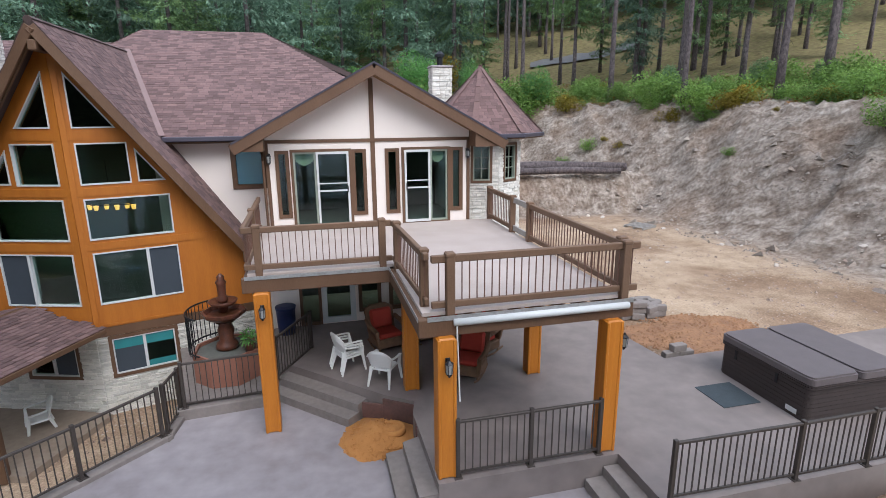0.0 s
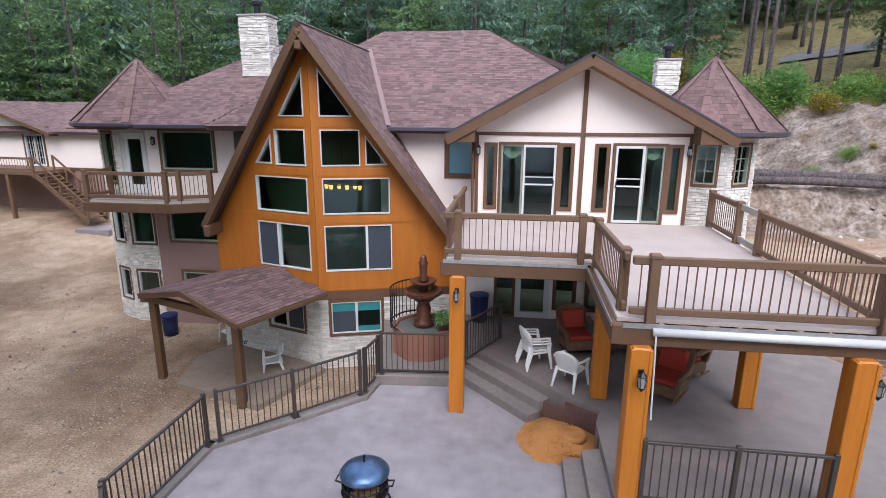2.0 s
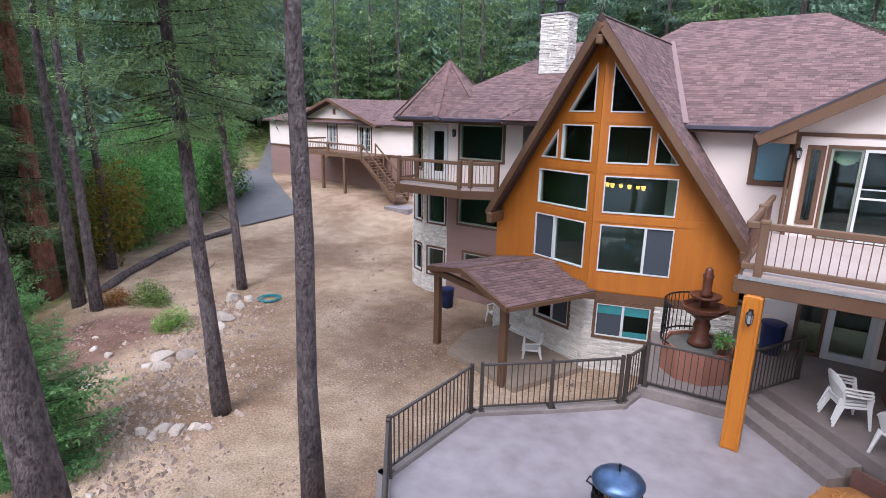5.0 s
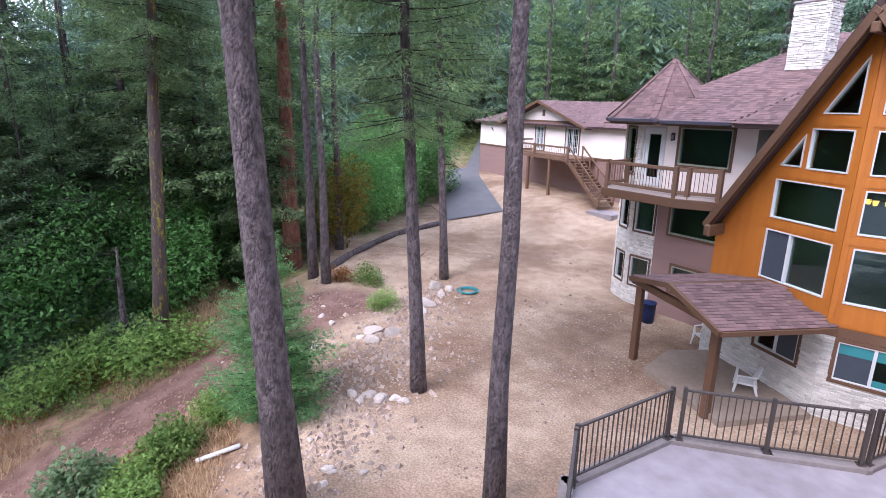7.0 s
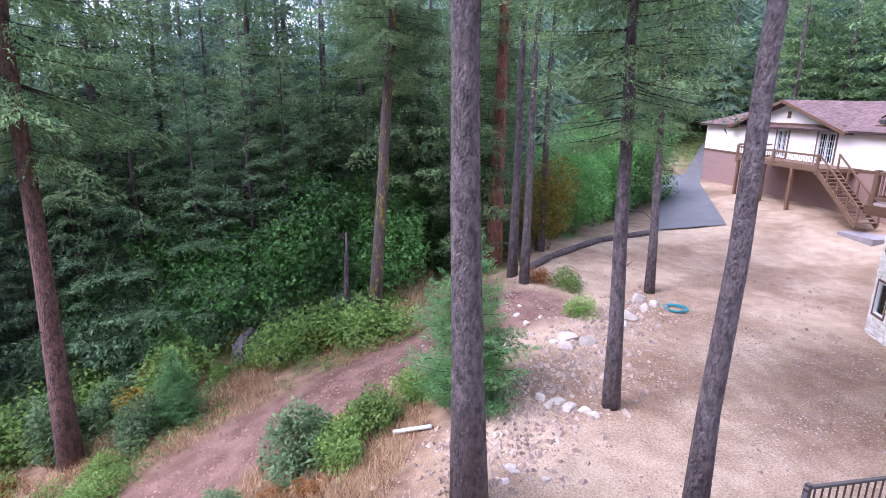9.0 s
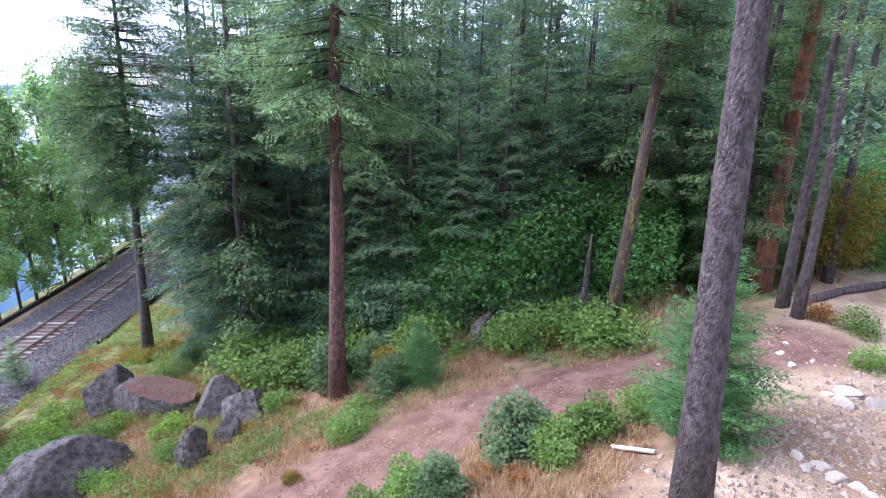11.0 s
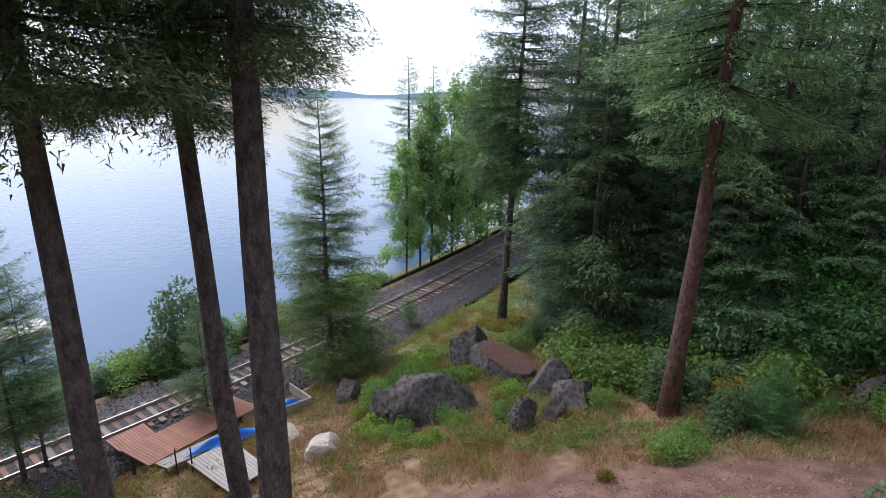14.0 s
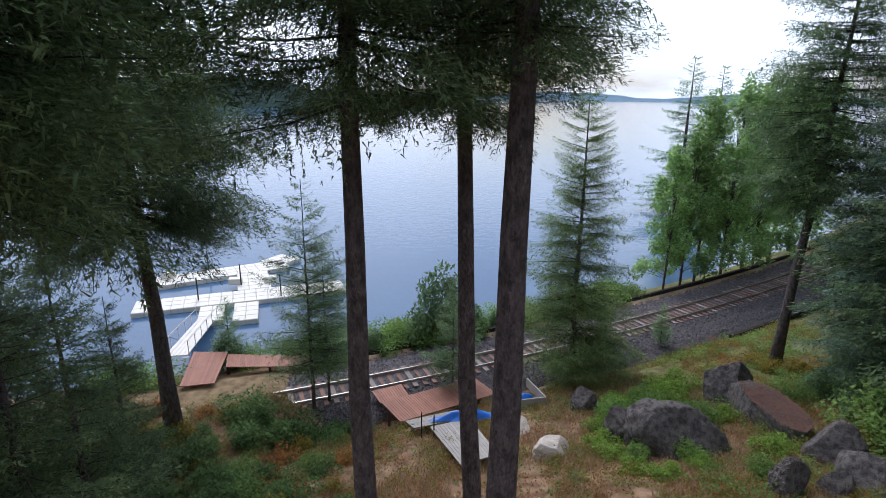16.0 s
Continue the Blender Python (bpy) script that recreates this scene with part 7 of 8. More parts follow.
def leafy(seed, lobes, leaves, size, leaf, name, label, trunk=None, bark=None, category="shrub", stretch=1.0, small=False):
    """A shrub or broadleaf crown: many small leaves gathered in lobes. lobes: x, y, z, radius."""
    rng = random.Random(seed)
    b = thing(name, label, category)
    vs, fs = [], []
    tot = sum(l[3] ** 2 for l in lobes)
    for x, y, z, r in lobes:
        for _ in range(int(leaves * r * r / tot)):
            d = Vector((rng.gauss(0, 1), rng.gauss(0, 1), rng.gauss(0, 1) * 0.9)).normalized()
            rr = r * (1 - 0.55 * rng.random() ** 2.2) * (1 + 0.35 * noise.noise(d * 2.3 + Vector((seed, x, z))))
            p = Vector((x, y, z)) + Vector((d.x * rr, d.y * rr, d.z * rr * stretch))
            if p.z < 0.02:
                p.z = abs(p.z) * 0.3
            a = (d * 0.6 + Vector((rng.uniform(-1, 1), rng.uniform(-1, 1), rng.uniform(-0.9, 0.5)))).normalized()
            s = a.cross(Vector((rng.uniform(-0.6, 0.6), rng.uniform(-0.6, 0.6), 1))).normalized()
            L = size * rng.uniform(0.6, 1.35)
            k = len(vs)
            if small:
                vs += [tuple(p + s * L * 0.36), tuple(p - s * L * 0.36), tuple(p + a * L)]
                fs.append((k, k + 1, k + 2))
            else:
                vs += [tuple(p), tuple(p + a * L * 0.5 + s * L * 0.32), tuple(p + a * L), tuple(p + a * L * 0.5 - s * L * 0.32)]
                fs.append((k, k + 1, k + 2, k + 3))
    st = Mesh()
    if trunk:
        zt = max(l[2] for l in lobes)
        st.tube([(0, 0, -0.4), (0.06, 0.04, zt * 0.3), (-0.05, 0.07, zt * 0.65), (0, 0, zt)], [trunk * 1.5, trunk * 1.2, trunk * 0.7, trunk * 0.15], 7)
        for x, y, z, r in lobes:
            st.tube([(0, 0.03, z * 0.62), (x * 0.5, y * 0.5, z * 0.85), (x, y, z + r * 0.2)], [trunk * 0.4, trunk * 0.28, trunk * 0.1], 4, False)
        part("trunk", st, bark or M_BARK, b, smooth=True)
    else:
        for i in range(5):
            x, y, z, r = lobes[i % len(lobes)]
            st.tube([(x * 0.3, y * 0.3, -0.2), (x, y, z)], [0.025, 0.008], 5)
        part("stem", st, M_BARK, b, kind="stuff")
    c = new("foliage", rough_mesh("foliage", vs, fs, leaf))
    c.parent = b
    c["kind"] = "stuff"
    b["unplaced"] = 1
    return b


def place(proto, x, y, s=1.0, rz=None, z=None, tilt=(0, 0), label="", group="", sz=None):
    """Puts a tree down, the first time itself, after that as a copy."""
    rz = random.uniform(0, 360) if rz is None else rz
    m = pose(x, y, (height(x, y) if z is None else z) - 0.05, tilt[0], tilt[1], rz)
    if proto.get("unplaced"):
        del proto["unplaced"]
        ob = proto
        ob.matrix_basis = m
    else:
        ob = copy_thing(proto, m)
    ob.scale = (s, s, sz or s)
    if label or group:
        tagged(ob, label, group=group)
    return ob


random.seed(11)
FIRL = "dense dark green fir tree on the wooded slope"
firs = [conifer(20 + k, 25, (4.3, 4.0, 4.6, 4.2)[k], 0.05 if k < 3 else 0.14, 0.82, 8, "mid", 0.24, M_BARK, (M_NEEDLE, M_NEEDLEB, M_NEEDLE, M_NEEDLE)[k], 0.4, 0.75, label=FIRL, see=0.72) for k in range(4)]
lite = [conifer(40 + k, 26, 4.0, 0.08 if k < 2 else 0.22, 0.85, 5, "open", 0.24, M_BARK, (M_NEEDLE, M_NEEDLEB, M_NEEDLE)[k], 0.35, 0.7, label="tall green conifer in the far woods", see=0.55) for k in range(3)]
pines = [conifer(60 + k, 23, 2.6, 0.5, 0.8, 4, "coarse", 0.22, M_BARK, M_NEEDLE, 0.1, 0.6, bare=6, name="pine_tree", label="slender pine with a long bare trunk", see=0) for k in range(2)]
# single trees with known trunks
t1 = conifer(1, 26, 3.6, 0.41, 0.5, 5, "needle", 0.33, M_BARK, M_NEEDLE, 0.3, 0.7, label="big fir trunk with rough dark bark beside the patio", lean=(-0.25, -1.0), see=0.5)
place(t1, -8.88, 2.2, rz=0)
t3 = conifer(2, 24, 3.0, 0.44, 0.5, 5, "needle", 0.2, M_BARK, M_NEEDLE, 0.3, 0.7, label="slender fir trunk standing in the dirt yard", lean=(0.1, 0.05), see=0.5)
place(t3, -7.05, 5.65, rz=0)
t2 = conifer(3, 20, 3.3, 0.34, 0.5, 6, "fine", 0.2, M_BARK, M_NEEDLE, 0.28, 0.55, bare=6, label="fir with drooping blue-green branches beside the rocks", lean=(-0.7, -0.5), see=0.62)
place(t2, -11.45, 6.55, rz=0)
place(t2, -19.4, 12.55, 0.95, rz=20, sz=1.0)
t8 = conifer(4, 27, 4.6, 0.36, 0.55, 7, "fine", 0.33, M_BARKR, M_NEEDLE, 0.4, 0.6, bare=7, label="tall fir with reddish trunk beside the trail", lean=(-1.0, 0.2), see=0.62)
place(t8, -17.3, -8.7, rz=0)
tm_ = conifer(5, 27, 3.4, 0.38, 0.5, 7, "fine", 0.27, M_MOSSY, M_NEEDLE, 0.35, 0.7, bare=9, label="fir trunk with yellow moss at the forest edge", lean=(0.45, 2.0), see=0.7)
place(tm_, -21.65, 1.25, rz=0)
M_BARKP = mat("orange_pine_bark", (0.34, 0.15, 0.1), (0.13, 0.055, 0.042), 0.95, 6.0, 20, 1.0, stretch=(1, 1, 0.4), dist=0.08, soft=0.14)
tr = conifer(6, 28, 2.8, 0.52, 0.6, 5, "mid", 0.42, M_BARKP, M_NEEDLE, 0.2, 0.6, bare=4, name="pine_tree", label="straight pine with red-brown bark", lean=(-0.4, 0.2), see=0.7)
place(tr, -25.7, 7.7, rz=0)
for x, y in ((-21.6, 7.85), (-22.9, 7.75), (-26.5, 10.5)):
    place(pines[0], x, y, random.uniform(0.85, 1.0))
for i, (x, y, r, ln, cl) in enumerate(((-0.16, -8.95, 0.245, (0.1, 0.0), 0.43), (-2.55, -9.7, 0.235, (1.1, -0.2), 0.44), (-2.45, -7.62, 0.315, (-0.1, 0.0), 0.455))):
    t = conifer(70 + i, 25, (4.6, 4.0, 3.3)[i], cl, 0.46, 6, "needle", r, M_BARK, M_NEEDLED, 0.24, 0.5, label="dark fir trunk rising from the lakeside slope", lean=ln, see=0.54, hold=0.62)
    place(t, x, y, rz=0)
td = conifer(74, 25, 6.2, 0.39, 0.36, 10, "needle", 0.3, M_BARK, M_NEEDLED, 0.26, 0.5, label="dark fir with long overhanging boughs above the lake slope", see=0.55, hold=0.75)
place(td, 7.0, -9.4, rz=0)
t9 = conifer(7, 26, 5.0, 0.37, 0.45, 9, "fine", 0.3, M_BARK, M_NEEDLE, 0.38, 0.5, bare=4, label="tall airy fir beside the railway", lean=(-0.6, 0.3), see=0.85, hold=0.55)
place(t9, -23.9, -24.2, rz=0)
hem = conifer(8, 17.2, 3.9, 0.02, 0.46, 9, "fine", 0.2, M_BARK, M_NEEDLEY, 0.3, 0.5, label="full green fir with branches to the ground", lean=(0.3, 0.2))
place(hem, -12.4, -26.3, rz=0)
tl = conifer(9, 25, 6.0, 0.37, 0.42, 8, "needle", 0.36, M_BARK, M_NEEDLED, 0.3, 0.6, bare=8, label="dark fir with long drooping branches above the shore", lean=(0.6, 0.0), see=0.64, hold=0.9)
place(tl, 7.8, -22.5, rz=0)
yp = [conifer(80 + k, 9.5, 2.4, 0.2, 0.4, 6, "fine", 0.085, M_BARK, M_NEEDLE, -0.25, 0.6, name="young_pine", label="young open pine beside the railway", hold=0.8) for k in range(2)]
for x, y, s in ((2.1, -26.6, 1.35), (1.3, -27.2, 1.05), (8.0, -35.0, 0.55), (-5.6, -27.0, 0.8), (-16.2, -29.8, 0.45), (-20.8, -30.6, 0.4)):
    place(yp[0 if x > 1.5 else 1], x, y, s)
M_NEEDLES = mat("sapling_needles", (0.22, 0.4, 0.15), (0.11, 0.25, 0.1), 0.65, 1.2, 4, 0, vary=0.35, island=True, spec=0.3, trans=0.5, soft=0.13)
sap = conifer(90, 4.6, 1.9, 0.02, 0.2, 10, "mid", 0.05, M_BARK, M_NEEDLES, -0.12, 0.7, name="young_fir", label="bushy young fir at the yard edge", hold=0.8)
place(sap, -12.85, 3.1, 1.0)
place(sap, -18.0, -5.6, 0.6)


def yaw_pos(yaw, r):
    return -math.sin(radians(yaw)) * r, math.cos(radians(yaw)) * r


# dense forest below the trail and beyond
spots = []


def scatter(n, y0, y1, r0, r1, kinds, gap, s0=0.8, s1=1.15, ok=None):
    c = 0
    for _ in range(n * 12):
        if c >= n:
            return
        x, y = yaw_pos(random.uniform(y0, y1), math.sqrt(random.uniform(r0 * r0, r1 * r1)))
        if any((x - a) ** 2 + (y - b) ** 2 < gap * gap for a, b in spots) or (ok and not ok(x, y)):
            continue
        spots.append((x, y))
        place(random.choice(kinds), x, y, random.uniform(s0, s1))
        c += 1


def off_track(x, y):
    return y > track_y(x) + 5.5 and not (-50 < x < -20 and 20 < y < 45)


scatter(24, 72, 128, 27, 33, firs, 3.3, ok=off_track)
scatter(9, 120, 130, 28, 42, firs, 2.6, 0.85, 1.05, ok=off_track)
scatter(15, 72, 128, 33, 39, lite, 3.0, ok=off_track)
scatter(22, 62, 128, 39, 62, lite, 3.8, 1.1, 1.45, ok=lambda x, y: off_track(x, y) and not (math.degrees(math.atan2(-x, y)) < 72 and math.hypot(x, y) < 62))
scatter(8, 96, 128, 40, 62, lite, 3.5, 1.2, 1.5, ok=off_track)
scatter(24, 18, 64, 60, 85, lite, 4.5, 1.0, 1.35, ok=lambda x, y: y > 46 or x < -62)
scatter(26, -16, 26, 48, 75, lite, 4.4, 0.8, 1.15, ok=lambda x, y: y > 46)
scatter(30, -52, -14, 44, 90, pines + pines + lite, 4.5, 0.8, 1.1, ok=lambda x, y: bank_d(x, y) > 7)
scatter(9, -62, -30, 26, 46, pines, 5.0, 0.9, 1.1, ok=lambda x, y: bank_d(x, y) > 5.5)
mf = conifer(97, 11, 2.7, 0.02, 0.42, 6, "mid", 0.14, M_BARK, M_NEEDLEL, 0.22, 0.7, label="blue-green young fir at the forest edge", hold=0.75)
for yw, r, s in ((95, 26.0, 1.15), (98.5, 25.5, 1.3), (103.5, 25.5, 1.2), (108.5, 26.0, 1.35), (113.5, 26.0, 1.2), (99, 26.5, 0.8), (101.5, 27.5, 1.0), (106, 26.5, 0.9), (111, 27.0, 0.85), (117.5, 26.5, 0.95), (121, 27.5, 1.1), (125, 28.5, 1.0), (128, 29.0, 0.9), (92.5, 28, 1.0)):
    place(mf, *yaw_pos(yw, r), s)
nf = conifer(95, 11, 2.9, 0.03, 0.4, 7, "mid", 0.16, M_BARK, M_NEEDLED, 0.12, 0.65, label="light green young fir above the lake slope", hold=0.7)
for yw, r, s in ((207.5, 14.0, 0.82), (212, 12.5, 0.95), (203.5, 19.5, 0.72), (217, 13, 1.0)):
    place(nf, *yaw_pos(yw, r), s)
place(firs[2], *yaw_pos(212, 30), 0.62)
for x, y, s in ((-53.3, -78.7, 1.0), (-59.7, -80.3, 0.95)):
    place(mf, x, y, s * 3.0, z=-11, sz=s * 2.1)
# Unseen conifers added outside every view, only to show in window reflections.
scatter(9, 222, 320, 25, 55, lite, 6, ok=lambda x, y: y < 2 and y > track_y(x) + 5)

# broadleaf trees by the water, and one behind the roofs
rc = random.Random(41)
cot_lobes = []
for k in range(46):
    a, f = rc.uniform(0, 6.283), (k + rc.random()) / 46
    wide_ = (3.0 - 2.2 * f) * rc.uniform(0.3, 1.0)
    cot_lobes.append((math.cos(a) * wide_, math.sin(a) * wide_, 2.6 + 10.4 * f - 0.5 * wide_, rc.uniform(0.32, 0.66)))
cot = leafy(1, cot_lobes, 8000, 0.24, M_LEAFL, "broadleaf_tree", "leafy pale green broadleaf tree at the lake shore", 0.07, M_BARK, "tree", 1.35, True)
for x, y, s in ((-33, -44.5, 1.35), (-37, -46, 1.45), (-41, -48, 1.5), (-30.5, -43, 1.15), (-46, -50, 1.5), (-35, -43.5, 1.0), (-28, -41.8, 1.0), (-43, -48.8, 1.4), (-52, -54, 1.5), (-58, -58, 1.6)):
    place(cot, x, y, s)
maple = leafy(2, [(0, 0, 3.0, 2.4), (1.8, 0.4, 3.6, 1.8), (-1.9, 0.2, 2.8, 1.9), (0.3, -0.8, 5.0, 1.7), (-0.6, 0.9, 1.6, 2.0), (1.3, -0.9, 1.6, 1.6), (-1.2, -1.1, 3.9, 1.2), (1.0, 1.2, 4.6, 1.2)], 17000, 0.17, M_LEAF, "broadleaf_tree", "round green maple at the forest edge", 0.12, M_BARK, "tree", 1.0, True)
for x, y, s in ((-26.0, -2.5, 1.1), (-25.5, -6.5, 1.0), (-27.5, 1.8, 1.0), (-25, -10.5, 0.8), (-31, 13.5, 0.9), (-33.5, 17.0, 1.0), (-36, 21.5, 1.0), (-29.5, 5.0, 0.9), (9.5, 46.0, 0.75), (14.5, 45.5, 0.6), (3.5, 44, 0.8), (19, 43.5, 0.5), (-40, 20, 1.1)):
    place(maple, x, y, s)
goldm = leafy(3, [(0, 0, 2.6, 1.7), (0.8, 0.3, 4.0, 1.3), (-0.8, 0.1, 1.6, 1.4)], 4500, 0.17, M_LEAFY, "broadleaf_tree", "small maple turning yellow", 0.08, M_BARK, "tree")
for x, y, s in ((-26.7, 10.6, 0.95), (11.5, 47, 0.9), (6.2, 44.5, 0.7)):
    place(goldm, x, y, s)

# shrubs
sh = [leafy(10 + k, [(random.uniform(-0.7, 0.7), random.uniform(-0.7, 0.7), random.uniform(0.25, 0.8), random.uniform(0.4, 0.75)) for _ in range(7)], 2300, 0.11, M_SHRUB, "shrub", "leafy green shrub on the slope", small=True) for k in range(3)]
shy = leafy(14, [(random.uniform(-0.6, 0.6), random.uniform(-0.6, 0.6), random.uniform(0.2, 0.6), random.uniform(0.35, 0.6)) for _ in range(5)], 1300, 0.1, M_LEAFY, "shrub", "yellowing shrub in dry grass", small=True)
shr = leafy(15, [(random.uniform(-0.5, 0.5), random.uniform(-0.5, 0.5), random.uniform(0.1, 0.35), random.uniform(0.25, 0.45)) for _ in range(5)], 1100, 0.09, M_LEAFR, "shrub", "low rust-red shrub in dry grass", small=True)
willow = leafy(16, [(0, 0, 0.8, 0.6), (0.5, 0.2, 0.6, 0.5), (-0.5, 0.1, 0.65, 0.5), (0.1, -0.4, 0.4, 0.6), (0, 0.1, 1.4, 0.35), (0.4, -0.2, 1.15, 0.3), (-0.4, 0.25, 1.2, 0.3), (-0.7, -0.3, 0.4, 0.4), (0.75, 0.4, 0.35, 0.4)], 3600, 0.11, M_WILLOW, "shrub", "grey-green willow shrub beside the trail", small=True)
shn = leafy(31, [(random.uniform(-0.6, 0.6), random.uniform(-0.6, 0.6), random.uniform(0.25, 0.7), random.uniform(0.35, 0.6)) for _ in range(7)], 3200, 0.1, M_SHRUB, "shrub", "leafy bright green shrub beside the trail", small=True)
M_SHRUBD = mat("dark_shrub_leaves", (0.12, 0.2, 0.05), (0.06, 0.12, 0.04), 0.65, 0.9, 4, 0, vary=0.4, island=True, ovary=0.25, spec=0.25, trans=0.4)
shd = leafy(35, [(random.uniform(-0.8, 0.8), random.uniform(-0.8, 0.8), random.uniform(0.2, 0.7), random.uniform(0.35, 0.6)) for _ in range(8)], 2600, 0.11, M_SHRUBD, "shrub", "dark green leafy shrub on the lake slope", small=True)
M_BRIGHT = mat("bright_weed_leaves", (0.3, 0.42, 0.07), (0.17, 0.3, 0.06), 0.65, 0.9, 4, 0, vary=0.4, island=True, ovary=0.2, spec=0.2, trans=0.5)
shw = leafy(33, [(random.uniform(-0.8, 0.8), random.uniform(-0.8, 0.8), random.uniform(0.15, 0.5), random.uniform(0.3, 0.5)) for _ in range(8)], 2600, 0.11, M_BRIGHT, "shrub", "bright green weeds beside the boulders", small=True)
for x, y, s in ((-12.7, -1.2, 1.05), (-17.5, -6.6, 1.0), (-18.6, -9.6, 1.3), (-10.6, -2.8, 0.8)):
    place(willow, x, y, s)
for x, y, s in ((-13.2, 0.6, 1.0), (-12.2, -0.2, 0.9), (-14.0, 1.9, 0.8), (-10.8, -3.6, 0.9), (-12.0, -15.2, 0.7), (-10.2, -15.6, 0.6), (-12.9, -19.2, 1.2), (-14.4, -18.0, 1.0), (-13.4, -13.2, 0.7), (-11.3, -19.4, 1.0)):
    place(shn, x, y, s)
for x, y, s in ((-11.2, -0.9, 0.6), (-13.6, 0.0, 0.8), (-11.7, -3.0, 0.55), (-14.6, 2.9, 0.6), (-10.0, -4.4, 0.7)):
    place(random.choice([shn, shy, shr]), x, y, s)
random.seed(23)
for k in range(34):
    yw = 84 + k * 1.3 + random.uniform(-0.6, 0.6)
    x, y = yaw_pos(yw, random.uniform(20.2, 24.5) + max(0, (yw - 112)) * 0.15)
    place(random.choice(sh + [willow, shy, willow]), x, y, random.choice((0.5, 0.7, 1.0, 1.4, 1.7)) * random.uniform(0.85, 1.15))
for k in range(34):
    x, y = yaw_pos(random.uniform(118, 136), random.uniform(22, 30))
    if y > track_y(x) + 5 and not (-20 < x < -12 and -23 < y < -10):
        place(random.choice(sh + [willow, shy]), x, y, random.uniform(0.7, 1.3))
for k in range(60):
    x = random.uniform(-6, 13)
    y = random.uniform(-26, -13.5)
    if abs(x + 4.0) < 3.2 and y < -14 or (x > -8 and x < 0 and y > -16):
        continue
    place(random.choice([shd, shd, shy, shr, sh[1]]), x, y, random.uniform(0.45, 1.0))
for k in range(46):
    x, y = random.uniform(0.6, 12), random.uniform(-24.5, -12.5)
    place(random.choice([shd, shd, shd, shr, shy]), x, y, random.uniform(0.5, 1.25))
for k in range(64):
    x = random.uniform(-24, 14)
    if x < 1.4 or x > 11:
        place(random.choice(sh + [willow, shy]), x, track_y(x) - random.uniform(3.6, 6.2), random.uniform(0.9, 1.7))
place(willow, -6.3, -34.5, 2.3, sz=3.4)
place(willow, -7.9, -34.9, 1.8, sz=2.2)
for k in range(26):
    x = random.uniform(-9, 8.2)
    place(random.choice(sh + [shn, willow]), x, min(track_y(x) - 3.7, -33.7 if x > 1.5 else 0) - random.uniform(0, 1.5), random.uniform(0.9, 1.5))
for k in range(26):
    x, y = yaw_pos(random.uniform(112, 150), random.uniform(14, 26))
    if y > track_y(x) + 5.5 and not (-19.5 < x < -10 and -19.5 < y < -11):
        place(random.choice([shr, shy, shr, sh[1]]), x, y, random.uniform(0.4, 0.8))
for x, y, s, p in ((-21.5, 8.6, 0.8, shr), (-20.6, 9.3, 0.7, sh[1]), (-22.4, 8.9, 0.7, shr), (-17.6, 8.6, 0.6, sh[2]), (-24.1, -22.4, 1.0, shy), (-22.6, -23.3, 0.9, shy), (-23.2, -25.2, 0.8, shy), (-14.2, 2.4, 0.8, shr), (-11.5, -1.8, 0.6, shr)):
    place(p, x, y, s)
for x, y, s_ in ((-9.7, -17.2, 0.7), (-9.3, -15.8, 0.6), (-9.5, -14.7, 0.55), (-10.4, -13.9, 0.6), (-16.0, -18.3, 0.7), (-15.3, -14.7, 0.8), (-10.2, -18.4, 0.8), (-15.2, -21.6, 1.0), (-16.6, -22.6, 1.1), (-13.6, -21.0, 0.9), (-12.2, -20.4, 0.9), (-14.6, -20.2, 0.8), (-12.0, -14.4, 0.5)):
    place(shw, x, y, s_)
# green fringe along the top of the cut bank
for k in range(110):
    yw = random.uniform(-60, -12)
    r = random.uniform(26, 52)
    x, y = yaw_pos(yw, r)
    b = bank_d(x, y)
    if 4.6 < b < 14 and y > 12:
        place(random.choice(sh + sh + [shy, willow]), x, y, random.uniform(0.6, 1.6))
for k in range(30):
    x = random.uniform(-2, 18)
    place(random.choice(sh), x, 42.5 + random.uniform(0, 4), random.uniform(1.4, 2.4))

# low undergrowth in three colours
def herbs(name, label, leaf, count, spots, size, tall, seed):
    rng = random.Random(seed)
    out = []
    for _ in range(count):
        x, y = spots(rng)
        if x is None or abs(y - track_y(x)) < 2.6 or inside(x, y, PATIO) or trail_d(x, y) < 1.9:
            continue
        k = noise.noise((x * 0.45, y * 0.45, seed)) + 0.5 * noise.noise((x * 1.3, y * 1.3, seed))
        if k < -0.05:
            continue
        z0 = height(x, y)
        hh = tall * (0.5 + 1.2 * max(k, 0)) * rng.uniform(0.6, 1.3)
        for j in range(20):
            p = Vector((x + rng.gauss(0, 0.16), y + rng.gauss(0, 0.16), z0 + hh * rng.random()))
            d = Vector((rng.uniform(-1, 1), rng.uniform(-1, 1), rng.uniform(-0.2, 0.9))).normalized()
            s = d.cross(Vector((rng.uniform(-0.7, 0.7), rng.uniform(-0.7, 0.7), 1))).normalized() * size * 0.35
            out.append((tuple(p - s), tuple(p + s), tuple(p + d * size * rng.uniform(0.7, 1.4))))
    ob = new(name, tri_mesh(name, np.array(out), leaf))
    tagged(ob, label, "undergrowth", kind="stuff")


def slope_spot(rng):
    x = rng.uniform(-25, 15)
    return x, rng.uniform(track_y(x) + (2.6 if x > -14 else 5), -12.5 + (2.5 if x < -8 else 0))


def edge_spot(rng):
    r = rng.uniform(15.5, 27)
    yw = rng.uniform(84, 140)
    x, y = yaw_pos(yw, r)
    return (x, y) if r > 18.5 or yw > 112 or rng.random() < 0.25 else (None, None)


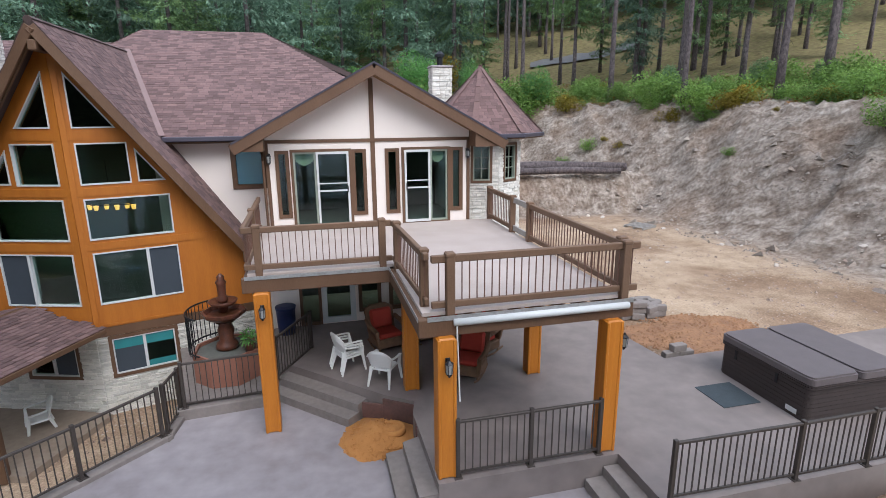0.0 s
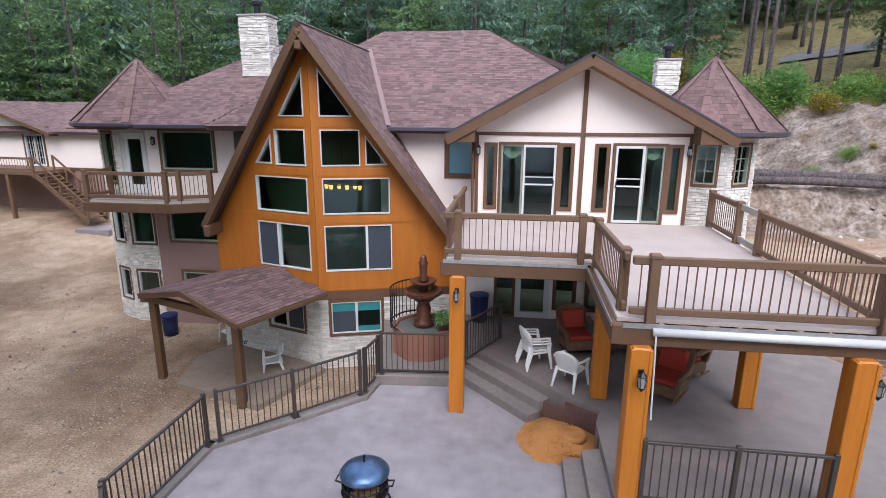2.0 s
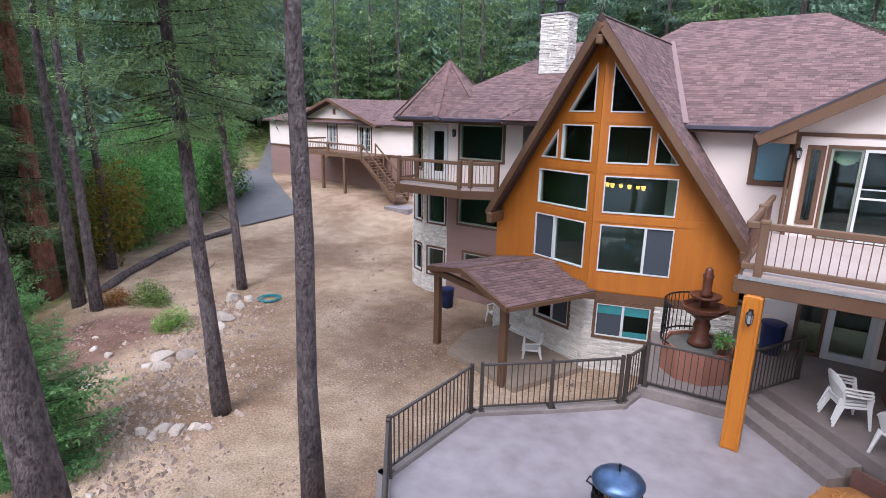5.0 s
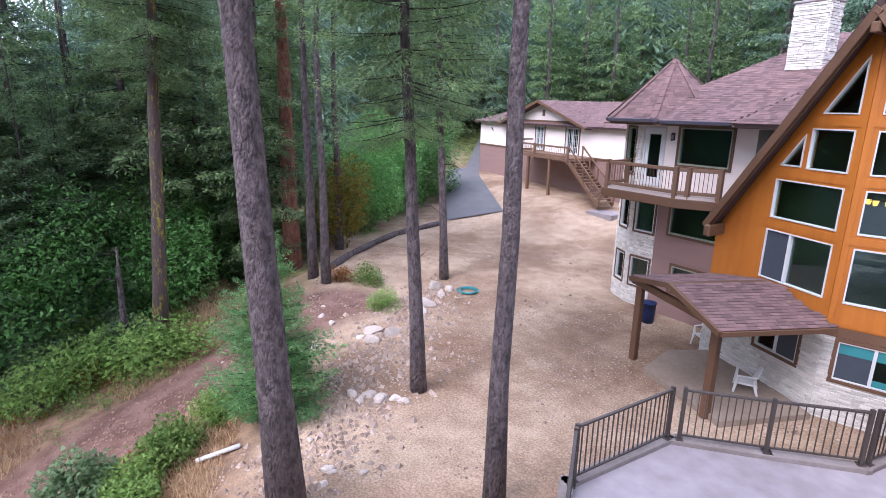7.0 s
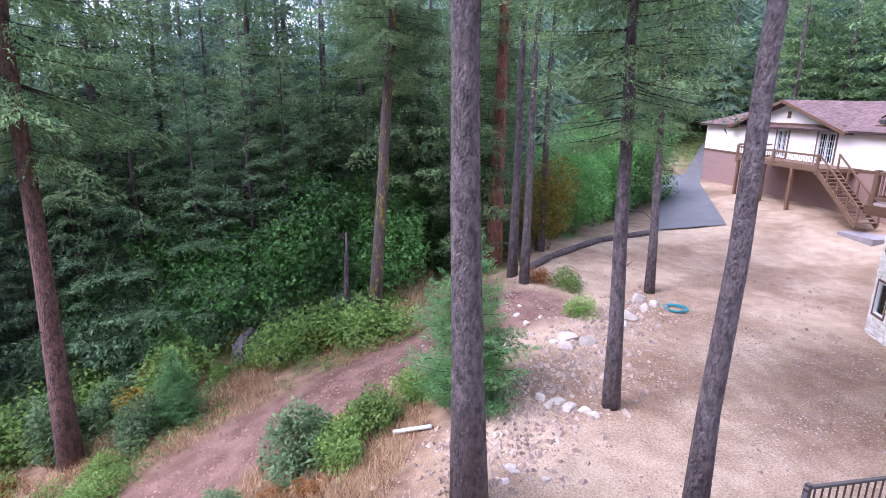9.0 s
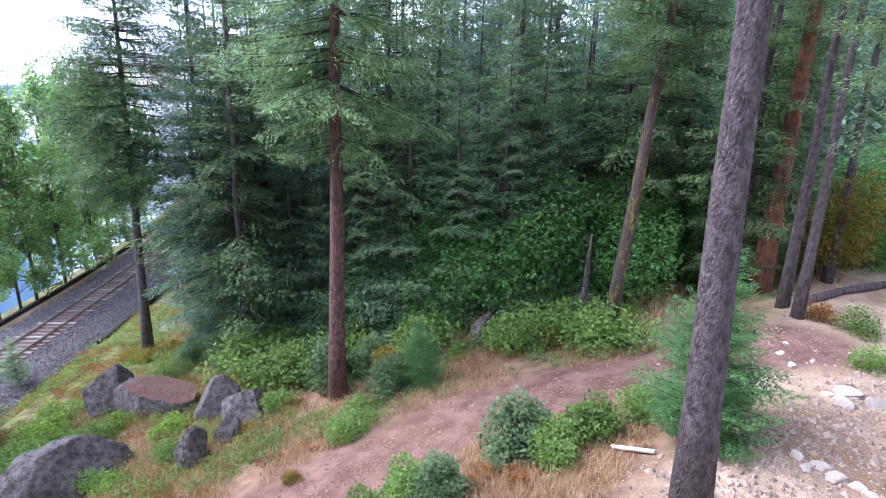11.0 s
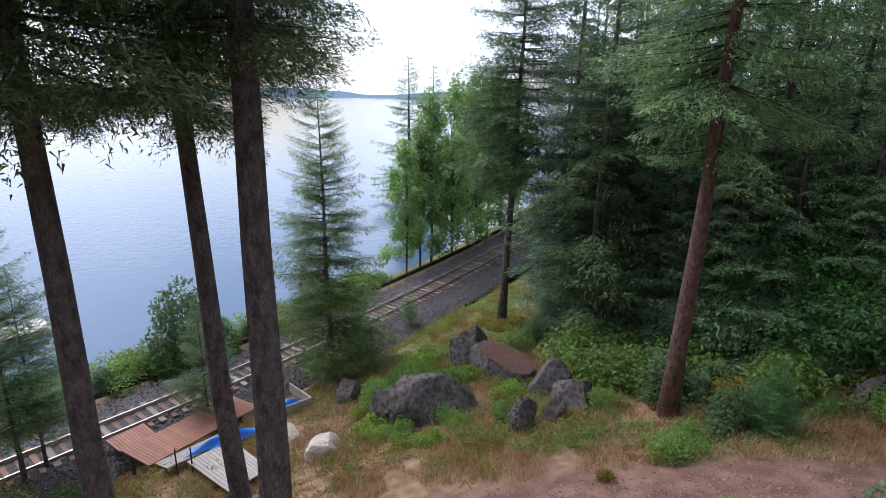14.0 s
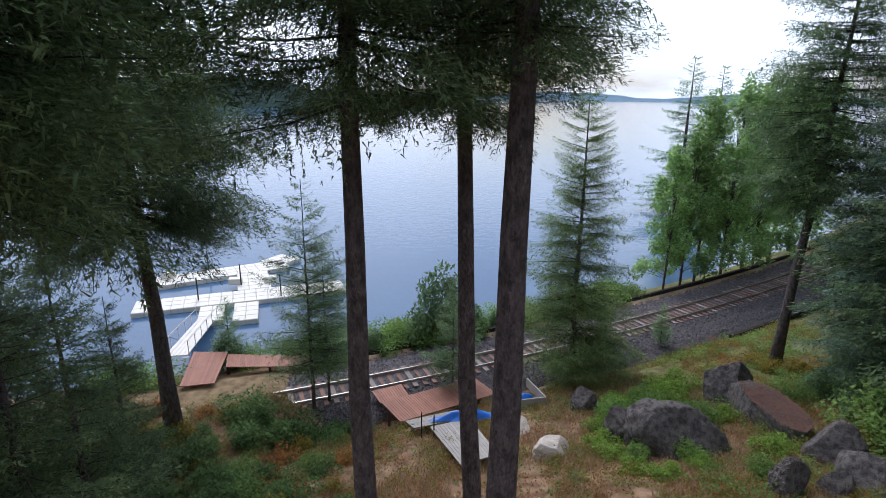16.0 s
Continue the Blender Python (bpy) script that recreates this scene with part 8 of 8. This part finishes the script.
herbs("green_undergrowth", "low green weeds and brush on the slope", M_SHRUB, 1700, slope_spot, 0.085, 0.45, 3)
herbs("yellow_undergrowth", "low yellow-green weeds on the slope", M_WEED, 4800, slope_spot, 0.085, 0.42, 5)
herbs("rust_undergrowth", "low rust-coloured weeds on the slope", M_LEAFR, 2600, slope_spot, 0.075, 0.35, 8)
herbs("brush", "low green brush along the forest edge", M_SHRUB, 2600, edge_spot, 0.085, 0.6, 13)
herbs("autumn_brush", "yellow and rust brush along the trail", M_LEAFR, 900, edge_spot, 0.08, 0.4, 17)



def bank_spot(rng):
    x, y = yaw_pos(rng.uniform(-62, -10), rng.uniform(24, 60))
    b = bank_d(x, y)
    return (x, y) if 6.0 < b < 17 and y > 12 and rng.random() < (1 if b < 12 else 0.4) else (None, None)


def fringe_spot(rng):
    x = rng.uniform(-31, -19)
    return x, rng.uniform(track_y(x) + 2.8, -20.5)


def bush_spot(rng):
    x, y = yaw_pos(rng.uniform(-62, -10), rng.uniform(24, 60))
    b = bank_d(x, y)
    return (x, y) if 7.0 < b < 12 and y > 12 else (None, None)


herbs("bank_bushes", "leafy green bushes along the top of the cut bank", M_SHRUB, 8200, bush_spot, 0.17, 1.5, 61)
herbs("bank_weeds", "green weeds along the top of the cut bank", M_SHRUB, 5200, bank_spot, 0.13, 0.75, 41)
herbs("bank_brush", "yellow-green brush along the top of the cut bank", M_WEED, 4200, bank_spot, 0.12, 0.6, 43)
herbs("bank_dry_brush", "rust-coloured dry brush on top of the bank", M_LEAFR, 1500, bank_spot, 0.11, 0.5, 47)
herbs("fringe_weeds", "olive weeds beside the railway", M_SHRUB, 1500, fringe_spot, 0.1, 0.4, 53)
herbs("fringe_brush", "rust-coloured brush beside the railway", M_LEAFR, 900, fringe_spot, 0.09, 0.35, 59)

# a dead snag at the forest edge
sg = thing("dead_snag", "thin dead tree with bare twigs at the forest edge", "tree")
sm_ = Mesh().tube([(0, 0, -0.4), (0.05, 0.03, 1.4), (0.12, 0.05, 3.0), (0.2, 0.1, 4.4)], [0.16, 0.13, 0.09, 0.03], 8)
part("trunk", sm_, M_BARK, sg, smooth=True)
rs = random.Random(5)
for k in range(22):
    zz, az, ln = rs.uniform(1.2, 4.3), rs.uniform(0, 6.283), rs.uniform(0.4, 1.1)
    c = Vector((0.04 * zz, 0.02 * zz, zz))
    part("twig", Mesh().tube([c, c + Vector((math.cos(az) * ln * 0.5, math.sin(az) * ln * 0.5, 0.12)), c + Vector((math.cos(az) * ln, math.sin(az) * ln, -0.25))], [0.012, 0.009, 0.004], 5), M_BARK, sg)
sg.matrix_basis = pose(-22.6, 0.2, height(-22.6, 0.2))

# tufts on the cut bank
for k in range(60):
    x, y = random.uniform(17, 40), random.uniform(12, 38)
    if 2.5 < bank_d(x, y) < 7:
        place(random.choice([sh[0], sh[1], shy, shr]), x, y, random.uniform(0.25, 0.6))

# woods closing the hill behind the bank
scatter(26, -58, -12, 80, 104, lite + pines, 4.0, 0.9, 1.25, ok=lambda x, y: x < 80)
scatter(14, -50, -14, 52, 80, lite, 4.2, 0.6, 0.9, ok=lambda x, y: bank_d(x, y) > 12 and not (x > 28 and y > 62 and y < 76))

# far woods: one sheet of many small conifers on the hills
rng = random.Random(99)
vs, fs = [], []
for k in range(2300):
    yw, r = rng.uniform(-70, 131), rng.uniform(62, 190)
    x, y = yaw_pos(yw, r)
    if y < track_y(x) + 8 or (yw < 66 and r < (96 if yw < -8 else 80)) or not (-219 < x < 199 and y < 199):
        continue
    z0, H = height(x, y), rng.uniform(17, 27)
    R = H * rng.uniform(0.12, 0.17)
    near = r < 120
    count = 130 if near else 58
    for j in range(count):
        f = (j + rng.random()) / count
        a = rng.uniform(0, 6.283)
        zz = z0 + H * (0.12 + 0.88 * f)
        ln = R * (1.05 - f) * rng.uniform(0.7, 1.2)
        c, s = math.cos(a), math.sin(a)
        w = 0.1 * ln + 0.05 if near else 0.2 * ln + 0.1
        i = len(vs)
        vs += [(x, y, zz + 0.25), (x + c * ln - s * w, y + s * ln + c * w, zz - 0.45 * ln), (x + c * ln * 1.35, y + s * ln * 1.35, zz - 0.3 * ln), (x + c * ln + s * w, y + s * ln - c * w, zz - 0.5 * ln)]
        fs.append((i, i + 1, i + 2, i + 3))
# The blue-green needle colour doubles as distance haze on these woods.
fw = new("far_woods", rough_mesh("far_woods", vs, fs, M_NEEDLEB))
tagged(fw, "dense green conifer woods on the hills", "woods", kind="stuff")


# ---- shingles and stones ----
M_SHINGLET = mat("asphalt_shingle_tab", (0.18, 0.108, 0.1), (0.112, 0.069, 0.066), 0.92, 1.2, 40, 0.6, vary=0.3)
M_STONET = mat("ledge_stone_piece", (0.76, 0.73, 0.68), (0.58, 0.54, 0.48), 0.9, 5, 40, 0.6, vary=0.16, dist=0.02)
STN = [Mesh().add([(0, 0, 0), (1, 0, 0), (1, 0, 1), (0, 0, 1), (0.03, a, 0.1), (0.97, b, 0.1), (0.97, c, 0.9), (0.03, d, 0.9)], [(4, 5, 6, 7), (0, 1, 5, 4), (1, 2, 6, 5), (2, 3, 7, 6), (3, 0, 4, 7)]).data("stone", M_STONET) for a, b, c, d in ((1, 0.8, 0.9, 1.1), (0.8, 1.1, 1, 0.9), (1.1, 1, 0.7, 0.9), (0.9, 0.9, 1.1, 1))]

def convex_span(poly, v):
    xs_ = []
    n = len(poly)
    for i in range(n):
        (a, b), (c, d) = poly[i], poly[(i + 1) % n]
        if (b - v) * (d - v) < 0:
            xs_.append(a + (c - a) * (v - b) / (d - b))
    return (min(xs_), max(xs_)) if len(xs_) >= 2 else None


def shingle(pts, n, owner, seed, expo=0.135, wide=0.22):
    """Courses of separate tabs laid up a roof plane; eave is the lowest edge."""
    rng = random.Random(seed)
    lo = min(range(len(pts)), key=lambda i: pts[i].z + pts[(i + 1) % len(pts)].z)
    o = pts[lo]
    u = (pts[(lo + 1) % len(pts)] - o)
    u.z = 0
    u.normalize()
    v = n.cross(u).normalized()
    if v.z < 0:
        v = -v
    poly = [((p - o).dot(u), (p - o).dot(v)) for p in pts]
    top = max(b for a, b in poly)
    m = Mesh()
    k = 0
    y = 0.0
    while y < top - 0.03:
        sp = convex_span(poly, y + 0.05)
        y1 = min(y + expo, top)
        if sp and sp[1] - sp[0] > 0.05:
            x = sp[0] - rng.uniform(0, wide)
            while x < sp[1]:
                w = wide * rng.uniform(0.6, 1.3)
                a, b = max(x, sp[0]), min(x + w - 0.008, sp[1])
                if b - a > 0.02:
                    h = 0.008 + rng.uniform(0, 0.009)
                    q = [o + u * s + v * t for s, t in ((a, y - 0.01), (b, y - 0.01), (b, y1), (a, y1))]
                    m.add([q[0] + n * 0.004, q[1] + n * 0.004, q[0] + n * h, q[1] + n * h, q[2] + n * 0.008, q[3] + n * 0.008], [(2, 3, 4, 5), (0, 1, 3, 2), (0, 2, 5), (1, 4, 3)])
                x += w
        y += expo
    me = rough_mesh("shingle_course", m.v, m.f, M_SHINGLE)
    ob = new("shingle_course", me)
    ob.parent = owner
    ob["kind"] = "stuff"


for i, (pts, n, r) in enumerate(ROOFS + CAN[2:]):
    shingle(pts, n, r, i)
TAB = [Mesh().add([(0, -0.01, 0.004), (w, -0.01, 0.004), (0, -0.01, h), (w, -0.01, h), (w, 0.135, 0.008), (0, 0.135, 0.008)], [(2, 3, 4, 5), (0, 1, 3, 2), (0, 2, 5), (1, 4, 3)]).data("shingle", M_SHINGLET) for w, h in ((0.17, 0.02), (0.215, 0.026), (0.26, 0.018), (0.3, 0.024))]
for i, (pts, n, r) in enumerate(CAN[:2]):
    rng = random.Random(300 + i)
    o, u = pts[0] if i == 0 else pts[3], (pts[1] - pts[0]) if i == 0 else (pts[0] - pts[3])
    L, hgt = u.length, (pts[3] - pts[0]).length if i == 0 else (pts[2] - pts[3]).length
    u = u.normalized()
    v = n.cross(u).normalized()
    m4 = Matrix((u, v, n)).transposed().to_4x4()
    y = 0.0
    while y < hgt - 0.1:
        x = -rng.uniform(0, 0.1)
        while x < L - 0.1:
            k = rng.randrange(4)
            m4.translation = o + u * max(x, 0) + v * y
            ob = new("shingle", TAB[k])
            ob.parent = r
            ob.matrix_basis = m4.copy()
            x += (0.178, 0.223, 0.268, 0.308)[k]
        y += 0.135


def ledge_stone(face, u0, u1, z0, z1, holes, owner, seed, single=False):
    """Courses of thin split stones proud of the wall, left out at openings."""
    rng = random.Random(seed)
    m = Mesh()
    z = z0
    while z < z1 - 0.02:
        h = min(rng.choice((0.05, 0.06, 0.08, 0.1)), z1 - z)
        x = u0
        while x < u1 - 0.01:
            w = min(rng.uniform(0.12, 0.34), u1 - x)
            spans = [(x, x + w)]
            for hp in holes:
                a, b = min(p[0] for p in hp) - 0.07, max(p[0] for p in hp) + 0.07
                c, d = min(p[1] for p in hp) - 0.07, max(p[1] for p in hp) + 0.07
                if z + h > c and z < d:
                    spans = [s for q in spans for s in ((q[0], min(q[1], a)), (max(q[0], b), q[1])) if s[1] - s[0] > 0.03]
            for a, b in spans:
                d0 = rng.uniform(0.012, 0.05)
                if single:
                    ob = new("stone", STN[rng.randrange(4)])
                    ob.parent = owner
                    m4 = Matrix((face.u * (b - a - 0.008), face.n * d0, Vector((0, 0, h - 0.008)))).transposed().to_4x4()
                    m4.translation = face.p(a + 0.004, z + 0.004, 0)
                    ob.matrix_basis = m4
                    continue
                t = [rng.uniform(-0.008, 0.008) for _ in range(4)]
                P = [face.p(a + 0.004, z + 0.004, 0), face.p(b - 0.004, z + 0.004, 0), face.p(b - 0.004, z + h - 0.004, 0), face.p(a + 0.004, z + h - 0.004, 0),
                     face.p(a + 0.01, z + 0.01, d0 + t[0]), face.p(b - 0.01, z + 0.01, d0 + t[1]), face.p(b - 0.01, z + h - 0.01, d0 + t[2]), face.p(a + 0.01, z + h - 0.01, d0 + t[3])]
                m.add(P, [(4, 5, 6, 7), (0, 1, 5, 4), (1, 2, 6, 5), (2, 3, 7, 6), (3, 0, 4, 7)])
            x += w
        z += h
    if single:
        return
    ob = new("ledge_stone", rough_mesh("ledge_stone", m.v, m.f, M_STONE))
    ob.parent = owner
    ob["kind"] = "stuff"


for side, fc in enumerate(faces):
    ledge_stone(fc, 0.0, 3.9, -1.5, 0.97, [rect(0.32, 1.78, -0.1, 0.88)] if side == 0 else [rect(0.6, 1.9, -0.1, 0.8)], STONE_BASE[side], 50 + side, True)
for i, fc in enumerate(TF):
    L = math.hypot(tw_pts[i + 1][0] - tw_pts[i][0], tw_pts[i + 1][1] - tw_pts[i][1])
    ledge_stone(fc, 0, L, -1.7, 5.9, t_holes[i], house, 60 + i)
for k in range(8):
    (ax, ay), (bx2, by2) = rt[k], rt[(k + 1) % 8]
    ledge_stone(Face(ax, ay, bx2 - ax, by2 - ay), 0, math.hypot(bx2 - ax, by2 - ay), 2.0, 5.85, [rect(0.3, 0.85, 4.33, 5.45)] if k in (4, 5, 6, 7) else [], house, 70 + k)
for ob in [o for o in scene.objects if o.name.startswith("chimney")]:
    big = [c for c in ob.children if c.name.startswith("shaft")][0].data.vertices
    x0, x1 = min(v.co.x for v in big), max(v.co.x for v in big)
    y0, y1 = min(v.co.y for v in big), max(v.co.y for v in big)
    z0, z1 = min(v.co.z for v in big), max(v.co.z for v in big)
    for j, (fx, fy, dx, dy, L) in enumerate(((x0, y0, 1, 0, x1 - x0), (x1, y0, 0, 1, y1 - y0), (x0, y1, 0, -1, y1 - y0))):
        ledge_stone(Face(fx, fy, dx, dy), 0, L, z0, z1, [], ob, 90 + j)

# dry grass on the slope
rng = random.Random(77)
vs, fs = [], []
for k in range(46000):
    yw, r = rng.uniform(80, 208), rng.uniform(9, 30)
    x, y = -math.sin(radians(yw)) * r, math.cos(radians(yw)) * r
    if y > edge_y(x) - 1.2 or y < track_y(x) + 4.5 or noise.noise((x * 0.3, y * 0.3, 21)) < -0.12 or trail_d(x, y) < 1.8:
        continue
    z = height(x, y)
    for _ in range(6):
        a = rng.uniform(0, 6.28)
        h, w = rng.uniform(0.1, 0.38), rng.uniform(0.006, 0.014)
        lx, ly = rng.uniform(-0.2, 0.2), rng.uniform(-0.2, 0.2)
        jx, jy = x + rng.uniform(-0.2, 0.2), y + rng.uniform(-0.2, 0.2)
        i = len(vs)
        vs += [(jx - math.cos(a) * w, jy - math.sin(a) * w, z - 0.03), (jx + math.cos(a) * w, jy + math.sin(a) * w, z - 0.03), (jx + lx, jy + ly, z + h)]
        fs.append((i, i + 1, i + 2))
M_STRAW = mat("dry_grass", (0.52, 0.37, 0.21), (0.3, 0.17, 0.085), 0.8, 0.5, 2, 0, vary=0.3, island=True)
gr = new("dry_grass", rough_mesh("dry_grass", vs, fs, M_STRAW))
tagged(gr, "straw-coloured dry grass on the slope", "grass", kind="stuff")

# loose gravel and clods on the bare yard
rng = random.Random(58)
out = []
for k in range(30000):
    if k < 25000:
        yw, r = rng.uniform(14, 96), rng.uniform(8, 30) ** 1.0
        x, y = -math.sin(radians(yw)) * r, math.cos(radians(yw)) * r
        if inside(x, y, PATIO) or y > 16.5 and x > -16 or y < edge_y(x) - 1.5 or noise.noise((x * 0.35, y * 0.35, 31)) < -0.15 + 0.4 * rng.random():
            continue
    else:
        x, y = rng.uniform(9, 24), rng.uniform(11, 34)
        if x < 12 and y < 14 or noise.noise((x * 0.3, y * 0.3, 33)) < -0.2:
            continue
    s = rng.uniform(0.015, 0.05) * (2.2 if rng.random() < 0.06 else 1)
    z = height(x, y) - s * 0.2
    c = [Vector((x + s * math.cos(q + k) * rng.uniform(0.7, 1.3), y + s * math.sin(q + k) * rng.uniform(0.7, 1.3), z)) for q in (0, 1.57, 3.14, 4.71)]
    t = Vector((x + rng.uniform(-0.4, 0.4) * s, y + rng.uniform(-0.4, 0.4) * s, z + s * rng.uniform(0.7, 1.1)))
    out += [(tuple(c[i]), tuple(c[(i + 1) % 4]), tuple(t)) for i in range(4)]
gv = new("gravel", tri_mesh("gravel", np.array(out), mat("gravel", (0.37, 0.28, 0.23), (0.2, 0.14, 0.11), 0.95, 1.5, 20, 0.2, vary=0.45, island=True)))
tagged(gv, "loose gravel and clods on the bare yard", "gravel", kind="stuff")

# rubble on the cut bank
rng = random.Random(61)
out = []
for k in range(9000):
    x, y = rng.uniform(14, 42), rng.uniform(8, 40)
    d = bank_d(x, y)
    if not -1.5 < d < 7 or noise.noise((x * 0.4, y * 0.4, 41)) < -0.1 + 0.3 * rng.random():
        continue
    s = rng.uniform(0.03, 0.1) * (2.8 if rng.random() < 0.1 else 1)
    z = height(x, y)
    c = [Vector((x + s * math.cos(q + k) * rng.uniform(0.7, 1.4), y + s * math.sin(q + k) * rng.uniform(0.7, 1.4), z + s * rng.uniform(-0.4, 0.2))) for q in (0, 1.57, 3.14, 4.71)]
    t = Vector((x + rng.uniform(-0.5, 0.5) * s, y + rng.uniform(-0.5, 0.5) * s, z + s * rng.uniform(0.6, 1.0)))
    out += [(tuple(c[i]), tuple(c[(i + 1) % 4]), tuple(t)) for i in range(4)]
rb_ = new("rubble", tri_mesh("rubble", np.array(out), mat("rubble", (0.34, 0.29, 0.25), (0.17, 0.125, 0.095), 0.95, 1.2, 12, 0.3, vary=0.45, island=True)))
tagged(rb_, "broken stones and clods on the cut bank", "rubble", kind="stuff")


def litter(name, label, cat, count, spot, s0, s1, material, seed):
    """Loose stones strewn over a strip of ground."""
    rng = random.Random(seed)
    out = []
    for k in range(count):
        x, y, z = spot(rng)
        s = rng.uniform(s0, s1)
        c = [Vector((x + s * math.cos(q + k) * rng.uniform(0.7, 1.4), y + s * math.sin(q + k) * rng.uniform(0.7, 1.4), z - s * 0.2)) for q in (0, 1.57, 3.14, 4.71)]
        t = Vector((x + rng.uniform(-0.5, 0.5) * s, y + rng.uniform(-0.5, 0.5) * s, z + s * rng.uniform(0.5, 1.0)))
        out += [(tuple(c[i]), tuple(c[(i + 1) % 4]), tuple(t)) for i in range(4)]
    tagged(new(name, tri_mesh(name, np.array(out), material)), label, cat, kind="stuff")


def trail_spot(rng):
    i = rng.randrange(len(TRAIL) - 2)
    t = rng.random()
    x = TRAIL[i][0] + (TRAIL[i + 1][0] - TRAIL[i][0]) * t + rng.gauss(0, 1.1)
    y = TRAIL[i][1] + (TRAIL[i + 1][1] - TRAIL[i][1]) * t + rng.gauss(0, 1.1)
    return x, y, height(x, y)


def ballast_spot(rng):
    x = rng.uniform(-48, 12)
    d = rng.choice((rng.uniform(-4.4, -1.9), rng.uniform(0.5, 2.3)))
    px, py = off(x, d)
    return px, py, -10.22 if d > -2.9 else -10.28


litter("trail_debris", "small clods and dry debris on the trail", "debris", 3500, trail_spot, 0.02, 0.06, mat("trail_debris", (0.34, 0.22, 0.15), (0.14, 0.08, 0.06), 0.95, 2, 20, 0.2, vary=0.4, island=True), 5)
litter("ballast", "crushed dark ballast stones beside the rails", "ballast", 7000, ballast_spot, 0.05, 0.11, mat("ballast_stones", (0.2, 0.175, 0.185), (0.06, 0.052, 0.056), 0.95, 3, 20, 0.2, vary=0.4, island=True), 6)


def mound_spot(rng):
    t = rng.random()
    x, y = -18.5 + 8.2 * t + rng.gauss(0, 0.9), 11.2 - 8.4 * t + rng.gauss(0, 0.9)
    return x, y, height(x, y)


litter("mound_rubble", "pale broken stones and clods along the yard edge", "rubble", 1500, mound_spot, 0.03, 0.14, mat("mound_rubble", (0.42, 0.33, 0.27), (0.22, 0.15, 0.11), 0.95, 2, 20, 0.3, vary=0.35, island=True), 7)
